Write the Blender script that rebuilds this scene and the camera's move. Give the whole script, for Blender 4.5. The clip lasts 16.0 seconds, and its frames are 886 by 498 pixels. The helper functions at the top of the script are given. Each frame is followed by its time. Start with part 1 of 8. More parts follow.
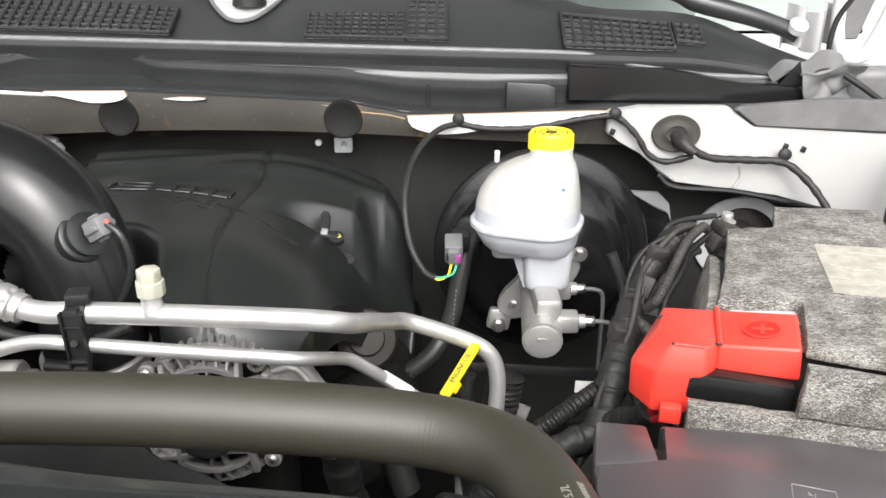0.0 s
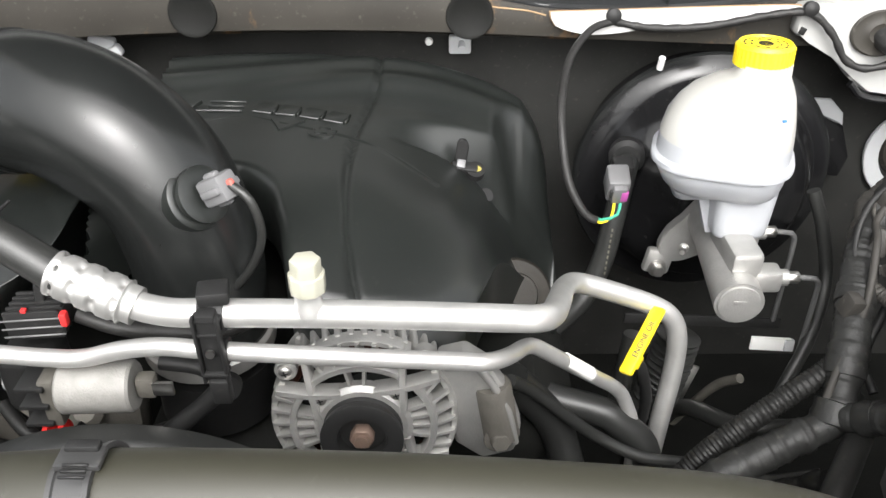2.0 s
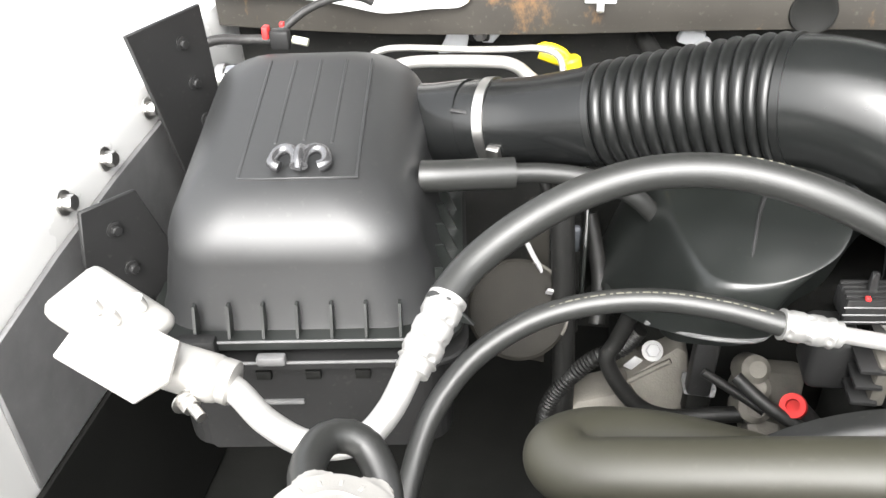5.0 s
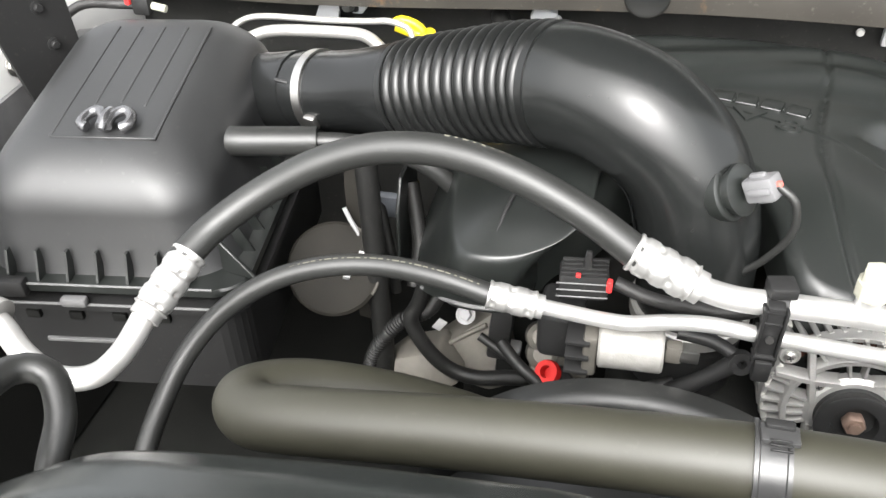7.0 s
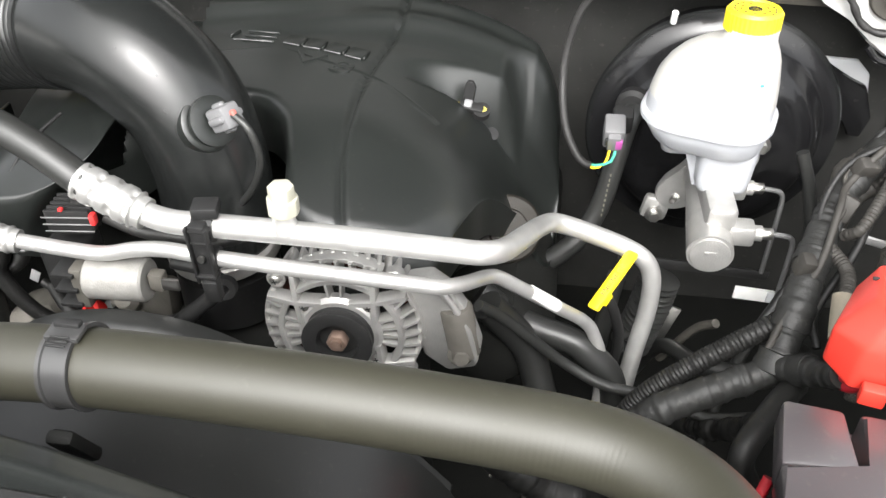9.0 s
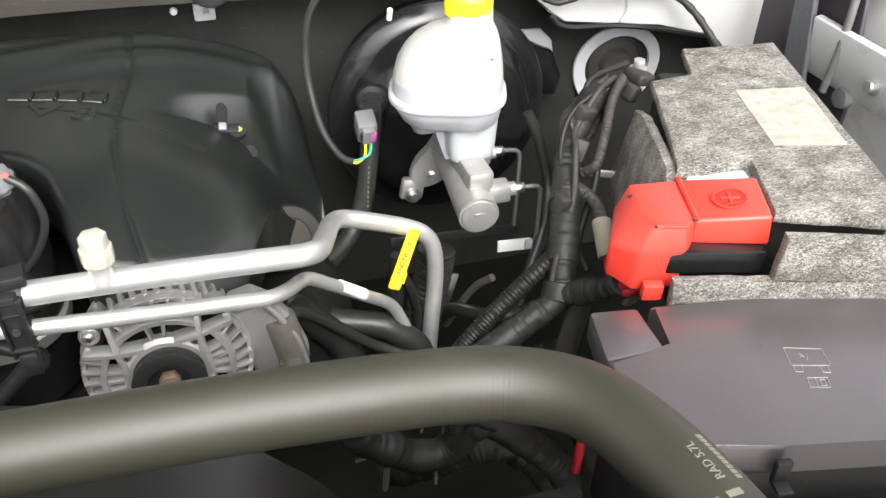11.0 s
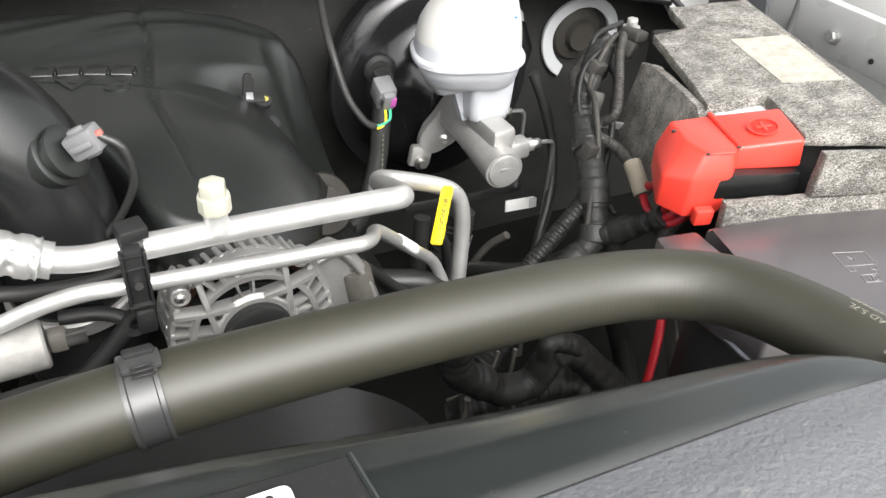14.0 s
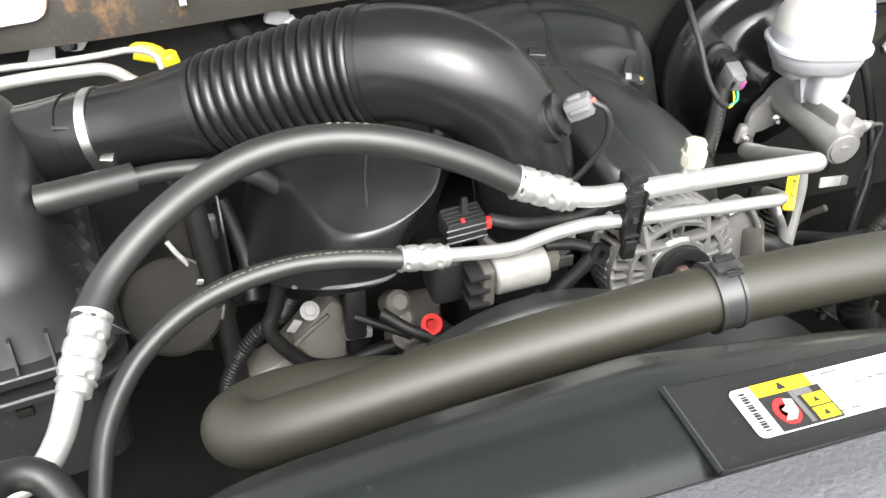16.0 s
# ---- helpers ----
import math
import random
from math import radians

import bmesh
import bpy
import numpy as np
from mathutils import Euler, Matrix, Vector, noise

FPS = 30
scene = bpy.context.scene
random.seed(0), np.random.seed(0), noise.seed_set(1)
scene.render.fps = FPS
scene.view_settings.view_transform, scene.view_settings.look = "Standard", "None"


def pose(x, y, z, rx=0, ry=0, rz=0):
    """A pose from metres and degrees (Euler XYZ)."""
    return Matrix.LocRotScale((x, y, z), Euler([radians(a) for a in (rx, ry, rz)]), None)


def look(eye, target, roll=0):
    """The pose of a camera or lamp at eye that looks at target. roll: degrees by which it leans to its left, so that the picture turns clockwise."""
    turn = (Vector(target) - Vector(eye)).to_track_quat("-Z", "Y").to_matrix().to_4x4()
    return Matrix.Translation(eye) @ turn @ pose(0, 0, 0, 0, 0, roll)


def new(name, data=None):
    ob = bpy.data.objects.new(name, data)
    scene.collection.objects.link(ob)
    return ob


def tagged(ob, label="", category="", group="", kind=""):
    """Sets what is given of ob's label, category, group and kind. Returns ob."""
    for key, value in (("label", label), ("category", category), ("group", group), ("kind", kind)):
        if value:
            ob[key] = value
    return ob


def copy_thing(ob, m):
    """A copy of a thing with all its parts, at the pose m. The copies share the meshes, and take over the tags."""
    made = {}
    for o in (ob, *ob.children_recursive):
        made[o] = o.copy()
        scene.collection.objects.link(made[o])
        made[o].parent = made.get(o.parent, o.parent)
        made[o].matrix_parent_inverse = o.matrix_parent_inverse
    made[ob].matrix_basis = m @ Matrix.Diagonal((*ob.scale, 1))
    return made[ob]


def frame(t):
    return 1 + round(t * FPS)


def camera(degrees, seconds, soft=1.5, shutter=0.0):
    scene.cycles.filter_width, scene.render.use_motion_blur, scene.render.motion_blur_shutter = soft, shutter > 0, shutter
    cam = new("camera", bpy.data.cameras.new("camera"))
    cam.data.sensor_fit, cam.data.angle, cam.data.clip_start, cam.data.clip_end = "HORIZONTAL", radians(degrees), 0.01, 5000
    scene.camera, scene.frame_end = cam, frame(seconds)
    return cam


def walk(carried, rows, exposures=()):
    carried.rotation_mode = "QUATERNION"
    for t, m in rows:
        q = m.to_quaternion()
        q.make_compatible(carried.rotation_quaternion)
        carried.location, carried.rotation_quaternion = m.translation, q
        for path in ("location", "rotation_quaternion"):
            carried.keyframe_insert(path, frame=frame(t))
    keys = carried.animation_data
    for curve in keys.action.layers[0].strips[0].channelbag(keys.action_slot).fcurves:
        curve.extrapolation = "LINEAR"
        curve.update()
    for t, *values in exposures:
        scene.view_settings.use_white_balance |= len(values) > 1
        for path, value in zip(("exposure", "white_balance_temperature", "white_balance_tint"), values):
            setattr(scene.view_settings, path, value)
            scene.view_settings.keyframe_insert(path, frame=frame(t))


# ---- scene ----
cam = camera(54.5, 16.0)
PATH = [
    (0.0, 0.0000, 0.0000, 1.5500, 66.00, -0.00, 0.00),
    (0.5, 0.0221, 0.0780, 1.5022, 64.67, 0.04, 0.02),
    (1.0, 0.0331, 0.1318, 1.4931, 59.91, 0.06, 0.07),
    (1.5, -0.0146, 0.1706, 1.5090, 57.86, 0.03, -0.20),
    (2.0, -0.1570, 0.2026, 1.5447, 56.47, 0.20, 0.08),
    (2.5, -0.3393, 0.2323, 1.5690, 55.39, 0.40, -0.60),
    (3.0, -0.4829, 0.2249, 1.6022, 55.07, 0.06, -2.33),
    (3.5, -0.6047, 0.2105, 1.6086, 55.27, -0.43, -3.37),
    (4.0, -0.6766, 0.1809, 1.6032, 55.46, -0.18, -2.58),
    (4.2, -0.6866, 0.1639, 1.5942, 55.45, 0.99, 0.05),
    (6.3, -0.5594, 0.1163, 1.6136, 52.10, 1.38, 12.94),
    (6.5, -0.5193, 0.1233, 1.6196, 51.86, 1.37, 12.90),
    (7.0, -0.4190, 0.1327, 1.6273, 52.12, 1.74, 13.42),
    (7.5, -0.3175, 0.1550, 1.6145, 51.71, 2.09, 13.82),
    (8.0, -0.2164, 0.1609, 1.6052, 51.40, 1.79, 13.25),
    (8.5, -0.1316, 0.1587, 1.6008, 51.24, 1.30, 12.08),
    (9.0, -0.0545, 0.1515, 1.6009, 51.06, 0.29, 7.98),
    (9.5, -0.0045, 0.1400, 1.6062, 51.32, -0.06, -0.01),
    (9.7, 0.0085, 0.1370, 1.6112, 51.36, -0.14, -2.81),
    (11.8, -0.2658, 0.0891, 1.6085, 53.23, -1.03, -20.91),
    (12.0, -0.2808, 0.0851, 1.6065, 53.42, -1.03, -21.70),
    (12.5, -0.2916, 0.0918, 1.5997, 53.79, -1.56, -23.55),
    (13.0, -0.2785, 0.1103, 1.5863, 53.76, -2.07, -24.87),
    (13.5, -0.3003, 0.1172, 1.5809, 53.58, -2.42, -25.46),
    (14.0, -0.3330, 0.1172, 1.5740, 53.44, -2.54, -25.65),
    (14.5, -0.3870, 0.1232, 1.5731, 53.27, -2.68, -25.74),
    (15.0, -0.4592, 0.1263, 1.5830, 53.19, -2.23, -24.71),
    (15.5, -0.5384, 0.1197, 1.6079, 52.94, -0.92, -21.50),
    (16.0, -0.6549, 0.0795, 1.6298, 52.63, -0.01, -17.33),
]
walk(cam, [(t, pose(x, y, z, rx, ry, rz)) for t, x, y, z, rx, ry, rz in PATH], [(0.0, 0.93), (1.5, 0.93), (2.5, 1.51), (3.2, 1.96), (4.2, 2.16), (6.3, 1.36), (6.8, 1.56), (7.5, 1.76), (8.5, 1.61), (9.7, 1.31), (11.8, 1.17), (13.5, 1.18), (15.0, 1.26), (15.5, 1.23), (16.0, 1.53)])

# world: bright overcast daylight round an open engine bay
SUN_UP, SUN_TURN = 45.0, 180.0
world = bpy.data.worlds.new("overcast")
scene.world = world
world.use_nodes = True
wt = world.node_tree
sky = wt.nodes.new("ShaderNodeTexSky")
sky.sky_type = "NISHITA"
sky.sun_disc = False
sky.sun_elevation, sky.sun_rotation = radians(SUN_UP), radians(SUN_TURN)
sky.air_density, sky.dust_density, sky.ozone_density = 1.0, 6.0, 1.0
soften = wt.nodes.new("ShaderNodeHueSaturation")
soften.inputs["Saturation"].default_value = 0.12
wt.links.new(sky.outputs[0], soften.inputs["Color"])
# an even overcast
aim = wt.nodes.new("ShaderNodeTexCoord")
split = wt.nodes.new("ShaderNodeSeparateXYZ")
wt.links.new(aim.outputs["Generated"], split.inputs[0])
grade = wt.nodes.new("ShaderNodeMapRange")
grade.inputs[3].default_value, grade.inputs[4].default_value = 1.30, 1.62
wt.links.new(split.outputs["Z"], grade.inputs[0])
dome = wt.nodes.new("ShaderNodeVectorMath")
dome.operation = "SCALE"
wt.links.new(soften.outputs[0], dome.inputs[0])
wt.links.new(grade.outputs[0], dome.inputs["Scale"])
wt.links.new(dome.outputs[0], wt.nodes["Background"].inputs[0])
wt.nodes["Background"].inputs[1].default_value = 0.15
sun = bpy.data.lights.new("sun", "SUN")
sun.energy, sun.angle, sun.color = 0.9, radians(100), (1.0, 0.97, 0.92)
sun_ob = new("sun", sun)
up_, turn_ = radians(SUN_UP), radians(SUN_TURN)
sun_ob.matrix_world = look((6 * math.sin(turn_) * math.cos(up_), 6 * math.cos(turn_) * math.cos(up_), 1 + 6 * math.sin(up_)), (0, 0, 1))

# ---- materials ----
def material(name, color, rough=0.5, metal=0.0, grain=0.0, grain_scale=900.0, stain=0.15, stain_scale=14.0,
             dust=0.0, spec=0.5, coat=0.0, bump=0.0, sub=0.0, tint=None, depth=0.0006):
    """Principled paint, plastic, rubber or metal: stains at a large scale, grain at a small one, dust specks."""
    m = bpy.data.materials.new(name)
    m.use_nodes = True
    t = m.node_tree
    b = t.nodes["Principled BSDF"]
    co = t.nodes.new("ShaderNodeTexCoord")
    big = t.nodes.new("ShaderNodeTexNoise")
    big.inputs["Scale"].default_value, big.inputs["Detail"].default_value = stain_scale, 6.0
    t.links.new(co.outputs["Object"], big.inputs["Vector"])
    small = t.nodes.new("ShaderNodeTexNoise")
    small.inputs["Scale"].default_value, small.inputs["Detail"].default_value = grain_scale, 3.0
    t.links.new(co.outputs["Object"], small.inputs["Vector"])
    mix = t.nodes.new("ShaderNodeMix")
    mix.data_type = "RGBA"
    lo = [c * (1 - stain) for c in color]
    hi = [min(1.0, c * (1 + stain)) for c in (tint or color)]
    mix.inputs[6].default_value, mix.inputs[7].default_value = (*lo, 1), (*hi, 1)
    t.links.new(big.outputs["Fac"], mix.inputs[0])
    out = mix.outputs[2]
    if dust:
        ramp = t.nodes.new("ShaderNodeMapRange")
        ramp.inputs[1].default_value, ramp.inputs[2].default_value = 0.62, 0.85
        speck = t.nodes.new("ShaderNodeTexNoise")
        speck.inputs["Scale"].default_value, speck.inputs["Detail"].default_value = 160.0, 5.0
        t.links.new(co.outputs["Object"], speck.inputs["Vector"])
        t.links.new(speck.outputs["Fac"], ramp.inputs[0])
        mul = t.nodes.new("ShaderNodeMath")
        mul.operation = "MULTIPLY"
        mul.inputs[1].default_value = dust
        t.links.new(ramp.outputs[0], mul.inputs[0])
        mix2 = t.nodes.new("ShaderNodeMix")
        mix2.data_type = "RGBA"
        mix2.inputs[7].default_value = (0.34, 0.32, 0.28, 1)
        t.links.new(mul.outputs[0], mix2.inputs[0])
        t.links.new(out, mix2.inputs[6])
        out = mix2.outputs[2]
    t.links.new(out, b.inputs["Base Color"])
    rr = t.nodes.new("ShaderNodeMapRange")
    rr.inputs[3].default_value, rr.inputs[4].default_value = max(0.03, rough - 0.045), min(1.0, rough + 0.045)
    t.links.new(big.outputs["Fac"], rr.inputs[0])
    t.links.new(rr.outputs[0], b.inputs["Roughness"])
    b.inputs["Metallic"].default_value = metal
    b.inputs["Specular IOR Level"].default_value = spec
    b.inputs["Coat Weight"].default_value = coat
    if sub:
        b.inputs["Subsurface Weight"].default_value = sub
        b.inputs["Subsurface Radius"].default_value = (0.02, 0.02, 0.018)
    if grain:
        bp = t.nodes.new("ShaderNodeBump")
        bp.inputs["Strength"].default_value, bp.inputs["Distance"].default_value = grain, depth
        t.links.new(small.outputs["Fac"], bp.inputs["Height"])
        last = bp.outputs[0]
        if bump:
            b2 = t.nodes.new("ShaderNodeBump")
            b2.inputs["Strength"].default_value, b2.inputs["Distance"].default_value = bump, 0.004
            t.links.new(big.outputs["Fac"], b2.inputs["Height"])
            t.links.new(last, b2.inputs["Normal"])
            last = b2.outputs[0]
        t.links.new(last, b.inputs["Normal"])
    return m


def felt_material():
    """Pressed grey felt: pale and dark fibres, matted in two directions."""
    m = bpy.data.materials.new("grey_felt")
    m.use_nodes = True
    t = m.node_tree
    b = t.nodes["Principled BSDF"]
    co = t.nodes.new("ShaderNodeTexCoord")
    facs = []
    for turn, stretch in ((0.35, (110, 700, 480)), (-0.75, (120, 700, 480)), (1.25, (130, 760, 480))):
        mp = t.nodes.new("ShaderNodeMapping")
        mp.inputs["Rotation"].default_value = (0.25, 0.2, turn)
        mp.inputs["Scale"].default_value = stretch
        n = t.nodes.new("ShaderNodeTexNoise")
        n.inputs["Scale"].default_value, n.inputs["Detail"].default_value, n.inputs["Roughness"].default_value = 1.0, 5.0, 0.72
        n.inputs["Distortion"].default_value = 2.2
        t.links.new(co.outputs["Object"], mp.inputs[0])
        t.links.new(mp.outputs[0], n.inputs["Vector"])
        facs.append(n.outputs["Fac"])
    top = t.nodes.new("ShaderNodeMath")
    top.operation = "MAXIMUM"
    t.links.new(facs[0], top.inputs[0])
    t.links.new(facs[1], top.inputs[1])
    facs = [top.outputs[0], facs[2]]
    blot = t.nodes.new("ShaderNodeTexNoise")
    blot.inputs["Scale"].default_value, blot.inputs["Detail"].default_value = 45.0, 6.0
    t.links.new(co.outputs["Object"], blot.inputs["Vector"])
    av = t.nodes.new("ShaderNodeMath")
    av.operation = "ADD"
    t.links.new(facs[0], av.inputs[0])
    t.links.new(facs[1], av.inputs[1])
    av2 = t.nodes.new("ShaderNodeMath")
    av2.operation = "MULTIPLY_ADD"
    av2.inputs[1].default_value = 0.30
    t.links.new(blot.outputs["Fac"], av2.inputs[0])
    t.links.new(av.outputs[0], av2.inputs[2])
    rp = t.nodes.new("ShaderNodeValToRGB")
    rp.color_ramp.elements[0].position, rp.color_ramp.elements[0].color = 0.56, (0.085, 0.081, 0.073, 1)
    rp.color_ramp.elements[1].position, rp.color_ramp.elements[1].color = 0.705, (0.62, 0.595, 0.545, 1)
    e = rp.color_ramp.elements.new(0.625)
    e.color = (0.33, 0.315, 0.287, 1)
    half = t.nodes.new("ShaderNodeMath")
    half.operation = "MULTIPLY"
    half.inputs[1].default_value = 0.5
    t.links.new(av2.outputs[0], half.inputs[0])
    t.links.new(half.outputs[0], rp.inputs[0])
    t.links.new(rp.outputs[0], b.inputs["Base Color"])
    b.inputs["Roughness"].default_value = 0.95
    b.inputs["Specular IOR Level"].default_value = 0.15
    bp = t.nodes.new("ShaderNodeBump")
    bp.inputs["Strength"].default_value, bp.inputs["Distance"].default_value = 0.8, 0.0025
    t.links.new(av2.outputs[0], bp.inputs["Height"])
    t.links.new(bp.outputs[0], b.inputs["Normal"])
    return m


PLASTIC = material("black_moulded_plastic", (0.0118, 0.0134, 0.0124), 0.33, spec=0.62, grain=0.08, grain_scale=1500, stain=0.25, dust=0.04)
GLOSS = material("smooth_black_plastic", (0.0085, 0.009, 0.009), 0.22, spec=0.42, grain=0.02, stain=0.2, dust=0.02)
BROWNCAP = material("dusty_brown_casting", (0.022, 0.0195, 0.016), 0.6, spec=0.3, grain=0.3, grain_scale=300, stain=0.4, stain_scale=40, dust=0.15)
ELBOW = material("satin_black_intake_plastic", (0.010, 0.0108, 0.0105), 0.24, spec=0.48, grain=0.05, grain_scale=1500, stain=0.2, dust=0.03)
# darker copy of the taped loom, with the shade of low places in its colour
LOWTAPE = material("shaded_black_loom", (0.010, 0.010, 0.0095), 0.5, spec=0.3, grain=0.4, grain_scale=300, stain=0.4, stain_scale=70, dust=0.10)
LOOM = material("dusty_black_taped_loom", (0.017, 0.0172, 0.0165), 0.5, spec=0.35, grain=0.5, grain_scale=260, stain=0.4, stain_scale=80, bump=0.3, dust=0.20)
SATIN = material("satin_black_fan_plastic", (0.015, 0.0155, 0.0148), 0.4, spec=0.5, grain=0.1, stain=0.3, dust=0.06)
MATT = material("matt_black_plastic", (0.015, 0.015, 0.015), 0.5, spec=0.3, grain=0.3, stain=0.3, dust=0.08)
AIRBOX = material("satin_black_lid_plastic", (0.017, 0.0175, 0.0178), 0.46, spec=0.68, grain=0.10, grain_scale=1500, stain=0.2, dust=0.05)
COWL = material("weathered_black_cowl_plastic", (0.022, 0.023, 0.024), 0.32, grain=0.12, stain=0.35, dust=0.10)
FUSE = material("dusty_fuse_box_plastic", (0.056, 0.050, 0.053), 0.36, spec=1.0, coat=0.35, grain=0.2, grain_scale=1900, stain=0.25, dust=0.12)
HOSE = material("black_rubber_hose", (0.020, 0.0205, 0.0195), 0.40, spec=0.5, grain=0.2, stain=0.25, dust=0.05)
RADHOSE = material("olive_black_radiator_rubber", (0.0270, 0.0260, 0.0175), 0.52, spec=0.62, grain=0.06, stain=0.18, dust=0.03)
TAPE = material("black_harness_tape", (0.020, 0.0195, 0.019), 0.5, spec=0.35, grain=0.4, grain_scale=300, stain=0.45, bump=0.25, stain_scale=90, dust=0.12)
ALU = material("bare_aluminium_pipe", (0.57, 0.565, 0.55), 0.40, metal=0.7, grain=0.10, grain_scale=350, stain=0.22, stain_scale=45)
ALU_DULL = material("dull_aluminium", (0.44, 0.43, 0.41), 0.45, metal=0.65, grain=0.15, stain=0.2, stain_scale=40)
CAST = material("cast_aluminium", (0.42, 0.415, 0.40), 0.46, metal=0.7, grain=0.6, grain_scale=500, stain=0.25, stain_scale=50)
ZINC = material("pale_bright_zinc", (0.42, 0.42, 0.41), 0.42, metal=0.7, grain=0.2, stain=0.25, stain_scale=60)
STEEL = material("zinc_plated_steel", (0.55, 0.54, 0.52), 0.35, metal=1.0, grain=0.1, stain=0.3)
MOTORCAN = material("speckled_motor_can", (0.25, 0.243, 0.228), 0.6, metal=0.2, grain=0.6, grain_scale=700, stain=0.35, stain_scale=80, dust=0.1)
STRAP = material("worn_black_strap_plastic", (0.034, 0.034, 0.034), 0.36, spec=0.6, grain=0.1, stain=0.3, dust=0.1)
EMBLEM = material("smoky_chrome", (0.20, 0.20, 0.205), 0.22, metal=0.85, stain=0.3, stain_scale=90)
CHROME = material("chromed_plastic", (0.45, 0.45, 0.46), 0.08, metal=1.0, stain=0.1)
DARKSTEEL = material("black_painted_steel", (0.008, 0.008, 0.0085), 0.17, spec=0.36, stain=0.3, dust=0.04)
CASTING = material("dusty_cast_alloy", (0.17, 0.16, 0.14), 0.6, metal=0.15, spec=0.3, grain=0.6, grain_scale=400, stain=0.35, stain_scale=40)
# grimy alloy, its colour also lowered for shade deep in the bay
GRIMY = material("grimy_shaded_alloy", (0.085, 0.080, 0.070), 0.6, spec=0.2, grain=0.6, grain_scale=400, stain=0.5, stain_scale=45)
COPPER = material("varnished_copper_winding", (0.075, 0.028, 0.017), 0.45, metal=0.6, stain=0.3, stain_scale=90)
RUSTY = material("rusty_pulley_nut", (0.20, 0.14, 0.11), 0.6, metal=0.5, grain=0.5, stain=0.4, stain_scale=80)
WHITE_TANK = material("milky_white_tank_plastic", (0.36, 0.37, 0.39), 0.33, stain=0.04, sub=0.15, grain=0.05)
TANK_TOP = material("cream_white_tank_plastic", (0.385, 0.380, 0.36), 0.33, stain=0.05, sub=0.15, grain=0.05)
CREAM = material("yellowed_clear_plastic_cap", (0.37, 0.365, 0.30), 0.35, stain=0.2, sub=0.2)
YELLOW = material("yellow_plastic", (0.86, 0.66, 0.02), 0.38, stain=0.08, grain=0.1)
RED = material("red_terminal_cover_plastic", (0.68, 0.045, 0.03), 0.38, stain=0.08, grain=0.15, grain_scale=1500)
REDWIRE = material("red_cable", (0.34, 0.012, 0.02), 0.42, stain=0.2)
GREYPLUG = material("grey_connector_plastic", (0.135, 0.135, 0.138), 0.4, stain=0.1)
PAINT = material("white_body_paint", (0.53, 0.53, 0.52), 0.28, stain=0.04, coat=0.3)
HOODIN = material("black_hood_liner_felt", (0.022, 0.022, 0.022), 0.9, spec=0.1, grain=0.5, stain=0.3, dust=0.1)
PAINT_DULL = material("dusty_white_inner_paint", (0.36, 0.36, 0.35), 0.45, stain=0.15, dust=0.15)
PRIMER = material("dirty_grey_cowl_primer", (0.024, 0.0215, 0.018), 0.6, spec=0.35, grain=0.3, stain=0.55, stain_scale=9, dust=0.15, tint=(0.034, 0.031, 0.026))


def streaked(base):
    """The primer with patches of bare tan rust and dried mud."""
    m = base.copy()
    m.name = "rust_streaked_primer"
    t = m.node_tree
    b = t.nodes["Principled BSDF"]
    was = b.inputs["Base Color"].links[0].from_socket
    co = t.nodes.new("ShaderNodeTexCoord")
    mp = t.nodes.new("ShaderNodeMapping")
    mp.inputs["Scale"].default_value = (9, 9, 5)
    mp.inputs["Rotation"].default_value = (0, 0.5, 0)
    n = t.nodes.new("ShaderNodeTexNoise")
    n.inputs["Scale"].default_value, n.inputs["Detail"].default_value, n.inputs["Roughness"].default_value = 1.6, 9.0, 0.72
    rg = t.nodes.new("ShaderNodeMapRange")
    rg.inputs[1].default_value, rg.inputs[2].default_value, rg.inputs[4].default_value = 0.575, 0.70, 0.7
    mx = t.nodes.new("ShaderNodeMix")
    mx.data_type = "RGBA"
    mx.inputs[7].default_value = (0.20, 0.110, 0.045, 1)
    t.links.new(co.outputs["Object"], mp.inputs[0])
    t.links.new(mp.outputs[0], n.inputs["Vector"])
    t.links.new(n.outputs["Fac"], rg.inputs[0])
    t.links.new(rg.outputs[0], mx.inputs[0])
    t.links.new(was, mx.inputs[6])
    t.links.new(mx.outputs[2], b.inputs["Base Color"])
    return m


STREAKED = streaked(PRIMER)
TAN = material("bare_tan_sealer", (0.30, 0.20, 0.11), 0.6, stain=0.3, stain_scale=40)
GASKET = material("pale_grey_foam_gasket", (0.45, 0.46, 0.47), 0.8, grain=0.4, stain=0.12)
FOLD = material("pale_grey_folded_sheet", (0.36, 0.36, 0.36), 0.5, stain=0.2, stain_scale=30)
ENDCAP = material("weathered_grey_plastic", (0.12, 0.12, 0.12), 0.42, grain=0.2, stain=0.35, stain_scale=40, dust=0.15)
DUSTY = material("dusty_convoluted_loom", (0.032, 0.030, 0.027), 0.6, spec=0.3, grain=0.3, stain=0.5, stain_scale=70, dust=0.25)
INSUL = material("dark_firewall_insulation", (0.0185, 0.0186, 0.0174), 0.8, spec=0.2, grain=0.6, stain=0.6, stain_scale=18, dust=0.10)
# near-black plastic, also on sheets and discs that stand for shade
DEEP = material("near_black_plastic", (0.009, 0.0092, 0.0085), 0.6, spec=0.15, grain=0.3, stain=0.4)
# grime, with the shade of the bay's depth put into the colour
BLOCK = material("grimy_shaded_block", (0.011, 0.0113, 0.0103), 0.7, spec=0.15, grain=0.7, stain=0.5, stain_scale=25)
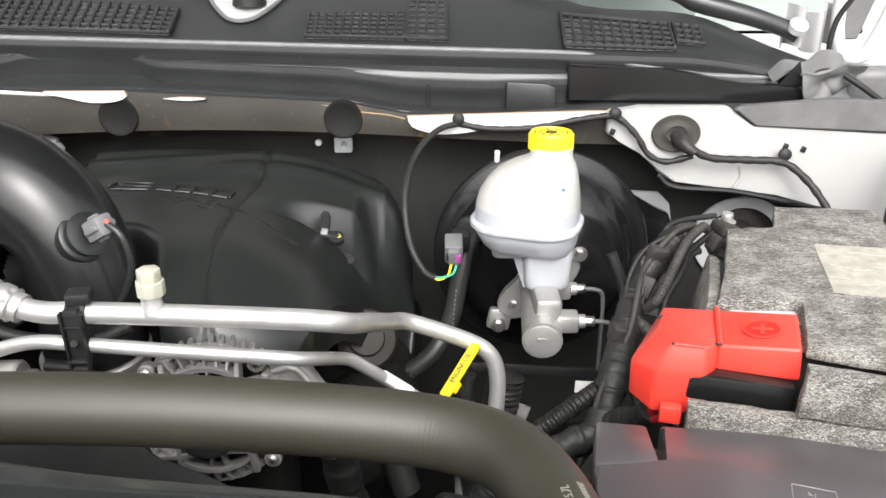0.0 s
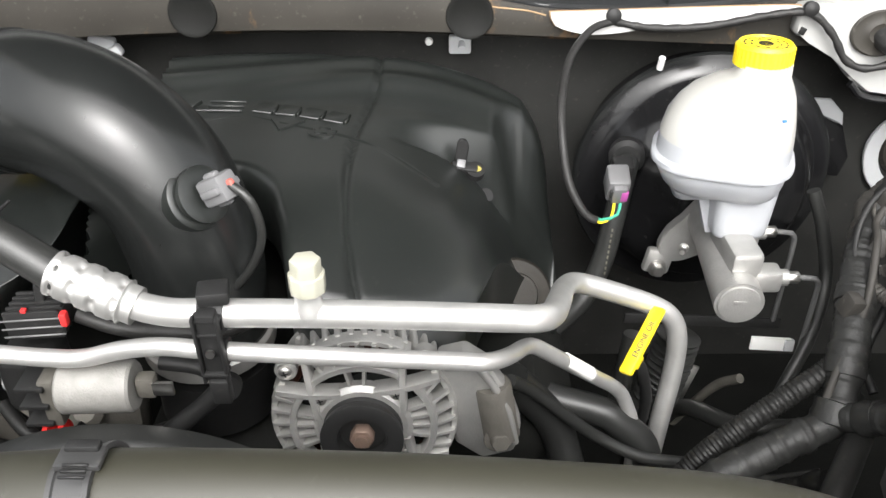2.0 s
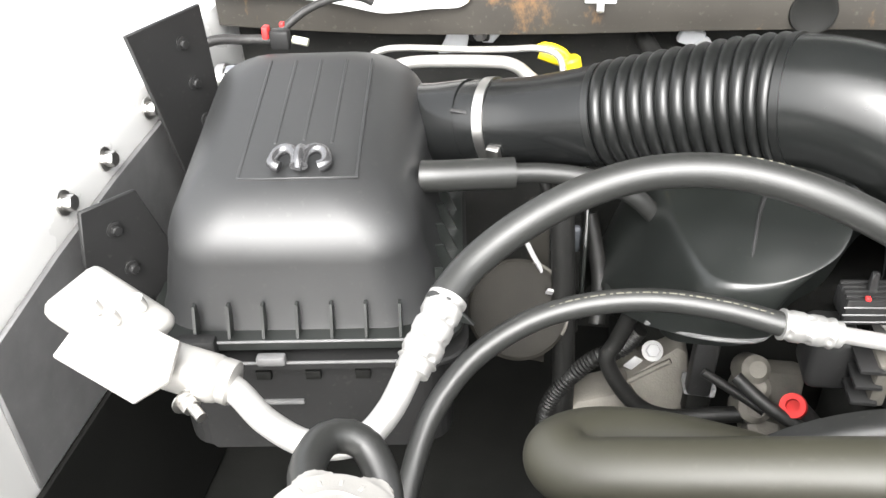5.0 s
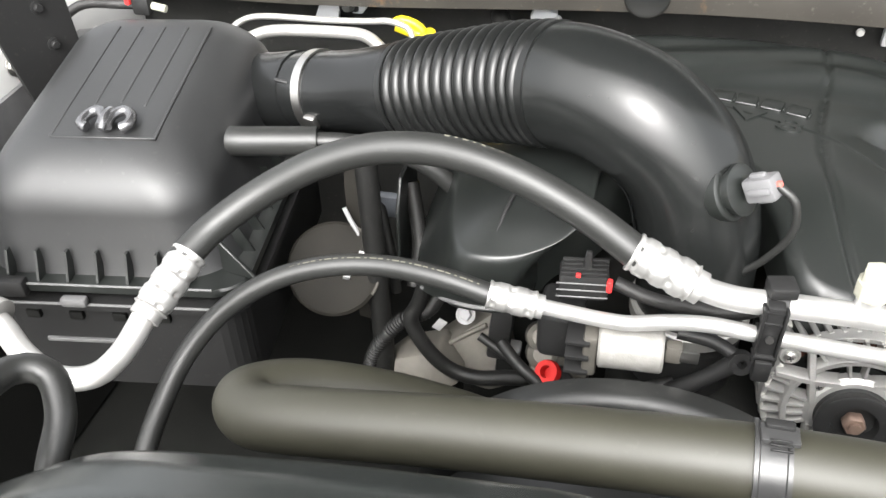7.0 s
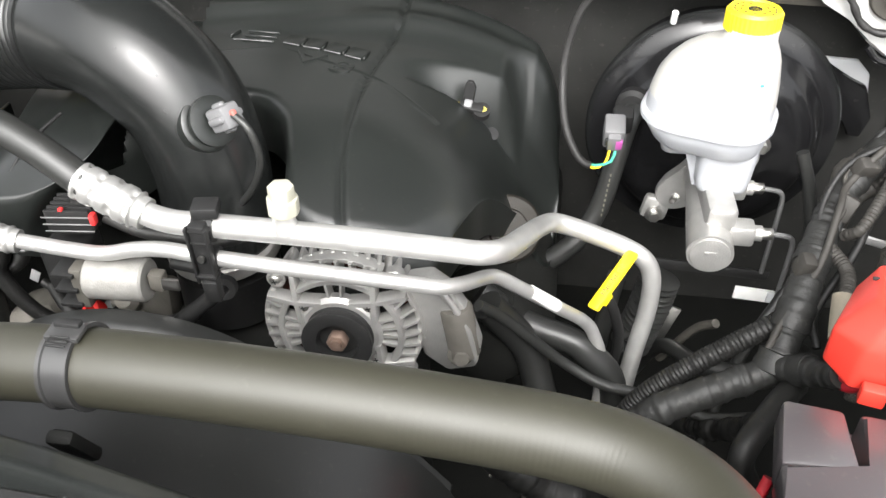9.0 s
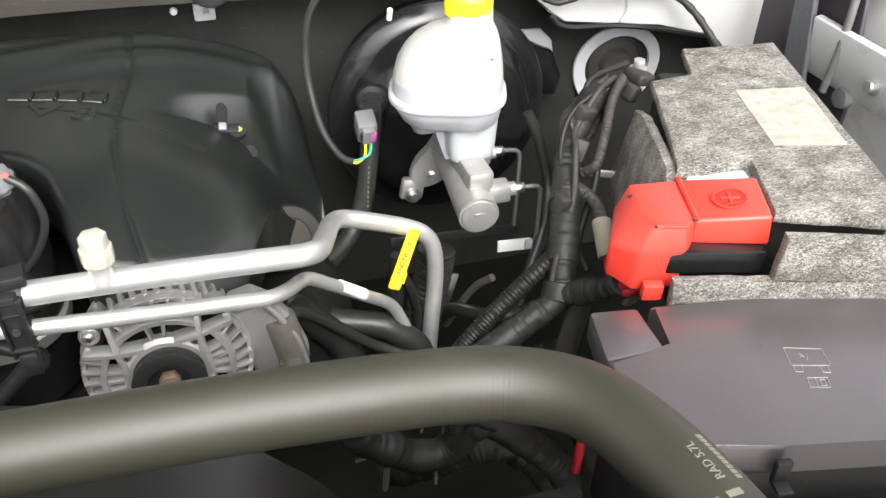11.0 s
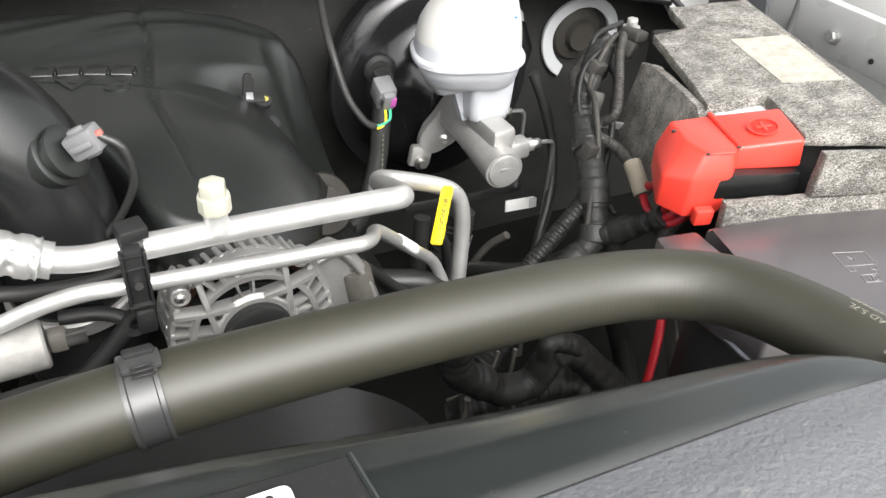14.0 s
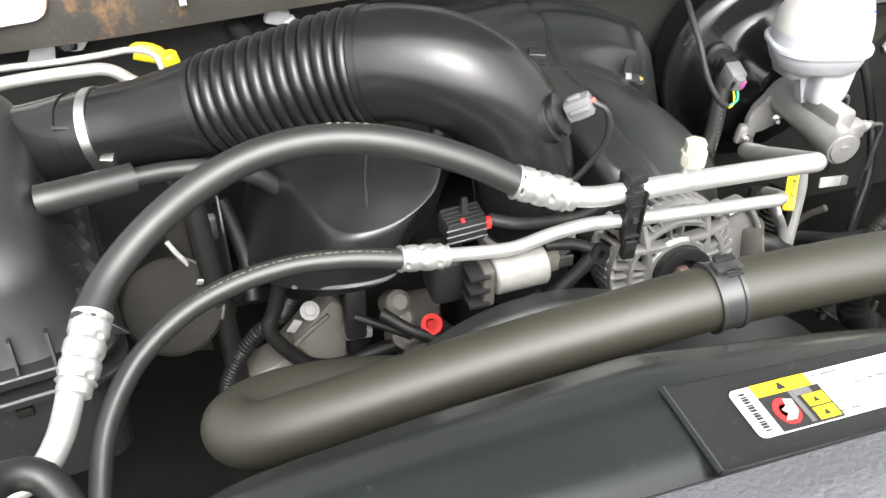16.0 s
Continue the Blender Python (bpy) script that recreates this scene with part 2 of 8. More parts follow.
CORE = material("textured_grey_black_core_support", (0.10, 0.103, 0.11), 0.36, grain=1.0, depth=0.0012, grain_scale=300, stain=0.2, dust=0.3)
SHROUD = material("black_fan_shroud_plastic", (0.016, 0.0188, 0.0178), 0.25, spec=0.75, grain=0.04, stain=0.2, dust=0.05)
PAPER = material("white_label_paper", (0.78, 0.78, 0.76), 0.4, stain=0.03)
INK = material("black_label_ink", (0.02, 0.02, 0.02), 0.5)
DULLYELLOW = material("dull_yellow_mark", (0.32, 0.27, 0.07), 0.5)
LYELLOW = material("yellow_label_ink", (0.85, 0.62, 0.02), 0.45)
PINK = material("faded_red_plastic", (0.42, 0.10, 0.08), 0.5)
DARKRED = material("dull_red_plastic", (0.44, 0.014, 0.012), 0.55, spec=0.2)
LRED = material("red_label_ink", (0.60, 0.03, 0.03), 0.45)
FERRULE = material("crimped_dull_aluminium", (0.54, 0.535, 0.52), 0.40, metal=0.75, grain=0.12, grain_scale=350, stain=0.25, stain_scale=60)
CREAM_INK = material("pale_hose_print", (0.15, 0.145, 0.115), 0.7)
BLUE = material("blue_marker", (0.01, 0.13, 0.50), 0.5)
GREENWIRE = material("green_wire", (0.05, 0.35, 0.22), 0.4)
PURPLE = material("purple_lock_plastic", (0.40, 0.08, 0.30), 0.4)
TANLABEL = material("faded_tan_label", (0.29, 0.275, 0.235), 0.9, stain=0.45, stain_scale=90)
RUSTSHIELD = material("dull_brown_steel_shield", (0.019, 0.0178, 0.0152), 0.65, spec=0.1, grain=0.4, stain=0.4, stain_scale=30)
CONCRETE = material("concrete_floor", (0.36, 0.35, 0.33), 0.8, grain=0.4, grain_scale=80, stain=0.25, stain_scale=2)
FELT = felt_material()
FADED = material("faded_label_print", (0.33, 0.315, 0.275), 0.9, stain=0.3, stain_scale=120)
FADEDINK = material("grey_label_print", (0.16, 0.16, 0.17), 0.6)
BELLOWS = material("black_ribbed_rubber", (0.0080, 0.0085, 0.0083), 0.30, spec=0.45, grain=0.08, grain_scale=1200, stain=0.25, dust=0.03)
SLATE = material("slate_painted_steel", (0.10, 0.108, 0.12), 0.5, spec=0.3, grain=0.2, stain=0.4, stain_scale=40)
FUSELINE = material("pale_embossed_line", (0.20, 0.19, 0.19), 0.45)
PURPLEBLACK = material("dark_purple_grey_panel", (0.030, 0.025, 0.030), 0.45, grain=0.1, stain=0.3, dust=0.1)
GLASS = bpy.data.materials.new("windscreen_glass")
GLASS.use_nodes = True
GLASS.node_tree.nodes["Principled BSDF"].inputs["Transmission Weight"].default_value = 1.0
GLASS.node_tree.nodes["Principled BSDF"].inputs["Roughness"].default_value = 0.02
GLASS.node_tree.nodes["Principled BSDF"].inputs["Base Color"].default_value = (0.78, 0.88, 0.86, 1)

# ---- builders ----
BASE = {}


def thing(name, at, label, category, group="", kind=""):
    """An Empty at the base of a thing; its parts hang under it."""
    ob = new(name)
    ob.empty_display_size = 0.03
    ob.location = at
    BASE[ob.name] = Vector(at)
    return tagged(ob, label, category, group, kind)


def part(name, bm, mat_, parent=None, label="", smooth=38.0):
    """Link a bmesh, built in world coordinates, as one mesh object under a thing or a part."""
    base = BASE[parent.name] if parent else Vector((0, 0, 0))
    me = bpy.data.meshes.new(name)
    bm.transform(Matrix.Translation(-base))
    bmesh.ops.recalc_face_normals(bm, faces=bm.faces)
    bm.to_mesh(me)
    bm.free()
    me.polygons.foreach_set("use_smooth", [True] * len(me.polygons))
    me.set_sharp_from_angle(angle=radians(smooth))
    me.materials.append(mat_)
    ob = new(name, me)
    BASE[ob.name] = base
    if parent:
        ob.parent = parent
    return tagged(ob, label)


def setting(name, bm, mat_, label, category):
    return tagged(part(name, bm, mat_), label, category, "", "structure")


def merge(*bms):
    """Join bmeshes into the first."""
    out = bms[0]
    for b in bms[1:]:
        me = bpy.data.meshes.new("tmp")
        b.to_mesh(me)
        b.free()
        out.from_mesh(me)
        bpy.data.meshes.remove(me)
    return out


def spline(pts, step):
    """Catmull-Rom through the rows of pts (x, y, z, r), sampled about every step metres."""
    p = np.array(pts, float)
    if len(p) == 2:
        n = max(2, int(np.linalg.norm(p[1, :3] - p[0, :3]) / step) + 1)
        return np.array([p[0] + (p[1] - p[0]) * i / (n - 1) for i in range(n)])
    q = np.vstack([2 * p[0] - p[1], p, 2 * p[-1] - p[-2]])
    out = []
    for i in range(1, len(q) - 2):
        a, b, c, d = q[i - 1:i + 3]
        n = max(2, int(np.linalg.norm(c[:3] - b[:3]) / step))
        for k in range(n):
            u = k / n
            out.append(0.5 * (2 * b + (c - a) * u + (2 * a - 5 * b + 4 * c - d) * u * u + (3 * b - a - 3 * c + d) * u ** 3))
    out.append(p[-1])
    return np.array(out)


def sweep(pts, radius=0.01, seg=18, step=0.006, wave=None, straight=False, caps=True, start=0.0, end=None):
    """A round tube along a smooth path. Rows of pts: (x, y, z) or (x, y, z, r). wave(s) adds to the radius at length s.
    start and end cut it to a stretch of its length."""
    rows = [(*q, radius) if len(q) == 3 else tuple(q) for q in pts]
    if straight:
        line = np.vstack([spline(rows[i:i + 2], step)[(1 if i else 0):] for i in range(len(rows) - 1)])
    else:
        line = spline(rows, step)
    s = np.r_[0, np.cumsum(np.linalg.norm(np.diff(line[:, :3], axis=0), axis=1))]
    if start or end is not None:
        e = s[-1] if end is None else end
        grid = np.linspace(start, e, max(2, int((e - start) / step) + 1))
        line = np.stack([np.interp(grid, s, line[:, i]) for i in range(4)], 1)
        s = grid
    bm = bmesh.new()
    tan = np.gradient(line[:, :3], axis=0)
    side = Vector((0, 0, 1)) if abs(Vector(tan[0]).normalized().z) < 0.9 else Vector((0, 1, 0))
    rings = []
    for i in range(len(line)):
        t = Vector(tan[i]).normalized()
        side = (side - t * side.dot(t)).normalized()
        other = t.cross(side)
        r = line[i, 3] + (wave(s[i]) if wave else 0.0)
        c = Vector(line[i, :3])
        rings.append([bm.verts.new(c + (side * math.cos(a) + other * math.sin(a)) * r)
                      for a in (2 * math.pi * k / seg for k in range(seg))])
    for a, b in zip(rings, rings[1:]):
        for k in range(seg):
            bm.faces.new((a[k], a[(k + 1) % seg], b[(k + 1) % seg], b[k]))
    if caps:
        bm.faces.new(rings[0][::-1])
        bm.faces.new(rings[-1])
    return bm


def path_at(pts, s_wanted, step=0.004):
    """Place and direction at a length along the smooth path."""
    line = spline([(*q[:3], 0.0) for q in pts], step)[:, :3]
    s = np.r_[0, np.cumsum(np.linalg.norm(np.diff(line, axis=0), axis=1))]
    p = Vector([np.interp(s_wanted, s, line[:, i]) for i in range(3)])
    q = Vector([np.interp(s_wanted + 0.004, s, line[:, i]) for i in range(3)])
    o = Vector([np.interp(s_wanted - 0.004, s, line[:, i]) for i in range(3)])
    return p, (q - o).normalized(), s[-1]


def box(size, m=Matrix(), bevel=0.003, seg=2):
    bm = bmesh.new()
    bmesh.ops.create_cube(bm, size=1.0)
    bm.transform(Matrix.Diagonal((*size, 1)))
    if bevel:
        bmesh.ops.bevel(bm, geom=bm.edges[:], offset=min(bevel, min(size) * 0.45), segments=seg, affect="EDGES", profile=0.5)
    bm.transform(m)
    return bm


def lathe(profile, m=Matrix(), seg=32, turn=360.0):
    """Turn a profile of (radius, height) round z."""
    bm = bmesh.new()
    full = turn >= 360
    n = seg if full else seg + 1
    rings = []
    for r, z in profile:
        if r < 1e-6:
            rings.append([bm.verts.new((0, 0, z))])
        else:
            rings.append([bm.verts.new((r * math.cos(radians(turn) * k / seg), r * math.sin(radians(turn) * k / seg), z)) for k in range(n)])
    for a, b in zip(rings, rings[1:]):
        for k in range(seg):
            k2 = (k + 1) % n
            if len(a) == 1 and len(b) == 1:
                continue
            if len(a) == 1:
                bm.faces.new((a[0], b[k2], b[k]))
            elif len(b) == 1:
                bm.faces.new((a[k], a[k2], b[0]))
            else:
                bm.faces.new((a[k], a[k2], b[k2], b[k]))
    if full:
        for r in (rings[0], rings[-1]):
            if len(r) > 2:
                bm.faces.new(r)
    bm.transform(m)
    return bm


def prism(outline, depth, m=Matrix(), bevel=0.0, seg=1):
    """Extrude an outline in x, y by depth along z."""
    bm = bmesh.new()
    lo = [bm.verts.new((x, y, 0)) for x, y in outline]
    hi = [bm.verts.new((x, y, depth)) for x, y in outline]
    n = len(lo)
    bm.faces.new(lo[::-1])
    bm.faces.new(hi)
    for k in range(n):
        bm.faces.new((lo[k], lo[(k + 1) % n], hi[(k + 1) % n], hi[k]))
    if bevel:
        bmesh.ops.bevel(bm, geom=bm.edges[:], offset=bevel, segments=seg, affect="EDGES", profile=0.5)
    bm.transform(m)
    return bm


def rounded(hx, hy, r, seg=6, cx=0.0, cy=0.0):
    """The outline of a rectangle with round corners."""
    out = []
    for sx, sy, a0 in ((1, 1, 0), (-1, 1, 90), (-1, -1, 180), (1, -1, 270)):
        for k in range(seg + 1):
            a = radians(a0 + 90 * k / seg)
            out.append((cx + sx * (hx - r) + r * math.cos(a), cy + sy * (hy - r) + r * math.sin(a)))
    return out


def loft(rings, close=True, caps=(True, True)):
    """Skin a row of closed rings of the same length."""
    bm = bmesh.new()
    vs = [[bm.verts.new(p) for p in ring] for ring in rings]
    n = len(vs[0])
    for a, b in zip(vs, vs[1:]):
        for k in range(n if close else n - 1):
            bm.faces.new((a[k], a[(k + 1) % n], b[(k + 1) % n], b[k]))
    if caps[0]:
        bm.faces.new(vs[0][::-1])
    if caps[1]:
        bm.faces.new(vs[-1])
    return bm


def sheet(fn, nu, nv, thick=0.003):
    """A curved sheet fn(u, v), u and v from 0 to 1, with thickness downwards along its normal."""
    bm = bmesh.new()
    g = [[bm.verts.new(fn(i / nu, j / nv)) for j in range(nv + 1)] for i in range(nu + 1)]
    for i in range(nu):
        for j in range(nv):
            bm.faces.new((g[i][j], g[i + 1][j], g[i + 1][j + 1], g[i][j + 1]))
    bm.normal_update()
    bmesh.ops.solidify(bm, geom=bm.faces[:], thickness=thick)
    return bm


def along(place, direction, up=(0, 0, 1)):
    """A pose at place whose z runs along direction."""
    z = Vector(direction).normalized()
    u = Vector(up)
    x = u.cross(z)
    if x.length < 1e-4:
        x = Vector((1, 0, 0))
    x.normalize()
    y = z.cross(x)
    return Matrix(((x.x, y.x, z.x, place[0]), (x.y, y.y, z.y, place[1]), (x.z, y.z, z.z, place[2]), (0, 0, 0, 1)))


def hexagon(r):
    return [(r * math.cos(radians(60 * k)), r * math.sin(radians(60 * k))) for k in range(6)]


def bolt(place, direction, r=0.006, h=0.006, washer=1.5):
    """A flanged hexagon bolt head in one mesh."""
    m = along(place, direction)
    return merge(lathe([(0, 0), (r * washer, 0), (r * washer, 0.0015), (r, 0.002), (0, 0.002)], m, 16),
                 prism(hexagon(r), h, m @ Matrix.Translation((0, 0, 0.0015)), 0.0006))


def lettering(words, size, m, depth=0.0006):
    """Words in the built-in font as a mesh, centred at the pose m."""
    cu = bpy.data.curves.new("words", "FONT")
    cu.body, cu.size, cu.extrude = words, size, depth
    cu.align_x, cu.align_y = "CENTER", "CENTER"
    ob = bpy.data.objects.new("words", cu)
    scene.collection.objects.link(ob)
    bpy.context.view_layer.update()
    me = bpy.data.meshes.new_from_object(ob.evaluated_get(bpy.context.evaluated_depsgraph_get()))
    bpy.data.objects.remove(ob)
    bm = bmesh.new()
    bm.from_mesh(me)
    bpy.data.meshes.remove(me)
    bm.transform(m)
    return bm


# ---- the bay: ground, firewall, cowl, inner fenders ----
g = bmesh.new()
bmesh.ops.create_grid(g, x_segments=2, y_segments=2, size=600)
setting("ground", g, CONCRETE, "pale grey concrete ground under the truck", "ground")

# firewall, thick, dark insulation
setting("wall_firewall", box((1.9, 0.03, 0.85), pose(-0.25, 1.195, 0.82), 0.004), INSUL,
        "dark insulated steel firewall behind the engine", "firewall")


def strip_top(x):
    return float(np.interp(x, (-1.1, -0.42, -0.13, -0.05, 0.05, 0.22), (1.284, 1.284, 1.268, 1.252, 1.247, 1.260)))


def cowl_front(u, v):
    # rolled steel panel along the top of the firewall: face, then lower lip rolling back
    x = -1.12 + 1.76 * u
    top = strip_top(x)
    y = 1.108 + 0.006 * math.sin(4 * x)
    if v < 0.7:
        w = v / 0.7
        return (x, y - 0.002 * math.sin(math.pi * w), top - (top - 1.222 + 0.012 * math.sin(5 * x)) * w)
    w = (v - 0.7) / 0.3
    return (x, y + 0.075 * math.sin(w * 1.57), 1.222 - 0.012 * math.sin(5 * x) - 0.03 * (1 - math.cos(w * 1.57)))


cowl_panel = setting("wall_cowl_front", sheet(cowl_front, 70, 16, 0.003), STREAKED,
                     "dirty grey primed steel panel along the firewall top", "cowl panel")
for hx, hz, hr in ((-0.424, 1.249, 0.026), (-0.131, 1.245, 0.0255)):
    part("plug", lathe([(0, 0.0012), (hr * 0.80, 0.0012), (hr * 0.84, 0.0018), (hr * 0.97, 0.0016), (hr, 0.0004), (hr, -0.004), (0, -0.004)], along((hx, 1.0965 if hx < -0.3 else 1.0995, hz + 0.002), (0, -1, 0.06)), 36),
         DEEP, cowl_panel, "round black rubber plug")


def blob(outline, y, mat_, name, thick=0.0025):
    """A thin patch of paint or sealer standing on the panel, outline in x and z."""
    return part(name, prism([(x, z) for x, z in outline], thick, Matrix(((1, 0, 0, 0), (0, 0, -1, y), (0, 1, 0, 0), (0, 0, 0, 1)))), mat_, cowl_panel)


def wavy(pts):
    line = spline([(x, z, 0, 0) for x, z in pts], 0.008)
    return [(a[0], a[1]) for a in line]


# unmasked white paint at the edges of the panel, with a tan rim of sealer
for k, pts in enumerate((
        [(-0.515, 1.2845), (-0.510, 1.2810), (-0.500, 1.2790), (-0.478, 1.2745), (-0.456, 1.2700), (-0.424, 1.2715), (-0.409, 1.278), (-0.412, 1.285)],
        [(-0.046, 1.252), (-0.040, 1.238), (-0.012, 1.229), (0.020, 1.229), (0.070, 1.236), (0.150, 1.244), (0.205, 1.250), (0.215, 1.258), (0.100, 1.256)],
        [(-1.118, 1.290), (-1.118, 1.258), (-1.020, 1.255), (-0.965, 1.250), (-0.920, 1.241), (-0.895, 1.240), (-0.850, 1.246), (-0.815, 1.249), (-0.803, 1.260), (-0.800, 1.275), (-0.803, 1.286)],
        [(-0.362, 1.2752), (-0.335, 1.2728), (-0.308, 1.2745), (-0.312, 1.2762), (-0.340, 1.2770)])):
    cx = sum(p[0] for p in pts) / len(pts)
    cz = sum(p[1] for p in pts) / len(pts)
    rim = [(cx + (x - cx) * 1.012, cz + (z - cz) * 1.06) for x, z in wavy(pts)]
    blob(rim, 1.0985, TAN, "sealer_rim", 0.002)
    blob(wavy(pts), 1.0965, PAINT, "bare_white_paint", 0.003)
part("sealer_line", sweep([(x, 1.1015, strip_top(x) - 0.006 + 0.0016 * math.sin(x * 70)) for x in np.linspace(-0.41, -0.05, 22)], 0.0009, 6), TAN, cowl_panel, "pale sealer line")
part("paint_line", sweep([(x, 1.1005, strip_top(x) - 0.003 + 0.0014 * math.sin(x * 40)) for x in np.linspace(-0.66, -0.505, 14)], 0.0028, 8), PAINT, cowl_panel, "narrow line of white paint")
part("sealer_line", sweep([(x, 1.1015, strip_top(x) - 0.006 + 0.0016 * math.sin(x * 60)) for x in np.linspace(-0.80, -0.64, 10)], 0.0014, 6), TAN, cowl_panel, "tan sealer line")
# small pale bracket with a stud, bolted to the panel
brk = thing("bracket", (-0.657, 1.10, 1.25), "small pale steel bracket with a stud on the cowl panel", "bracket")
part("plate", box((0.036, 0.004, 0.026), pose(-0.655, 1.097, 1.268, 8), 0.0015), GASKET, brk)
part("stud", sweep([(-0.655, 1.094, 1.262), (-0.655, 1.085, 1.250)], 0.0042, 12), PAINT, brk)

# white painted part of the panel on the battery side
right_cowl = [(0.215, 1.258), (0.255, 1.2635), (0.372, 1.2640), (0.405, 1.236), (0.68, 1.226), (0.68, 1.060), (0.56, 1.08), (0.530, 1.125),
              (0.450, 1.147), (0.310, 1.160), (0.285, 1.178), (0.262, 1.205), (0.232, 1.222), (0.214, 1.228)]
wp = setting("wall_cowl_white", prism(right_cowl, 0.02, Matrix(((1, 0, 0, 0), (0, 0, -1, 1.112), (0, 1, 0, 0), (0, 0, 0, 1))), 0.003), PAINT_DULL,
             "white painted steel panel with a wiring grommet", "cowl panel")
part("fold", sweep([(0.285, 1.087, 1.175), (0.310, 1.085, 1.158), (0.40, 1.085, 1.150), (0.530, 1.085, 1.121)], 0.004, 8), DARKSTEEL, wp)
part("crease", sweep([(0.395, 1.091, 1.185), (0.398, 1.090, 1.170), (0.390, 1.090, 1.155)], 0.0025, 8), PAINT_DULL, wp)
for hx, hz in ((0.452, 1.212), (0.476, 1.208), (0.222, 1.232)):
    part("slot", box((0.007, 0.003, 0.008), pose(hx, 1.0915, hz, 0, 20), 0.001), MATT, wp)

grm = thing("grommet", (0.309, 1.09, 1.226), "large grey-brown rubber wiring grommet in the white panel", "grommet")
part("disc", lathe([(0.032, -0.002), (0.032, 0.002), (0.030, 0.0035), (0.024, 0.0025), (0.017, 0.004), (0.014, 0.006), (0.009, 0.004), (0, 0.004)],
                   along((0.305, 1.091, 1.230), (0, -1, 0.1)) @ Matrix.Diagonal((1, 0.78, 1, 1)), 32), PRIMER, grm)
part("boot", sweep([(0.309, 1.09, 1.226, 0.013), (0.313, 1.070, 1.220, 0.009), (0.325, 1.062, 1.212, 0.006)], 0.01, 14), TAPE, grm)


def trough(u, v):
    # stepped black plastic moulding under the windscreen
    x = -1.12 + 1.62 * u
    drop = 0.020 * (x + 0.585) / 0.75
    well = 1 / (1 + math.exp(-(x + 0.575) * 130)) - 1 / (1 + math.exp(-(x + 0.395) * 190))
    rows = [(1.200, 1.340), (1.153, 1.3425), (1.148, 1.340), (1.1475, 1.335), (1.154, 1.319), (1.142, 1.3175), (1.139, 1.316), (1.1385, 1.310), (1.147, 1.284),
            (1.126, 1.2815), (1.122, 1.280), (1.1215, 1.272), (1.15, 1.255)]
    k = min(len(rows) - 2, int(v * (len(rows) - 1)))
    f = v * (len(rows) - 1) - k
    y = rows[k][0] + (rows[k + 1][0] - rows[k][0]) * f
    z = rows[k][1] + (rows[k + 1][1] - rows[k][1]) * f
    if 4 < v * 12 <= 8.5:
        y += 0.016 * well
        z += 0.006 * well
    fall = 1.284 - strip_top(x)
    low = min(1.0, max(0.0, (v - 0.35) / 0.3))
    side = 0.03 * max(0, (x - 0.30) / 0.2) ** 2
    return (x, y, z - fall * low - (drop + side) * (1 - low))


trough_ob = setting("trim_cowl_trough", sheet(trough, 120, 60, 0.003), COWL, "stepped black plastic cowl moulding under the windscreen", "cowl trim")
# thin pale beads paint the glints along the trough's edges
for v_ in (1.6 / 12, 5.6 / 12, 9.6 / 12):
    part("pale_edge", sweep([Vector(trough(u_, v_)) + Vector((0, -0.0012, 0.0010)) for u_ in np.linspace(0.04, 0.97, 90)], 0.0010, 6), ENDCAP, trough_ob, "pale painted edge highlight")


def cowl_top(u, v):
    # slope from the front edge up towards the windscreen
    x = -1.12 + 1.72 * u
    z0 = 1.342 - 0.020 * (x + 0.585) / 0.75 - 0.03 * max(0, (x - 0.30) / 0.2) ** 2
    cut = 1 - 0.62 / (1 + math.exp(-(x - 0.13) * 45))
    v = v * cut * (1 - 0.5 / (1 + math.exp(-(x - 0.405) * 45)))
    return (x, 1.152 + 0.26 * v, z0 + 0.075 * v + 0.03 * math.sin(v * 1.5) - 0.012 * math.sin(math.pi * v) * math.exp(-((x + 0.30) / 0.12) ** 2))


setting("trim_cowl_top", sheet(cowl_top, 60, 12, 0.003), COWL, "black plastic cowl top below the windscreen", "cowl trim")


def grille(x0, x1, v0, v1, nx, nv):
    cx = (x0 + x1) / 2
    gt = thing("cowl_grille", cowl_top((cx + 1.12) / 1.72, v0), "black plastic air intake grille with square openings", "grille", "cowl grilles")
    u = lambda x: (x + 1.12) / 1.72
    dark = sheet(lambda a, b: tuple(Vector(cowl_top(u(x0 + (x1 - x0) * a), v0 + (v1 - v0) * b)) + Vector((0, 0, 0.0035))), 12, 4, 0.001)
    part("mesh_backing", dark, ENDCAP, gt, "grey shadowed screen behind the bars")
    for i in range(nx + 1):
        x = x0 + (x1 - x0) * i / nx
        a, b = Vector(cowl_top(u(x), v0)), Vector(cowl_top(u(x), v1))
        m = along((a + b) / 2 + Vector((0, 0, 0.007)), b - a)
        part("upright_bar", box((0.0042, 0.007, (b - a).length + 0.004), m, 0.0008, 1), COWL, gt)
    for j in range(nv + 1):
        v = v0 + (v1 - v0) * j / nv
        a, b = Vector(cowl_top(u(x0), v)), Vector(cowl_top(u(x1), v))
        m = along((a + b) / 2 + Vector((0, 0, 0.0075)), b - a)
        part("cross_bar", box((0.006, 0.0042, (b - a).length + 0.004), m, 0.0008, 1), COWL, gt)


grille(-0.66, -0.366, 0.05, 0.27, 22, 5)
grille(-0.184, -0.052, 0.05, 0.24, 11, 5)
grille(-0.048, 0.004, 0.05, 0.46, 4, 9)
grille(0.163, 0.31, 0.06, 0.58, 11, 5)
grille(0.316, 0.352, 0.22, 0.58, 3, 3)

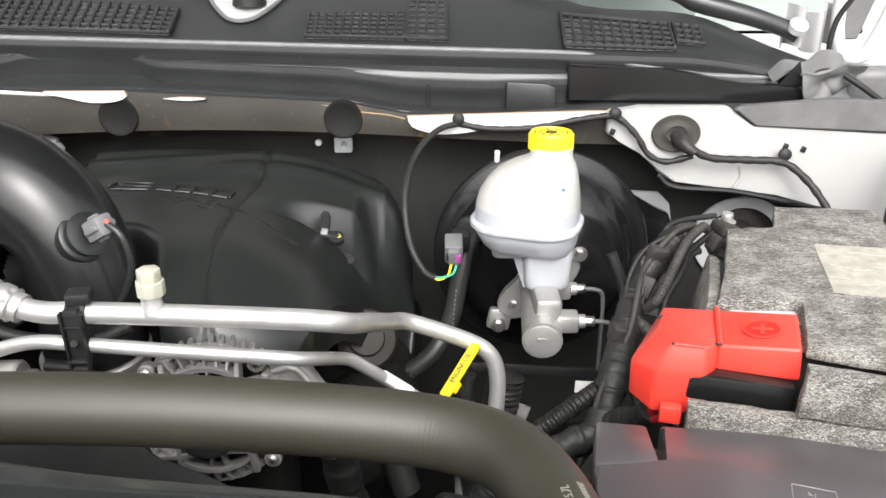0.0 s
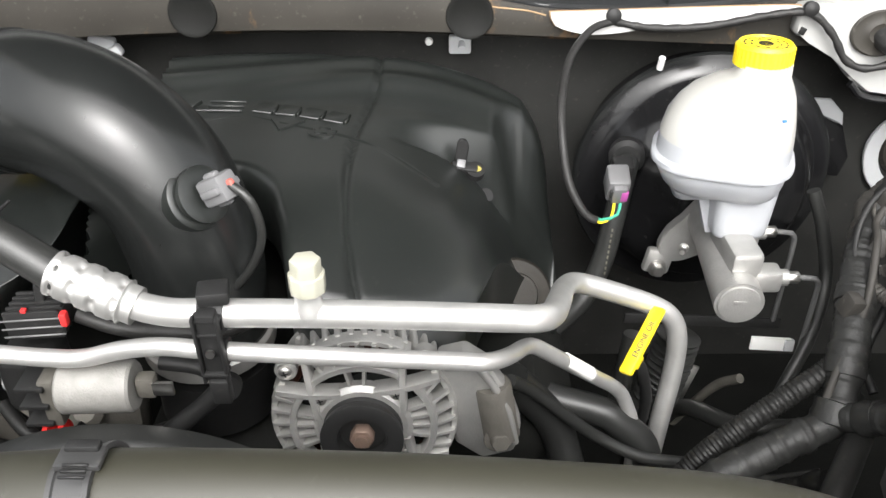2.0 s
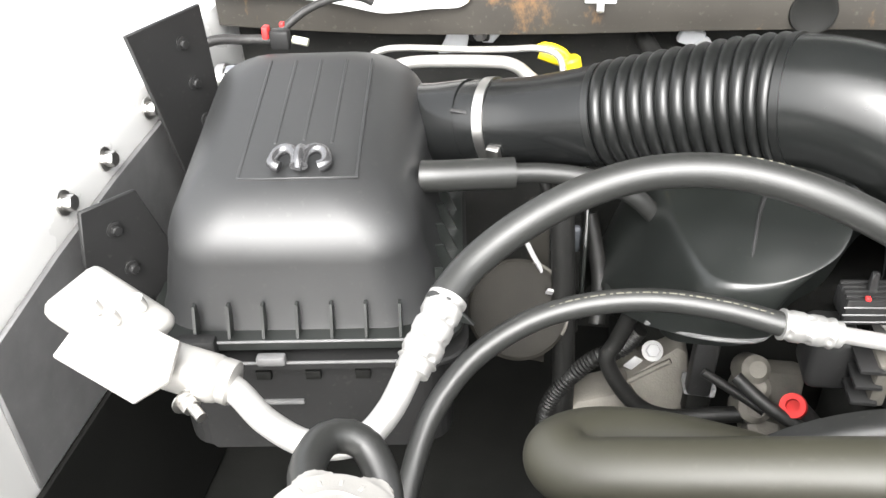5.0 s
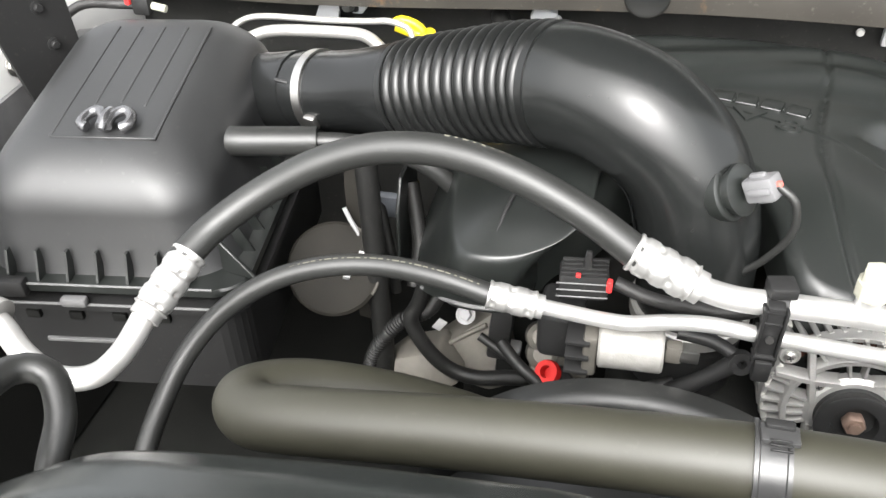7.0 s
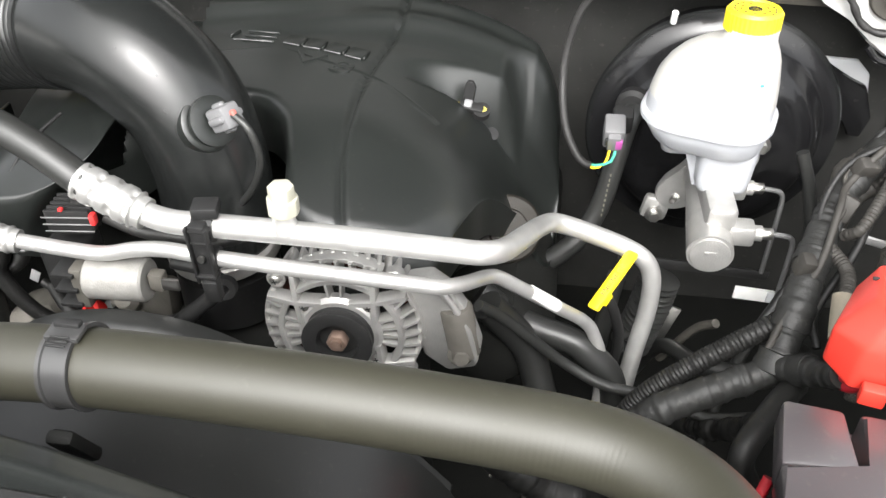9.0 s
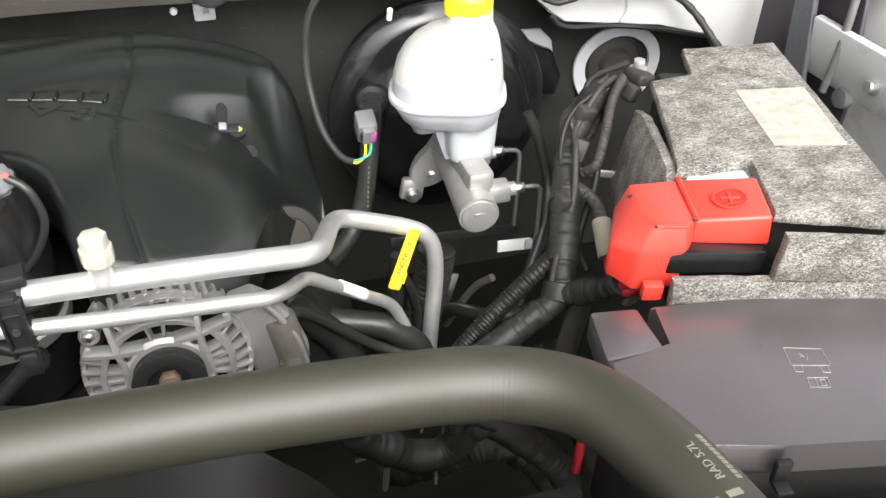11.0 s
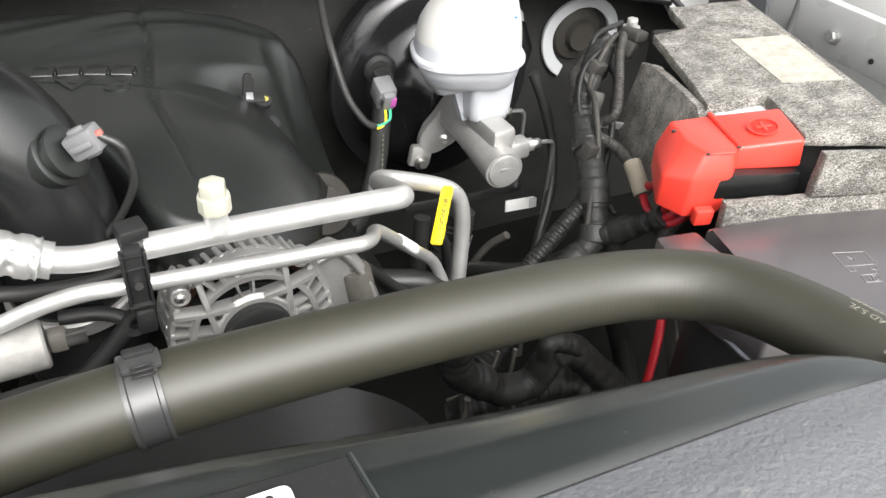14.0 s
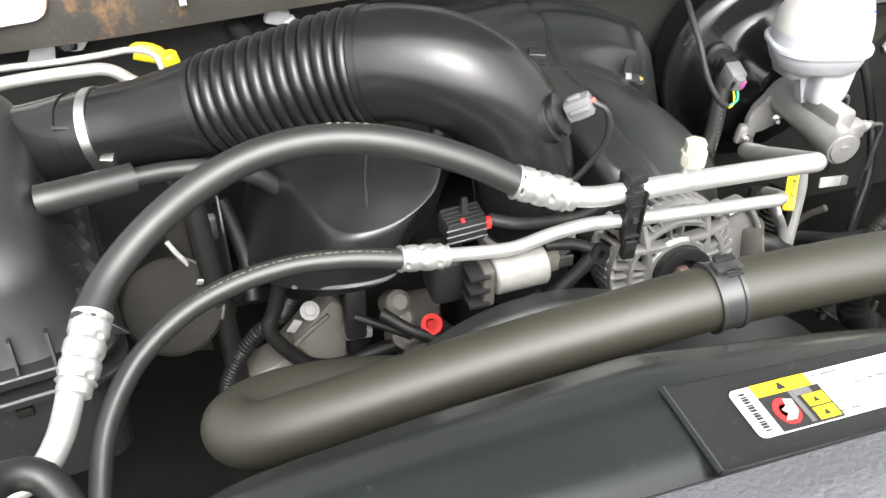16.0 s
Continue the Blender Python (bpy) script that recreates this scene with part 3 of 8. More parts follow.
# windscreen and the body behind, so that the bay is closed
wsb = box((1.7, 1.05, 0.006), pose(-0.25, 1.665, 1.656, 38), 0)
ws = setting("window_windscreen", wsb, GLASS, "slanting windscreen glass above the cowl", "windscreen")
setting("wall_cab", box((1.75, 0.04, 0.9), pose(-0.25, 2.2, 1.45), 0.01), PAINT_DULL, "plain inside of the cab behind the windscreen", "cab")
# pale dashboard colour stands in for the reflection in the glass
setting("wall_dash", box((1.75, 0.6, 0.06), pose(-0.25, 1.75, 1.38), 0.02), FOLD, "dashboard top, coloured pale for the windscreen's bright reflection", "dashboard")

# end of the trough beside the battery, and the black box under it
setting("trim_cowl_end", prism([(0.165, 1.312), (0.300, 1.304), (0.400, 1.287), (0.475, 1.284), (0.512, 1.238), (0.405, 1.240), (0.372, 1.266), (0.165, 1.262)], 0.03,
        Matrix(((1, 0, 0, 0), (0, 0, 1, 1.128), (0, 1, 0, 0), (0, 0, 0, 1))), 0.003), GLOSS, "dark black plastic end of the cowl trough", "cowl trim")


def wrinkled(fn, amp, seed):
    """A sheet whose points are pushed about by soft folds."""
    def bent(u, v):
        p_ = Vector(fn(u, v))
        return tuple(p_ + Vector((0.3, 1, 0.8)) * amp * noise.noise((p_.x * 45, p_.y * 30, p_.z * 60 + seed)))
    return bent


# paler beads colour in the light that these moulded edges catch
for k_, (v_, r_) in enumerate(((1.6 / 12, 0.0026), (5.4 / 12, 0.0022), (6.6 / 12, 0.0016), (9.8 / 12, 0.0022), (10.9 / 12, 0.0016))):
    part("moulded_edge_glint", sweep([Vector(trough(u_, v_)) + Vector((0, -0.0005, 0.0008)) for u_ in np.linspace(0.01, 0.80, 60)], r_, 8), ENDCAP, trough_ob)
for x_ in (-0.02, 0.085):
    part("moulded_rib", box((0.003, 0.006, 0.030), pose(x_, 1.136, 1.272, 12), 0.001), COWL, trough_ob)
part("bright_panel", prism([(0.084, 1.248), (0.150, 1.247), (0.149, 1.282), (0.138, 1.287), (0.084, 1.290)], 0.006, Matrix(((1, 0, 0, 0), (0, 0, -1, 1.131), (0, 1, 0, 0), (0, 0, 0, 1))), 0.002, 2), COWL, trough_ob, "paler glossy end panel")
setting("trim_cowl_lip", sweep([(x, 1.149, 1.3435 - 0.020 * (x + 0.585) / 0.75) for x in (-1.1, -0.8, -0.5, -0.2, 0.05)] + [(0.175, 1.150, 1.322), (0.215, 1.150, 1.316), (0.275, 1.149, 1.304), (0.33, 1.148, 1.2955), (0.385, 1.148, 1.292), (0.437, 1.148, 1.291)], 0.0042, 10), ENDCAP, "pale grey lip along the cowl top", "cowl trim")
setting("trim_cowl_flap", sheet(wrinkled(lambda u, v: (0.436 + 0.092 * u, 1.150 - 0.022 * v, 1.298 + 0.024 * math.sin(u * 1.7) - 0.020 * v * (0.4 + 0.6 * u) + 0.004 * math.sin(9 * u)), 0.006, 1.0), 30, 10, 0.004), ENDCAP, "curled loose grey plastic flap", "cowl trim")
setting("trim_cowl_cap", sheet(wrinkled(lambda u, v: (0.468 + 0.085 * u + 0.016 * v, 1.118 + 0.030 * math.sin(3.0 * v) * (0.4 + u) - 0.02 * v, 1.305 - 0.068 * v + 0.010 * u * (1 - v)), 0.010, 3.0), 28, 28, 0.004), ENDCAP, "crumpled grey plastic cowl end cap", "cowl trim")
setting("trim_cowl_side", box((0.13, 0.03, 0.09), pose(0.605, 1.150, 1.262, 10), 0.012, 3), ENDCAP, " grey sheet metal beside the cowl end", "cowl trim")
setting("trim_seal_folds", sheet(lambda u, v: (0.470 + 0.075 * u, 1.215 + 0.012 * math.sin(u * 17), 1.372 - 0.055 * v + 0.006 * math.sin(u * 9)), 40, 6, 0.003), FOLD, "folded pale grey rubber seal at the windscreen corner", "seal")

setting("trim_cowl_edge", prism([(0.378, 1.262), (0.408, 1.240), (0.62, 1.230), (0.62, 1.272), (0.50, 1.276), (0.388, 1.267)], 0.012, Matrix(((1, 0, 0, 0), (0, 0, 1, 1.088), (0, 1, 0, 0), (0, 0, 0, 1))), 0.002), ENDCAP, "grey plastic lower edge of the cowl end", "cowl trim")

# wiper pivot in its white well, wiper arm on the driver side
wv = thing("wiper_pivot", (-0.282, 1.22, 1.37), "black wiper pivot nut in a white painted well", "wiper pivot")
pv = lambda x, v: Vector(cowl_top((x + 1.12) / 1.72, v))
rim_ = wavy([(-0.350, 0.62), (-0.328, 0.40), (-0.300, 0.24), (-0.280, 0.20), (-0.258, 0.24), (-0.232, 0.40), (-0.212, 0.62)])
part("well", loft([[pv(x, v) + Vector((0, 0, h)) for x, v in rim_] for h in (0.003, 0.005)]), FOLD, wv)
part("well_lip", sweep([pv(x, v) + Vector((0, 0, 0.005)) for x, v in rim_[::4]], 0.003, 8), ENDCAP, wv)
part("pivot", lathe([(0, 0), (0.024, 0), (0.022, 0.014), (0.016, 0.018), (0, 0.018)], Matrix.Translation(pv(-0.272, 0.36) + Vector((0, 0, 0.006))), 28), MATT, wv)
part("arm", sweep([pv(-0.272, 0.36) + Vector((0, 0, 0.018)), pv(-0.34, 0.55) + Vector((0, 0, 0.022)), pv(-0.45, 0.9) + Vector((0, 0, 0.03))], 0.011, 14), MATT, wv)
part("nut", prism(hexagon(0.009), 0.010, Matrix.Translation(pv(-0.272, 0.36) + Vector((0, 0, 0.024))), 0.001), STEEL, wv)
wa = thing("windscreen_wiper", (0.44, 1.21, 1.33), "black wiper arm with a round grey pivot cap", "wiper")
part("arm", sweep([(0.10, 1.30, 1.420, 0.007), (0.30, 1.245, 1.392, 0.009), (0.352, 1.225, 1.378, 0.014), (0.42, 1.21, 1.362, 0.013), (0.470, 1.205, 1.346, 0.012), (0.488, 1.20, 1.338, 0.012)], 0.01, 16), COWL, wa)
part("pivot_cap", lathe([(0, 0), (0.013, 0), (0.013, 0.010), (0.010, 0.013), (0, 0.013)], along((0.483, 1.196, 1.346), (0.1, -0.6, 0.8)), 24), GASKET, wa)
hh = thing("hinge", (0.56, 1.2, 1.26), "white painted hood hinge arms beside the cowl", "hinge")
part("loop", sweep([(0.536, 1.195, 1.392), (0.538, 1.195, 1.350), (0.547, 1.195, 1.318), (0.563, 1.195, 1.306), (0.582, 1.195, 1.312), (0.596, 1.195, 1.340), (0.610, 1.195, 1.385), (0.620, 1.195, 1.43)], 0.0095, 14), PAINT, hh)
part("plate", prism([(0.552, 1.330), (0.575, 1.330), (0.592, 1.39), (0.548, 1.40)], 0.006, Matrix(((1, 0, 0, 0), (0, 0, -1, 1.215), (0, 1, 0, 0), (0, 0, 0, 1))), 0.002), ENDCAP, hh)
part("cable", sweep([(0.545, 1.18, 1.39), (0.532, 1.185, 1.362), (0.527, 1.185, 1.330), (0.530, 1.185, 1.300)], 0.0036, 10), MATT, hh)
part("cable", sweep([(0.525, 1.12, 1.300), (0.548, 1.11, 1.286), (0.575, 1.105, 1.268), (0.60, 1.10, 1.256), (0.64, 1.09, 1.24)], 0.004, 10), MATT, hh)

# inner fenders and the outer white fenders
for name, s, x0, lab in (("wall_fender_driver", 1, 0.655, "white painted inner fender beside the battery"),
                         ("wall_fender_passenger", -1, -1.125, "white painted inner fender beside the filter box")):
    rows = []
    for y in np.linspace(0.05, 1.35, 14):
        ring = []
        for dx, z in ((-0.005, 0.62), (-0.005, 0.98), (0.0, 1.13), (0.0, 1.198), (0.006, 1.212), (0.05, 1.226), (0.12, 1.226), (0.24, 1.17),
                      (0.30, 1.05), (0.31, 0.62), (0.28, 0.62), (0.03, 0.62)):
            ring.append((x0 + s * dx, y, z + 0.05 * (y - 0.75) * (1 if z > 1.1 else 0)))
        rows.append(ring)
    setting(name, loft(rows), PAINT, lab, "fender")

# floor of the bay, far down, its shade put into the near-black colour
setting("floor_bay", box((1.9, 1.3, 0.02), pose(-0.25, 0.65, 0.70), 0.004), BLOCK, "grimy splash shield, coloured near-black for the bay's deep shade", "splash shield")


# the raised hood: dark insulation pad inside a white painted frame, hinged at the cowl
hood_m = pose(-0.25, 1.42, 1.46, -49)
hd = setting("ceiling_hood", box((1.76, 1.34, 0.03), hood_m @ pose(0, -0.68, 0.03), 0.01), HOODIN, "raised hood lined with a black felt pad", "hood")
for sx, sy, w_, l_ in ((0.82, -0.66, 0.11, 1.29), (-0.82, -0.66, 0.11, 1.29), (0, -0.06, 1.53, 0.10), (0, -1.25, 1.53, 0.11)):
    part("frame", box((w_, l_, 0.03), hood_m @ pose(sx, sy, 0.004), 0.008), PAINT, hd, "white painted hood frame")
# ---- engine cover ----
# plan of the cover's rim with its height and how wide the edge is rounded
COVER_EDGE = [(-0.036, 0.955, 0.990, 0.05), (-0.040, 1.030, 1.03, 0.05), (-0.054, 1.095, 1.07, 0.04), (-0.150, 1.118, 1.11, 0.04), (-0.250, 1.125, 1.13, 0.045),
              (-0.350, 1.128, 1.13, 0.045), (-0.450, 1.125, 1.12, 0.045), (-0.560, 1.105, 1.10, 0.04), (-0.598, 1.030, 1.09, 0.036), (-0.595, 0.930, 1.08, 0.036),
              (-0.592, 0.840, 1.09, 0.036), (-0.588, 0.785, 1.10, 0.036), (-0.580, 0.752, 1.108, 0.036), (-0.560, 0.738, 1.115, 0.036), (-0.522, 0.734, 1.120, 0.036),
              (-0.500, 0.742, 1.128, 0.03), (-0.478, 0.760, 1.150, 0.03), (-0.445, 0.790, 1.155, 0.03), (-0.400, 0.850, 1.172, 0.018), (-0.345, 0.866, 1.174, 0.016),
              (-0.312, 0.842, 1.174, 0.016), (-0.294, 0.800, 1.172, 0.016), (-0.283, 0.755, 1.160, 0.018), (-0.270, 0.722, 1.130, 0.016),
              (-0.245, 0.698, 1.090, 0.030), (-0.210, 0.690, 1.075, 0.042), (-0.175, 0.694, 1.075, 0.045), (-0.150, 0.712, 1.095, 0.045), (-0.136, 0.745, 1.122, 0.03),
              (-0.121, 0.782, 1.1300, 0.016), (-0.111, 0.822, 1.118, 0.012), (-0.100, 0.848, 1.100, 0.012), (-0.086, 0.872, 1.072, 0.012), (-0.073, 0.886, 1.048, 0.012),
              (-0.056, 0.880, 1.010, 0.02), (-0.042, 0.900, 0.985, 0.04)]


def smooth01(v):
    v = min(1.0, max(0.0, v))
    return v * v * (3 - 2 * v)


def cover_top(x, y):
    if x < -0.45:
        return 1.160 - 0.045 * min(1.0, max(0.0, (0.93 - y) / 0.12)) - 0.10 * max(0, 0.80 - y) - 0.9 * max(0, -x - 0.58)
    q = max(0, x + 0.26)
    s_ = y - 0.948 - 0.18 * (x + 0.147)
    shoulder = 1 - smooth01((x + 0.112) / 0.03)
    wall = 0.6 * min(1.0, max(0.0, s_ / 0.034)) + 0.4 * smooth01(s_ / 0.034)
    fall = 2.2 + 0.75 * smooth01((y - 0.80) / 0.14) - 1.90 * wall * shoulder
    z = 1.192 - fall * q * q - 0.35 * max(0, -x - 0.40) ** 2 - 1.2 * max(0, y - 1.02) ** 2 - 1.65 * max(0, 0.86 - y) ** 2
    z -= 0.575 * (x + 0.125 + math.hypot(x + 0.125, 0.024)) * smooth01((1.02 - y) / 0.08) + 3.0 * max(0, x + 0.10) ** 2 * smooth01((y - 0.94) / 0.08)
    # the scooped hollow: a crisp lip along its foot, a smooth wall that faces forwards
    z -= 0.0115 * smooth01(s_ / 0.004) * smooth01((0.036 - s_) / 0.032) * smooth01((x + 0.215) / 0.05) * smooth01((-0.088 - x) / 0.02)
    # the dusty hump along the rear
    z += (1.208 - 1.3 * q * q - 0.35 * max(0, -x - 0.40) ** 2 - 0.9 * max(0, x + 0.075) - z) * smooth01((y - 0.995) / 0.055)
    sx = float(np.interp(y, (0.66, 0.70, 0.74, 0.78, 0.82, 0.86, 0.90, 0.94, 0.97, 1.03), (-0.212, -0.219, -0.229, -0.2365, -0.2400, -0.2425, -0.2432, -0.2415, -0.237, -0.226)))
    z -= 0.0050 * math.exp(-((x - sx) / 0.0030) ** 2)
    if y > 1.0:
        z += 0.0016 * math.sin((y - 1.0) * 150 + 4 * math.sin(x * 9)) * min(1.0, (y - 1.0) / 0.03)
    return z


def cover_mesh():
    edge = spline(COVER_EDGE + COVER_EDGE[:1], 0.0035)[:-1]
    spine = np.array([(-0.535, 0.86), (-0.46, 0.94), (-0.35, 0.97), (-0.235, 0.92), (-0.165, 0.88)])
    fine = np.array([spine[0] + 0 * spine[0]] + [spine[i] + (spine[i + 1] - spine[i]) * k / 12 for i in range(4) for k in range(12)] + [spine[-1]])
    rings = [[(x, y, z - 0.045) for x, y, z, w in edge]]
    nk = 96
    targets = np.array([fine[np.argmin(np.hypot(fine[:, 0] - x, fine[:, 1] - y))] for x, y, z, w in edge])
    n = len(edge)
    for _ in range(10):
        targets = (np.roll(targets, 1, 0) + targets * 2 + np.roll(targets, -1, 0)) / 4
    for k in range(nk + 1):
        f = (k / nk) ** 1.6 * 0.985
        ring = []
        for i in range(n):
            x, y = edge[i, :2] + (targets[i] - edge[i, :2]) * f
            d = math.hypot(x - edge[i, 0], y - edge[i, 1])
            q = min(1.0, d / edge[i, 3])
            rise = (1 - (1 - q) ** 2.3) ** 0.55 if q > 0 else 0
            ring.append((x, y, edge[i, 2] + (cover_top(x, y) - edge[i, 2]) * rise))
        rings.append(ring)
    return loft(rings, True, (False, True))


cover = thing("engine_cover", (-0.345, 0.92, 1.02), "black moulded plastic engine cover with raised lettering", "engine cover")
part("shell", cover_mesh(), PLASTIC, cover, smooth=60)


# the front lobe: two rounded ridges meet over a steep front face, with an arch cut for the throttle body
LOBE = [
    [(-0.636, 0.94, 1.030), (-0.632, 0.83, 1.045), (-0.604, 0.742, 1.086), (-0.561, 0.703, 1.108), (-0.518, 0.700, 1.110), (-0.500, 0.713, 1.112), (-0.490, 0.76, 1.105), (-0.47, 0.94, 1.08)],
    [(-0.616, 0.94, 1.095), (-0.611, 0.83, 1.096), (-0.588, 0.740, 1.116), (-0.558, 0.701, 1.129), (-0.518, 0.699, 1.131), (-0.500, 0.715, 1.133), (-0.488, 0.77, 1.135), (-0.47, 0.94, 1.13)],
    [(-0.598, 0.94, 1.146), (-0.594, 0.83, 1.141), (-0.577, 0.737, 1.145), (-0.555, 0.703, 1.148), (-0.514, 0.701, 1.150), (-0.490, 0.718, 1.154), (-0.478, 0.77, 1.16), (-0.46, 0.94, 1.16)],
    [(-0.590, 0.94, 1.162), (-0.586, 0.83, 1.158), (-0.570, 0.739, 1.160), (-0.549, 0.7065, 1.162), (-0.508, 0.7045, 1.165), (-0.472, 0.721, 1.177), (-0.462, 0.77, 1.185), (-0.45, 0.94, 1.19)],
    [(-0.580, 0.94, 1.168), (-0.576, 0.83, 1.165), (-0.561, 0.747, 1.1665), (-0.542, 0.7150, 1.168), (-0.502, 0.7125, 1.172), (-0.458, 0.728, 1.188), (-0.450, 0.78, 1.197), (-0.44, 0.94, 1.203)],
    [(-0.552, 0.93, 1.182), (-0.548, 0.84, 1.180), (-0.540, 0.780, 1.182), (-0.525, 0.752, 1.184), (-0.494, 0.745, 1.188), (-0.454, 0.752, 1.197), (-0.447, 0.79, 1.204), (-0.45, 0.92, 1.208)],
    [(-0.52, 0.90, 1.195), (-0.518, 0.85, 1.195), (-0.512, 0.82, 1.196), (-0.505, 0.80, 1.196), (-0.490, 0.79, 1.197), (-0.475, 0.79, 1.200), (-0.470, 0.81, 1.204), (-0.47, 0.89, 1.207)],
]


def smooth_loop(rows, n):
    """A closed smooth curve through the rows, n places for each of them."""
    p = np.array(rows, float)
    out = []
    for i in range(len(p)):
        a, b, c, d = (p[(i + j) % len(p)] for j in (-1, 0, 1, 2))
        for u in np.arange(n) / n:
            out.append(0.5 * (2 * b + (c - a) * u + (2 * a - 5 * b + 4 * c - d) * u * u + (3 * b - a - 3 * c + d) * u ** 3))
    return np.array(out)


lobe_loops = np.array([smooth_loop(r_, 12) for r_ in LOBE])
lobe_rings = []
for i in range(len(LOBE) - 1):
    for u in np.arange(6) / 6:
        a, b, c, d = (lobe_loops[min(len(LOBE) - 1, max(0, i + j))] for j in (-1, 0, 1, 2))
        lobe_rings.append([tuple(q) for q in 0.5 * (2 * b + (c - a) * u + (2 * a - 5 * b + 4 * c - d) * u * u + (3 * b - a - 3 * c + d) * u ** 3)])
lobe_rings.append([tuple(q) for q in lobe_loops[-1]])
part("front_lobe", loft(lobe_rings), PLASTIC, cover, smooth=75)
part("groove", sweep([(-0.531, 0.7025, 1.140), (-0.531, 0.7040, 1.150), (-0.530, 0.7100, 1.1625), (-0.527, 0.7240, 1.1725), (-0.522, 0.7500, 1.1855), (-0.516, 0.775, 1.1915), (-0.508, 0.80, 1.196)], 0.0017, 8), INK, cover, "dark moulding seam")
part("lobe_lip", sweep([(-0.602, 0.741, 1.088), (-0.561, 0.7025, 1.109), (-0.518, 0.6995, 1.111), (-0.501, 0.712, 1.113)], 0.0022, 8), ENDCAP, cover, "pale lower edge")
part("side_flange", prism([(0.845, 1.00), (0.93, 1.00), (0.93, 1.125), (0.87, 1.125), (0.85, 1.09)], 0.004, Matrix(((0, 0, 1, -0.660), (1, 0, 0, 0), (0, 1, 0, 0), (0, 0, 0, 1))), 0.001), PLASTIC, cover, "upright side flange")


def on_cover(x, y, lift=0.001):
    z = cover_top(x, y) + lift
    a = Vector((0.01, 0, cover_top(x + 0.01, y) - z + lift))
    b = Vector((0, 0.01, cover_top(x, y + 0.01) - z + lift))
    n_ = a.cross(b).normalized()
    return Vector((x, y, z)), n_


# plain raised blocks of the maker's word along a shallow arc, then the layout below it
def word_line(x):
    return float(np.interp(x, (-0.41, -0.352, -0.326, -0.302, -0.278, -0.25), (0.981, 0.979, 0.972, 0.967, 0.959, 0.949)))


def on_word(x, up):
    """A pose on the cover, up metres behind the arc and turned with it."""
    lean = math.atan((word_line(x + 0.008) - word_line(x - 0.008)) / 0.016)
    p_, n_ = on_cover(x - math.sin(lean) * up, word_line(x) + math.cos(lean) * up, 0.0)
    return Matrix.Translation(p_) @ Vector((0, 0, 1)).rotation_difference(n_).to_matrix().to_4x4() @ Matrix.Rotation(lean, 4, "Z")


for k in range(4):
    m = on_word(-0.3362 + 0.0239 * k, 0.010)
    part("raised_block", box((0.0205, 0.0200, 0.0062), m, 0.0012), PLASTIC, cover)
    # a pale strip paints the light caught on the letter's front wall
    part("pale_edge", box((0.0200, 0.0012, 0.0012), m @ pose(0, -0.0098, 0.0022), 0.0004, 1), ENDCAP, cover, "pale painted edge highlight")
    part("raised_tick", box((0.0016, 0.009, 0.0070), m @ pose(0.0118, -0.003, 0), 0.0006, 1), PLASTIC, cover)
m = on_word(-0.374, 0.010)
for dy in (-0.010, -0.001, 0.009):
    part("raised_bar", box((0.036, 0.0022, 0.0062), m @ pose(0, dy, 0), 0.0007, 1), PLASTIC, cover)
# the same painted highlight under the bars
part("pale_edge", box((0.044, 0.0012, 0.0012), m @ pose(-0.006, -0.0112, 0.0022), 0.0004, 1), ENDCAP, cover, "pale painted edge highlight")
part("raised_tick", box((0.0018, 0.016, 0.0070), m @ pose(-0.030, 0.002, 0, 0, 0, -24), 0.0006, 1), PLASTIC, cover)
for word, x, y_, turn in (("V", -0.3110, 0.9475, -12), ("8", -0.2720, 0.9325, -16)):
    p_, n_ = on_cover(x, y_, -0.0005)
    m = Matrix.Translation(p_) @ Vector((0, 0, 1)).rotation_difference(n_).to_matrix().to_4x4() @ Matrix.Rotation(radians(turn), 4, "Z") @ Matrix.Diagonal((1.9, 1.1, 1.0, 1))
    part("raised_mark", lettering(word, 0.0300, m, 0.0026), PLASTIC, cover)

# oil filler clip and dark slot in the hollow
clip = thing("cover_clip", (-0.140, 0.950, 1.150), "black clip with yellow marks in the cover hollow", "clip")
zc = cover_top(-0.140, 0.944) + 0.003
cm = pose(-0.1385, 0.950, zc, 24, 9, -2)
part("base", merge(box((0.026, 0.011, 0.008), cm, 0.0015), lathe([(0.006, -0.006), (0.0095, -0.005), (0.0095, 0.002), (0.006, 0.002)], cm @ pose(0.011, -0.001, 0), 24)), MATT, clip)
part("tongue", prism([(-0.006, 0), (0.006, 0), (0.006, 0.016), (0.002, 0.022), (-0.004, 0.022), (-0.006, 0.018)], 0.005, cm @ pose(-0.005, 0.008, 0.003, 62, 0, 0), 0.001), MATT, clip)
part("tab", box((0.0085, 0.0085, 0.004), cm @ pose(-0.004, 0.0005, 0.005, 20, 0, 0), 0.001), GREYPLUG, clip, "pale plastic tab")
for dx in (-0.017, 0.011):
    part("mark", lathe([(0.0028, 0), (0.0046, 0), (0.0046, 0.0008), (0.0028, 0.0008), (0.0028, 0)], cm @ pose(dx, -0.001, 0.0028 if dx > 0 else 0.0010) @ Matrix.Diagonal((1.25, 0.8, 1, 1)), 18), DULLYELLOW, clip, "chalky yellow ring mark")
part("slot", lathe([(0, 0), (0.0075, 0), (0.0075, 0.001), (0, 0.001)], pose(-0.1155, 0.954, cover_top(-0.1155, 0.947) + 0.0015, 24, 36), 18), INK, clip, "dark hole")

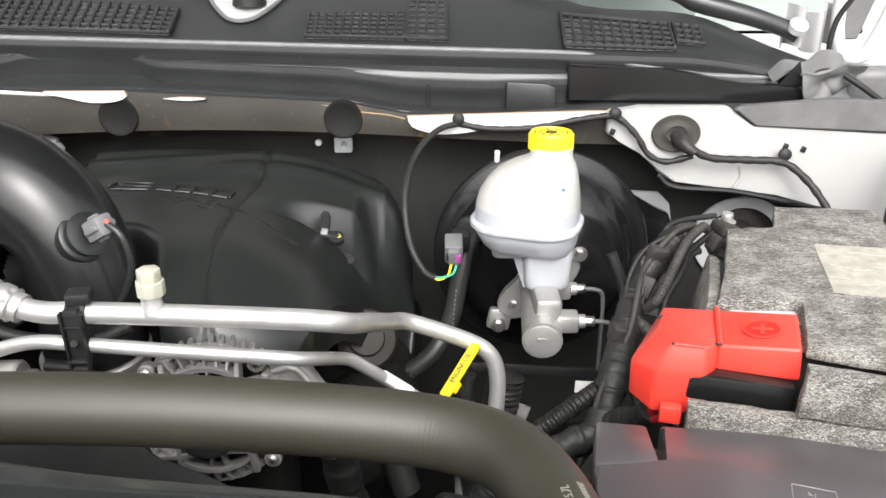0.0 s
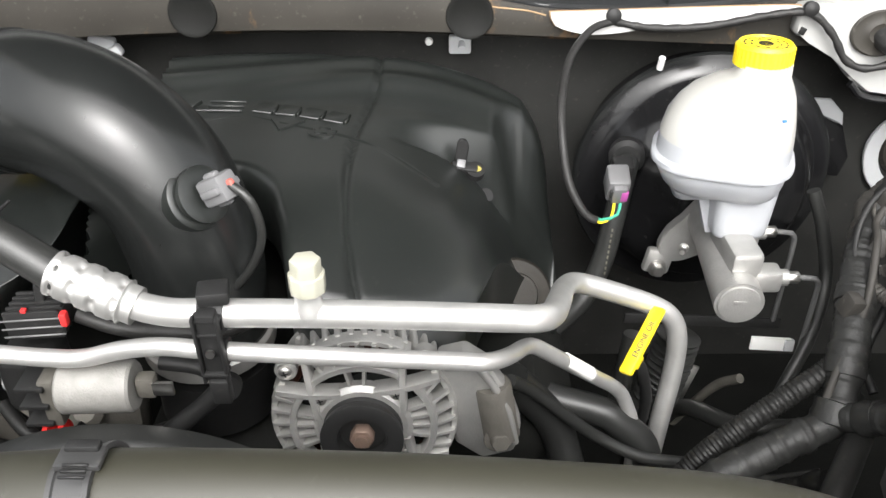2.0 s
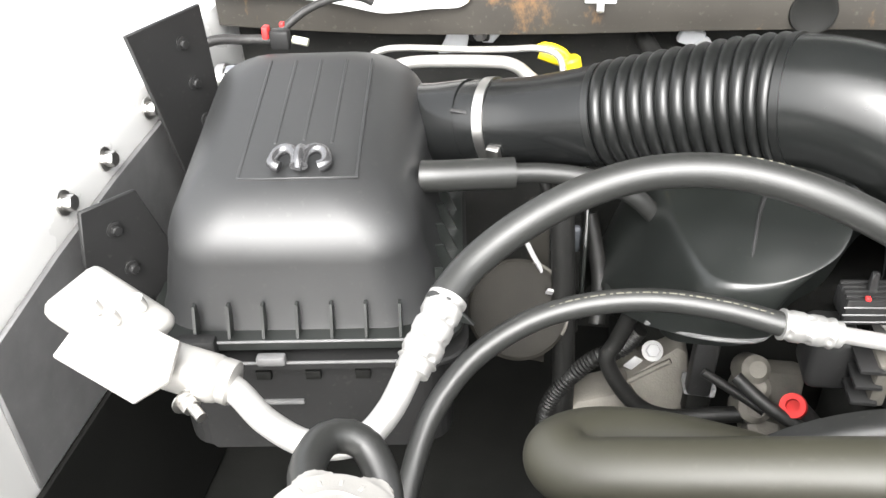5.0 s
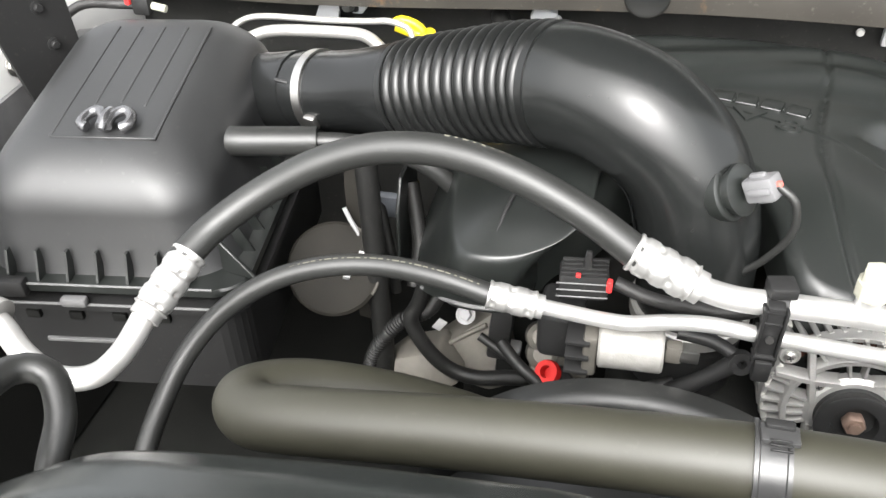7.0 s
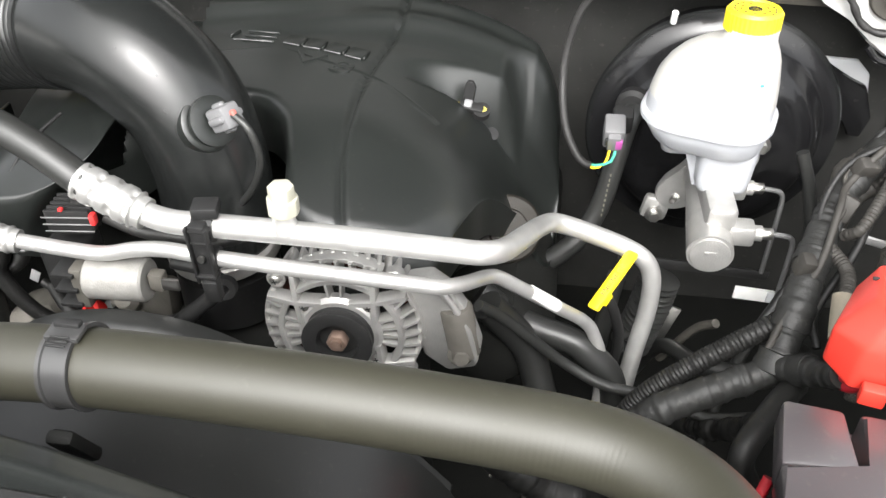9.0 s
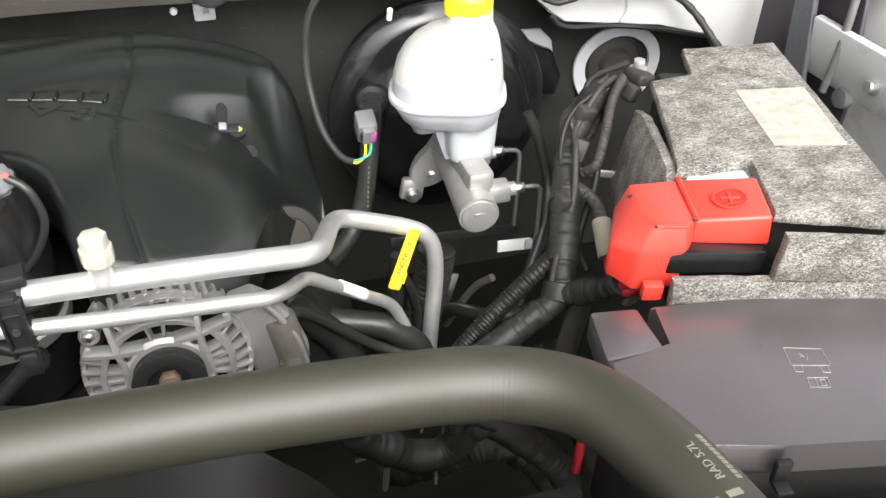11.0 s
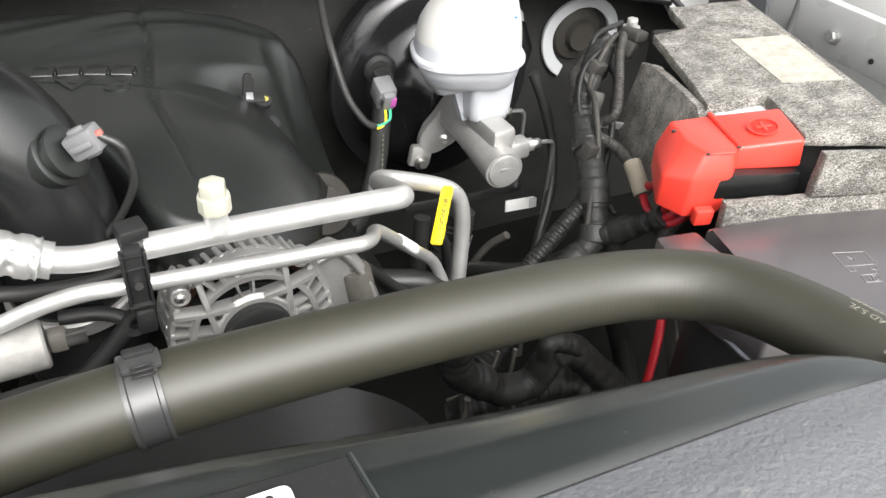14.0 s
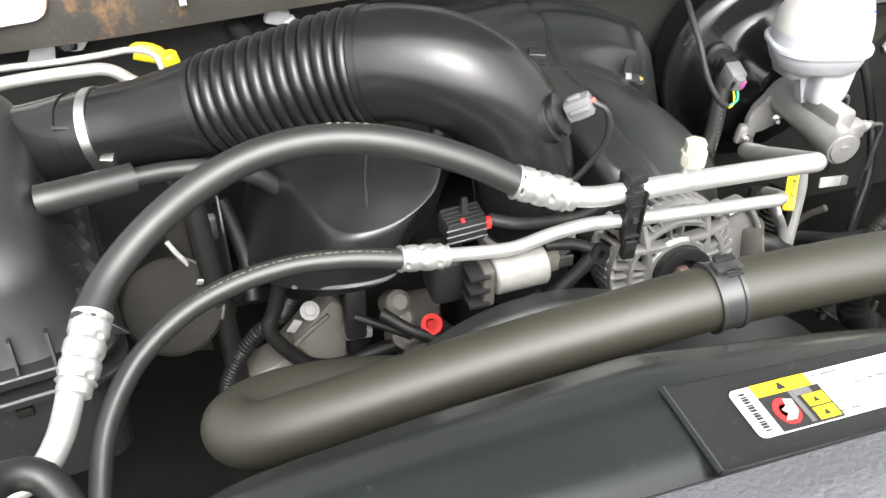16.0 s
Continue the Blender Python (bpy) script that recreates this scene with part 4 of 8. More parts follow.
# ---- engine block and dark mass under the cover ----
blk = thing("engine_block", (-0.345, 0.9, 0.72), "grimy engine block, coloured near-black for the shade under the cover", "engine")
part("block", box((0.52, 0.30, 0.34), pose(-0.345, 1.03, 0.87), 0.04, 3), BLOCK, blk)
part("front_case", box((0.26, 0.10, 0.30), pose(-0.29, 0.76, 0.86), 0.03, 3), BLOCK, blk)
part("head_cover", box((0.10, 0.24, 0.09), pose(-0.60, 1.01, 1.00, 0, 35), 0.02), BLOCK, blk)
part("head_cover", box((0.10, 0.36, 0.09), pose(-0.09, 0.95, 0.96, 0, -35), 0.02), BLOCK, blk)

part("end_cap", lathe([(0, 0.010), (0.020, 0.010), (0.022, 0.006), (0.034, 0.004), (0.037, 0), (0.037, -0.05)], along((-0.090, 0.875, 1.045), (0.15, -0.75, 0.62)), 36), BROWNCAP, blk, "dusty brown round end cap")

# ---- intake tube ----
TUBE = [(-0.835, 0.948, 1.168, 0.045), (-0.775, 0.928, 1.186, 0.0435), (-0.715, 0.912, 1.199, 0.0445), (-0.655, 0.893, 1.216, 0.049),
        (-0.580, 0.867, 1.242, 0.052), (-0.515, 0.843, 1.262, 0.055), (-0.465, 0.818, 1.272, 0.055), (-0.415, 0.795, 1.262, 0.0545),
        (-0.375, 0.782, 1.228, 0.053), (-0.356, 0.772, 1.175, 0.052), (-0.352, 0.762, 1.120, 0.051), (-0.352, 0.758, 1.085, 0.050)]
tube = thing("intake_tube", (-0.55, 0.86, 1.10), "black plastic air intake tube with a ribbed bellows and a bend", "intake tube")
tot = path_at(TUBE, 0.1)[2]
S0, S1 = 0.205, 0.372


def bellows(s):
    k = (s - S0) / (S1 - S0)
    return 0.0050 * (abs(math.sin(math.pi * 13 * k)) ** 0.6 - 0.55)


part("sleeve", sweep(TUBE, seg=48, step=0.005, start=0.0, end=S0), GLOSS, tube)
part("bellows", sweep(TUBE, seg=56, step=0.0008, start=S0, end=S1, wave=bellows), BELLOWS, tube, "ribbed rubber bellows", smooth=70)
part("elbow", sweep(TUBE, seg=56, step=0.004, start=S1, end=tot), ELBOW, tube)


def hoop(pts, s, r, width, thick, mat_, owner, name, label="", seg=48):
    p_, t_, _ = path_at(pts, s)
    return part(name, lathe([(r, -width / 2), (r + thick, -width / 2), (r + thick, width / 2), (r, width / 2), (r, -width / 2)], along(p_, t_), seg), mat_, owner, label)


band = thing("hose_clamp", path_at(TUBE, 0.084)[0] - Vector((0, 0, 0.045)), "steel worm-drive clamp round the intake tube", "hose clamp")
hoop(TUBE, 0.084, 0.0438, 0.0105, 0.0022, STEEL, band, "band")
p_, t_, _ = path_at(TUBE, 0.084)
mm = along(p_, t_, (0.0, -0.75, 0.4))
part("screw_housing", box((0.014, 0.008, 0.018), Matrix.Translation(p_ + Vector((0.004, -0.046, -0.012))) @ pose(0, 0, 0, 20, 0, -18), 0.002), STEEL, band)
part("screw", sweep([p_ + Vector((0.004, -0.046, -0.005)), p_ + Vector((0.006, -0.044, -0.034))], 0.0042, 12), STEEL, band)
hoop(TUBE, S0 - 0.004, 0.0470, 0.006, 0.0032, BELLOWS, tube, "rim")
hoop(TUBE, S1 + 0.003, 0.0535, 0.007, 0.0034, BELLOWS, tube, "rim")
part("mould_seam", merge(sweep([path_at(TUBE, s)[0] + path_at(TUBE, s)[1].cross(Vector((0, -0.9, 0.3))).normalized() * 0.0545 for s in np.linspace(S1 + 0.01, tot - 0.05, 14)], 0.0012, 6)), GLOSS, tube)

# air temperature sensor on the bend
sens = thing("air_sensor", (-0.335, 0.735, 1.235), "grey sensor plug with a black collar on the intake bend", "sensor")
sd = Vector((0.72, -0.42, 0.48)).normalized()
s0 = Vector((-0.337, 0.744, 1.232))
part("collar", lathe([(0, -0.012), (0.0245, -0.012), (0.0245, -0.001), (0.0215, 0.001), (0.0190, 0.001), (0.0190, 0.005), (0.0215, 0.006), (0.0215, 0.009), (0.0150, 0.011), (0, 0.011)], along(s0, sd), 32), PLASTIC, sens, "black rubber collar")
part("body", merge(box((0.018, 0.020, 0.026), along(s0 + sd * 0.027, sd), 0.003), box((0.024, 0.006, 0.020), along(s0 + sd * 0.028, sd), 0.002),
                   box((0.006, 0.026, 0.014), along(s0 + sd * 0.026, sd), 0.002)), GREYPLUG, sens, "light grey plug body")
part("lock", box((0.005, 0.008, 0.008), along(s0 + sd * 0.040, sd), 0.002), PINK, sens, "faded red lock tab")
w0 = s0 + sd * 0.040
part("wire", sweep([w0, w0 + Vector((0.014, -0.006, -0.010)), w0 + Vector((0.018, -0.004, -0.040)), w0 + Vector((0.004, 0.004, -0.075)),
                    w0 + Vector((-0.020, 0.010, -0.105))], 0.0033, 10), HOSE, sens)

# throttle body below the bend
thr = thing("throttle_body", (-0.365, 0.70, 1.04), "aluminium throttle body with a silver motor and black plugs", "throttle body")
part("collar", lathe([(0.052, 0), (0.054, 0.002), (0.054, 0.014), (0.052, 0.016), (0.046, 0.016), (0.046, 0)], pose(-0.352, 0.758, 1.088, 4), 48), ALU_DULL, thr)
part("bore", lathe([(0, -0.05), (0.05, -0.05), (0.05, 0.0), (0, 0.0)], pose(-0.352, 0.758, 1.074), 40), MATT, thr)
part("motor", merge(lathe([(0, 0), (0.0170, 0), (0.0188, 0.002), (0.0188, 0.050), (0.0170, 0.052), (0, 0.052)], along((-0.428, 0.655, 1.128), (1, 0.02, 0.02)), 32)), MOTORCAN, thr, "silver motor can")
part("motor_flange", box((0.012, 0.034, 0.042), pose(-0.434, 0.660, 1.122), 0.003), GRIMY, thr)
for zz in (1.106, 1.122, 1.138):
    part("flange_rib", box((0.020, 0.036, 0.004), pose(-0.444, 0.658, zz), 0.001), MATT, thr)
part("motor_end", box((0.014, 0.012, 0.018), pose(-0.368, 0.656, 1.130), 0.003), GRIMY, thr)
part("tab", box((0.016, 0.003, 0.012), pose(-0.356, 0.652, 1.130), 0.001), STEEL, thr)
part("case", box((0.038, 0.046, 0.052), pose(-0.462, 0.690, 1.116), 0.008, 3), MATT, thr)
plug_ = part("plug", box((0.040, 0.026, 0.020), pose(-0.446, 0.688, 1.168, 0, 0, 6), 0.003), MATT, thr, "ribbed black plug")
for k in range(5):
    part("rib", box((0.038, 0.003, 0.024), pose(-0.446, 0.676 + 0.006 * k, 1.168, 0, 0, 6), 0.001), MATT, plug_)
part("lever", prism([(-0.004, 0), (0.004, 0), (0.003, 0.016), (-0.002, 0.016)], 0.005, pose(-0.444, 0.692, 1.178, 80, 0, 6), 0.001), MATT, plug_)
for zz in (1.160, 1.167, 1.174):
    part("ridge", box((0.042, 0.0012, 0.0014), pose(-0.446, 0.6735, zz, 0, 0, 6), 0.0004, 1), ENDCAP, plug_)
part("lock", box((0.005, 0.007, 0.011), pose(-0.4245, 0.678, 1.172), 0.0015), LRED, thr, "red lock tab")
part("lock", box((0.004, 0.004, 0.003), pose(-0.450, 0.676, 1.1805), 0.0008), LRED, thr, "red lock tab")
part("cable", sweep([(-0.42, 0.69, 1.166), (-0.39, 0.685, 1.158), (-0.36, 0.69, 1.150), (-0.32, 0.69, 1.15), (-0.29, 0.70, 1.16)], 0.006, 10), TAPE, thr)

cb = thing("cable_bracket", (-0.345, 0.665, 1.06), "black pressed steel cable bracket beside the alternator", "bracket")
part("arm", sweep([(-0.372, 0.668, 1.062, 0.009), (-0.357, 0.665, 1.080, 0.008), (-0.336, 0.665, 1.100, 0.007), (-0.316, 0.666, 1.120, 0.008)], 0.008, 12), MATT, cb)
part("eye", lathe([(0.004, -0.004), (0.010, -0.004), (0.010, 0.004), (0.004, 0.004), (0.004, -0.004)], along((-0.314, 0.664, 1.121), (0.1, -1, 0.3)), 20), MATT, cb)
part("arm", sweep([(-0.314, 0.667, 1.121), (-0.335, 0.676, 1.128), (-0.365, 0.680, 1.130)], 0.006, 12), MATT, cb)

# ---- alternator ----
AX, AY, AZ, AR = -0.219, 0.672, 1.076, 0.068
alt = thing("alternator", (AX, AY + 0.05, AZ - AR), "cast aluminium alternator with spoked end and black pulley", "alternator")
md = along((AX, AY, AZ), (0, -1, 0.10))


def torus(r, t, z, m, seg=48):
    return lathe([(r + t * math.cos(a), z + t * math.sin(a)) for a in np.linspace(0, 2 * math.pi, 9)], m, seg)


def ribbon(name, polar, width, z_lo, z_hi, owner=None):
    """A flat cast rib on the domed end face, along places given as radius and degrees."""
    line = np.array([(r * math.cos(radians(a)), r * math.sin(radians(a))) for r, a in polar])
    tan = np.gradient(line, axis=0)
    tan /= np.linalg.norm(tan, axis=1)[:, None]
    nor = np.stack([-tan[:, 1], tan[:, 0]], 1)
    rings = []
    for p, n in zip(line, nor):
        drop = 0.30 * max(0.0, math.hypot(*p) - 0.70 * AR)
        ring = []
        for side, z in ((-0.5, z_lo), (-0.5, z_hi - 0.0012), (-0.36, z_hi), (0.36, z_hi), (0.5, z_hi - 0.0012), (0.5, z_lo)):
            q = p + n * side * width
            ring.append(md @ Vector((q[0], q[1], z - drop)))
        rings.append(ring)
    return part(name, loft(rings), CAST, owner or alt, smooth=50)


def bar_polar(r0, a0, r1, a1, n=6):
    """Places on a straight line between two polar places."""
    p0 = np.array((r0 * math.cos(radians(a0)), r0 * math.sin(radians(a0))))
    p1 = np.array((r1 * math.cos(radians(a1)), r1 * math.sin(radians(a1))))
    return [(math.hypot(*p), math.degrees(math.atan2(p[1], p[0]))) for p in (p0 + (p1 - p0) * k / (n - 1) for k in range(n))]


CROSS = (50, 141, 231, 321)
for n_, c0 in enumerate(CROSS):
    nxt = CROSS[(n_ + 1) % 4] + (360 if n_ == 3 else 0)
    for d in (-1, 1):
        ribbon("cross_arm", bar_polar(AR * 0.50, c0 + 24 * d, AR * 1.03, c0 - 15 * d), 0.0056, -0.006, 0.0080)
    ribbon("arc_beam", [(AR * 0.78, a) for a in np.linspace(c0 + 4, nxt - 4, 14)], 0.0056, -0.006, 0.0066)
    ribbon("rim_beam", [(AR * 1.01, a) for a in np.linspace(c0 + 9, nxt - 9, 12)], 0.0050, -0.012, 0.0010)
    mid = (c0 + nxt) / 2
    slots = 2 if n_ in (0, 2) else 4
    for k in range(slots):
        a = mid + (16 if slots == 2 else 11.5) * (k - (slots - 1) / 2)
        ribbon("spoke", bar_polar(AR * 0.47, a, AR * 0.78, a), 0.0026 if slots == 2 else 0.0042, -0.008, 0.0035)
    for k in range(6):
        a = mid + 10.5 * (k - 2.5)
        ribbon("comb_rib", bar_polar(AR * 0.80, a - 1, AR * 1.02, a + 2), 0.0034, -0.012, 0.0042)
    for rr, zz, hole in ((AR * 1.06, -0.004, 0.0085), (AR * 0.585, 0.002, 0.0072)):
        c = md @ Vector((rr * math.cos(radians(c0)), rr * math.sin(radians(c0)), zz))
        up_axis = md.to_3x3() @ Vector((0, 0, 1))
        part("screw_boss", lathe([(0, -0.010), (hole, -0.010), (hole, 0.0), (hole - 0.0012, 0.0012), (0, 0.0012)], along(c, up_axis), 20), CAST if rr > AR else MATT, alt)
        part("screw", merge(lathe([(0, 0.0050), (0.0030, 0.0046), (0.0048, 0.0032), (0.0052, 0.0012), (0, 0.0012)], along(c, up_axis), 18)), STEEL, alt, "bright screw head")
        for turn_k in (0, 90):
            part("screw_slot", box((0.0050, 0.0009, 0.0004), along(c, up_axis) @ pose(0, 0, 0.0051, 0, 0, 20 + turn_k), 0), INK, alt)
part("hub_ring", lathe([(AR * 0.34, -0.004), (AR * 0.34, 0.007), (AR * 0.50, 0.007), (AR * 0.55, 0.003), (AR * 0.55, -0.004), (AR * 0.34, -0.004)], md, 40), CAST, alt)
for k in range(44):
    a = radians(360 / 44 * k)
    c = Vector((math.cos(a), math.sin(a), 0))
    part("fin", box((0.0046, 0.009, 0.034), md @ Matrix.Translation(c * AR * 1.0 + Vector((0, 0, -0.030))) @ pose(0, 0, 0, 0, 10, math.degrees(a) - 90), 0.0016, 2), CAST, alt)
part("rear_ring", torus(AR * 1.0, 0.0055, -0.050, md), CAST, alt)
part("winding", lathe([(AR * 0.80, -0.046), (AR * 0.92, -0.040), (AR * 0.92, -0.024), (AR * 0.84, -0.016), (AR * 0.80, -0.046)], md, 40), COPPER, alt, "dark copper winding")
# added near-black disc stands for the dark inside, seen between the spokes
part("gap_shade_disc", lathe([(0, -0.024), (AR * 0.80, -0.024), (AR * 0.80, -0.020), (0, -0.020)], md, 32), DEEP, alt, "near-black disc painting the shade in the spoke gaps")
part("stator", lathe([(0, -0.110), (AR * 0.80, -0.110), (AR * 0.98, -0.095), (AR * 0.98, -0.052), (0, -0.052)], md, 40), GRIMY, alt)
rear = part("rear_cover", lathe([(0, -0.128), (AR * 0.92, -0.128), (AR * 1.02, -0.120), (AR * 1.02, -0.112), (0, -0.112)], md, 40), MATT, alt, "black perforated rear cover")
part("pulley", lathe([(0, 0.004), (0.0285, 0.004), (0.0300, 0.007), (0.0285, 0.010), (0.0300, 0.013), (0.0310, 0.019), (0.0285, 0.0200), (0.0185, 0.0190), (0.0170, 0.011), (0, 0.011)], md, 40), MATT, alt, "black grooved pulley")
part("nut", merge(prism(hexagon(0.0095), 0.010, md @ Matrix.Translation((0, 0, 0.010)), 0.001), lathe([(0, 0.020), (0.005, 0.020), (0.005, 0.023), (0, 0.023)], md, 16)), RUSTY, alt, "rusty pulley nut")
part("bracket", prism([(-0.164, 1.128), (-0.142, 1.134), (-0.124, 1.120), (-0.108, 1.092), (-0.098, 1.058), (-0.102, 1.030), (-0.128, 1.022), (-0.150, 1.040), (-0.156, 1.080)], 0.016, Matrix(((1, 0, 0, 0), (0, 0, -1, 0.702), (0, 1, 0, 0), (0, 0, 0, 1))), 0.004, 2), CAST, alt, "cast mounting ear")
part("boss", lathe([(0, 0), (0.013, 0), (0.0145, 0.003), (0.0145, 0.052), (0.012, 0.055), (0, 0.055)], along((-0.122, 0.692, 1.098), (0.18, -0.05, -1)), 24), GRIMY, alt)
part("rib", sweep([(-0.158, 0.684, 1.120), (-0.136, 0.683, 1.124), (-0.112, 0.682, 1.084), (-0.103, 0.682, 1.045)], 0.0032, 10), CAST, alt)
part("bolt", bolt((-0.116, 0.682, 1.050), (0.2, -1, 0.2), 0.008, 0.008), GRIMY, alt)

# ---- air conditioning lines ----
BIGHOSE = [(-0.402, 0.655, 1.222), (-0.450, 0.668, 1.248), (-0.505, 0.680, 1.268), (-0.560, 0.690, 1.276), (-0.615, 0.692, 1.272),
           (-0.665, 0.685, 1.257), (-0.712, 0.670, 1.233), (-0.748, 0.644, 1.211), (-0.768, 0.612, 1.195)]
BIGPIPE_L = [(-0.768, 0.612, 1.195), (-0.780, 0.578, 1.176), (-0.795, 0.548, 1.150), (-0.815, 0.530, 1.136), (-0.850, 0.528, 1.130), (-0.885, 0.540, 1.136),
             (-0.912, 0.555, 1.150), (-0.940, 0.565, 1.158), (-0.965, 0.567, 1.160)]
BIGPIPE = [(-0.402, 0.655, 1.222), (-0.362, 0.648, 1.208), (-0.335, 0.641, 1.206), (-0.305, 0.639, 1.207), (-0.245, 0.643, 1.203), (-0.180, 0.646, 1.199), (-0.118, 0.648, 1.195),
           (-0.096, 0.654, 1.190), (-0.082, 0.680, 1.174), (-0.068, 0.740, 1.142), (-0.056, 0.795, 1.112), (-0.042, 0.822, 1.098), (-0.015, 0.829, 1.086), (0.030, 0.833, 1.066), (0.052, 0.833, 1.050),
           (0.061, 0.832, 1.025), (0.061, 0.828, 0.985), (0.054, 0.818, 0.935), (0.048, 0.812, 0.86)]
acb = thing("ac_suction_line", (-0.45, 0.66, 1.12), "thick air conditioning line of black hose and bright aluminium pipe", "coolant pipe")
part("hose", sweep(BIGHOSE, 0.0130, 28, 0.004), HOSE, acb, "thick black rubber hose")
part("pipe", sweep(BIGPIPE, 0.0095, 24, 0.003), ALU, acb, "bright aluminium pipe")
part("pipe", sweep(BIGPIPE_L, 0.0100, 24, 0.003), ALU, acb, "bent aluminium pipe")


def crimp(a, b, r, owner, n=4):
    """A pressed ferrule: rings of oblong dents between smooth bands."""
    a, b = Vector(a), Vector(b)
    ln = (b - a).length
    m = along(a, b - a)
    rings = []
    for k in range(49):
        u = k / 48
        neck = 1.0 if u < 0.86 else 0.84
        ring = []
        for i in range(48):
            t = 2 * math.pi * i / 48
            band = max(0.0, math.sin(u * math.pi * 2 * n)) if 0.05 < u < 0.84 else 0.0
            dent = max(0.0, math.cos(t * 6 + (int(u * n) % 2) * 3.1)) ** 0.5
            rr = r * neck * (1.0 - 0.24 * band * (0.35 + 0.65 * dent))
            ring.append(m @ Vector((rr * math.cos(t), rr * math.sin(t), u * ln)))
        rings.append(ring)
    return part("ferrule", loft(rings), FERRULE, owner, "crimped aluminium ferrule", 70)


crimp((-0.410, 0.657, 1.226), (-0.357, 0.647, 1.206), 0.0155, acb)
crimp((-0.762, 0.620, 1.198), (-0.781, 0.566, 1.172), 0.0152, acb, 4)

SMALLHOSE = [(-0.514, 0.643, 1.176), (-0.560, 0.650, 1.182), (-0.610, 0.655, 1.182), (-0.660, 0.651, 1.176), (-0.705, 0.640, 1.162), (-0.745, 0.620, 1.138),
             (-0.772, 0.590, 1.108), (-0.783, 0.552, 1.080), (-0.785, 0.515, 1.055), (-0.780, 0.490, 1.030)]
SMALLPIPE = [(-0.514, 0.643, 1.176), (-0.470, 0.646, 1.168), (-0.430, 0.650, 1.160), (-0.405, 0.652, 1.158), (-0.375, 0.646, 1.170), (-0.345, 0.640, 1.178), (-0.308, 0.636, 1.178), (-0.240, 0.641, 1.169), (-0.150, 0.648, 1.158),
             (-0.128, 0.652, 1.154), (-0.112, 0.672, 1.142), (-0.098, 0.705, 1.122), (-0.088, 0.718, 1.112), (-0.070, 0.730, 1.092), (-0.030, 0.758, 1.045), (-0.006, 0.774, 1.017), (0.006, 0.778, 0.996), (0.018, 0.776, 0.955), (0.02, 0.775, 0.88)]
acs = thing("ac_liquid_line", (-0.45, 0.65, 1.08), "thin air conditioning line of black hose and aluminium pipe", "coolant pipe")
part("hose", sweep(SMALLHOSE, 0.0092, 24, 0.004), HOSE, acs, "thin black hose with printed line")
part("pipe", sweep(SMALLPIPE, 0.0064, 20, 0.003), ALU, acs, "thin aluminium pipe")
crimp((-0.518, 0.643, 1.177), (-0.474, 0.646, 1.168), 0.0118, acs, 3)
crimp((-0.781, 0.497, 1.038), (-0.776, 0.478, 1.012), 0.0115, acs, 3)
for k in range(26):
    c_, t_, _ = path_at(SMALLHOSE, 0.012 + 0.0065 * k)
    part("printed_bar", box((0.0012, 0.0008, 0.0022 + 0.0018 * (k % 3)), along(c_ + Vector((0, -0.002, 0.0088)), t_), 0), CREAM_INK, acs)
part("label_band", sweep([(-0.060, 0.737, 1.0815), (-0.035, 0.7545, 1.0515)], 0.0067, 20), PAPER, acs, "white printed pipe label")

for k in range(20):
    c_, t_, _ = path_at(BIGHOSE, 0.030 + 0.0075 * k)
    part("printed_bar", box((0.0014, 0.0008, 0.0026 + 0.0018 * (k % 2)), along(c_ + Vector((0, 0.003, 0.0126)), t_), 0), CREAM_INK, acb)

# service port with yellowed cap
sp = thing("service_port", (-0.245, 0.643, 1.212), "service port with a cloudy yellowed hexagon cap", "valve cap")
part("stem", lathe([(0, -0.004), (0.0105, -0.002), (0.0095, 0.004), (0.0088, 0.006), (0.0088, 0.020), (0, 0.020)], pose(-0.245, 0.643, 1.208), 24), ALU, sp)
part("cap", merge(prism([((0.0122 if k % 2 else 0.0113) * math.cos(math.pi * k / 9), (0.0122 if k % 2 else 0.0113) * math.sin(math.pi * k / 9)) for k in range(18)], 0.013, pose(-0.2445, 0.6435, 1.222), 0.0010, 2), prism(hexagon(0.0102), 0.012, pose(-0.2445, 0.6435, 1.2335, 0, 0, 12), 0.0012, 2)), CREAM, sp, "cloudy hexagon cap")

# black clip that holds the two pipes together
pc = thing("pipe_clip", (-0.307, 0.637, 1.165), "black plastic clip holding two aluminium pipes together", "clip")
part("upper_band", lathe([(0.0096, -0.008), (0.0122, -0.008), (0.0122, 0.008), (0.0096, 0.008), (0.0096, -0.008)], along((-0.306, 0.639, 1.207), (1, 0.02, -0.02)), 28), MATT, pc)
part("lower_band", lathe([(0.0066, -0.008), (0.0092, -0.008), (0.0092, 0.008), (0.0066, 0.008), (0.0066, -0.008)], along((-0.307, 0.636, 1.178), (1, 0.02, -0.02)), 28), MATT, pc)
part("web", box((0.013, 0.010, 0.058), pose(-0.307, 0.629, 1.188, 4), 0.002), MATT, pc)
for zz in (1.168, 1.201, 1.212):
    part("rib", box((0.018, 0.010, 0.003), pose(-0.307, 0.627, zz, 4), 0.001), MATT, pc)
for xx in (-0.3145, -0.2995):
    part("rail", box((0.0022, 0.006, 0.056), pose(xx, 0.624, 1.188, 4), 0.0008), MATT, pc)
part("tab", box((0.020, 0.018, 0.010), pose(-0.304, 0.640, 1.222, 0, 0, 10), 0.002), MATT, pc)
part("foot", box((0.013, 0.010, 0.022), pose(-0.306, 0.628, 1.152, 6), 0.002), MATT, pc)
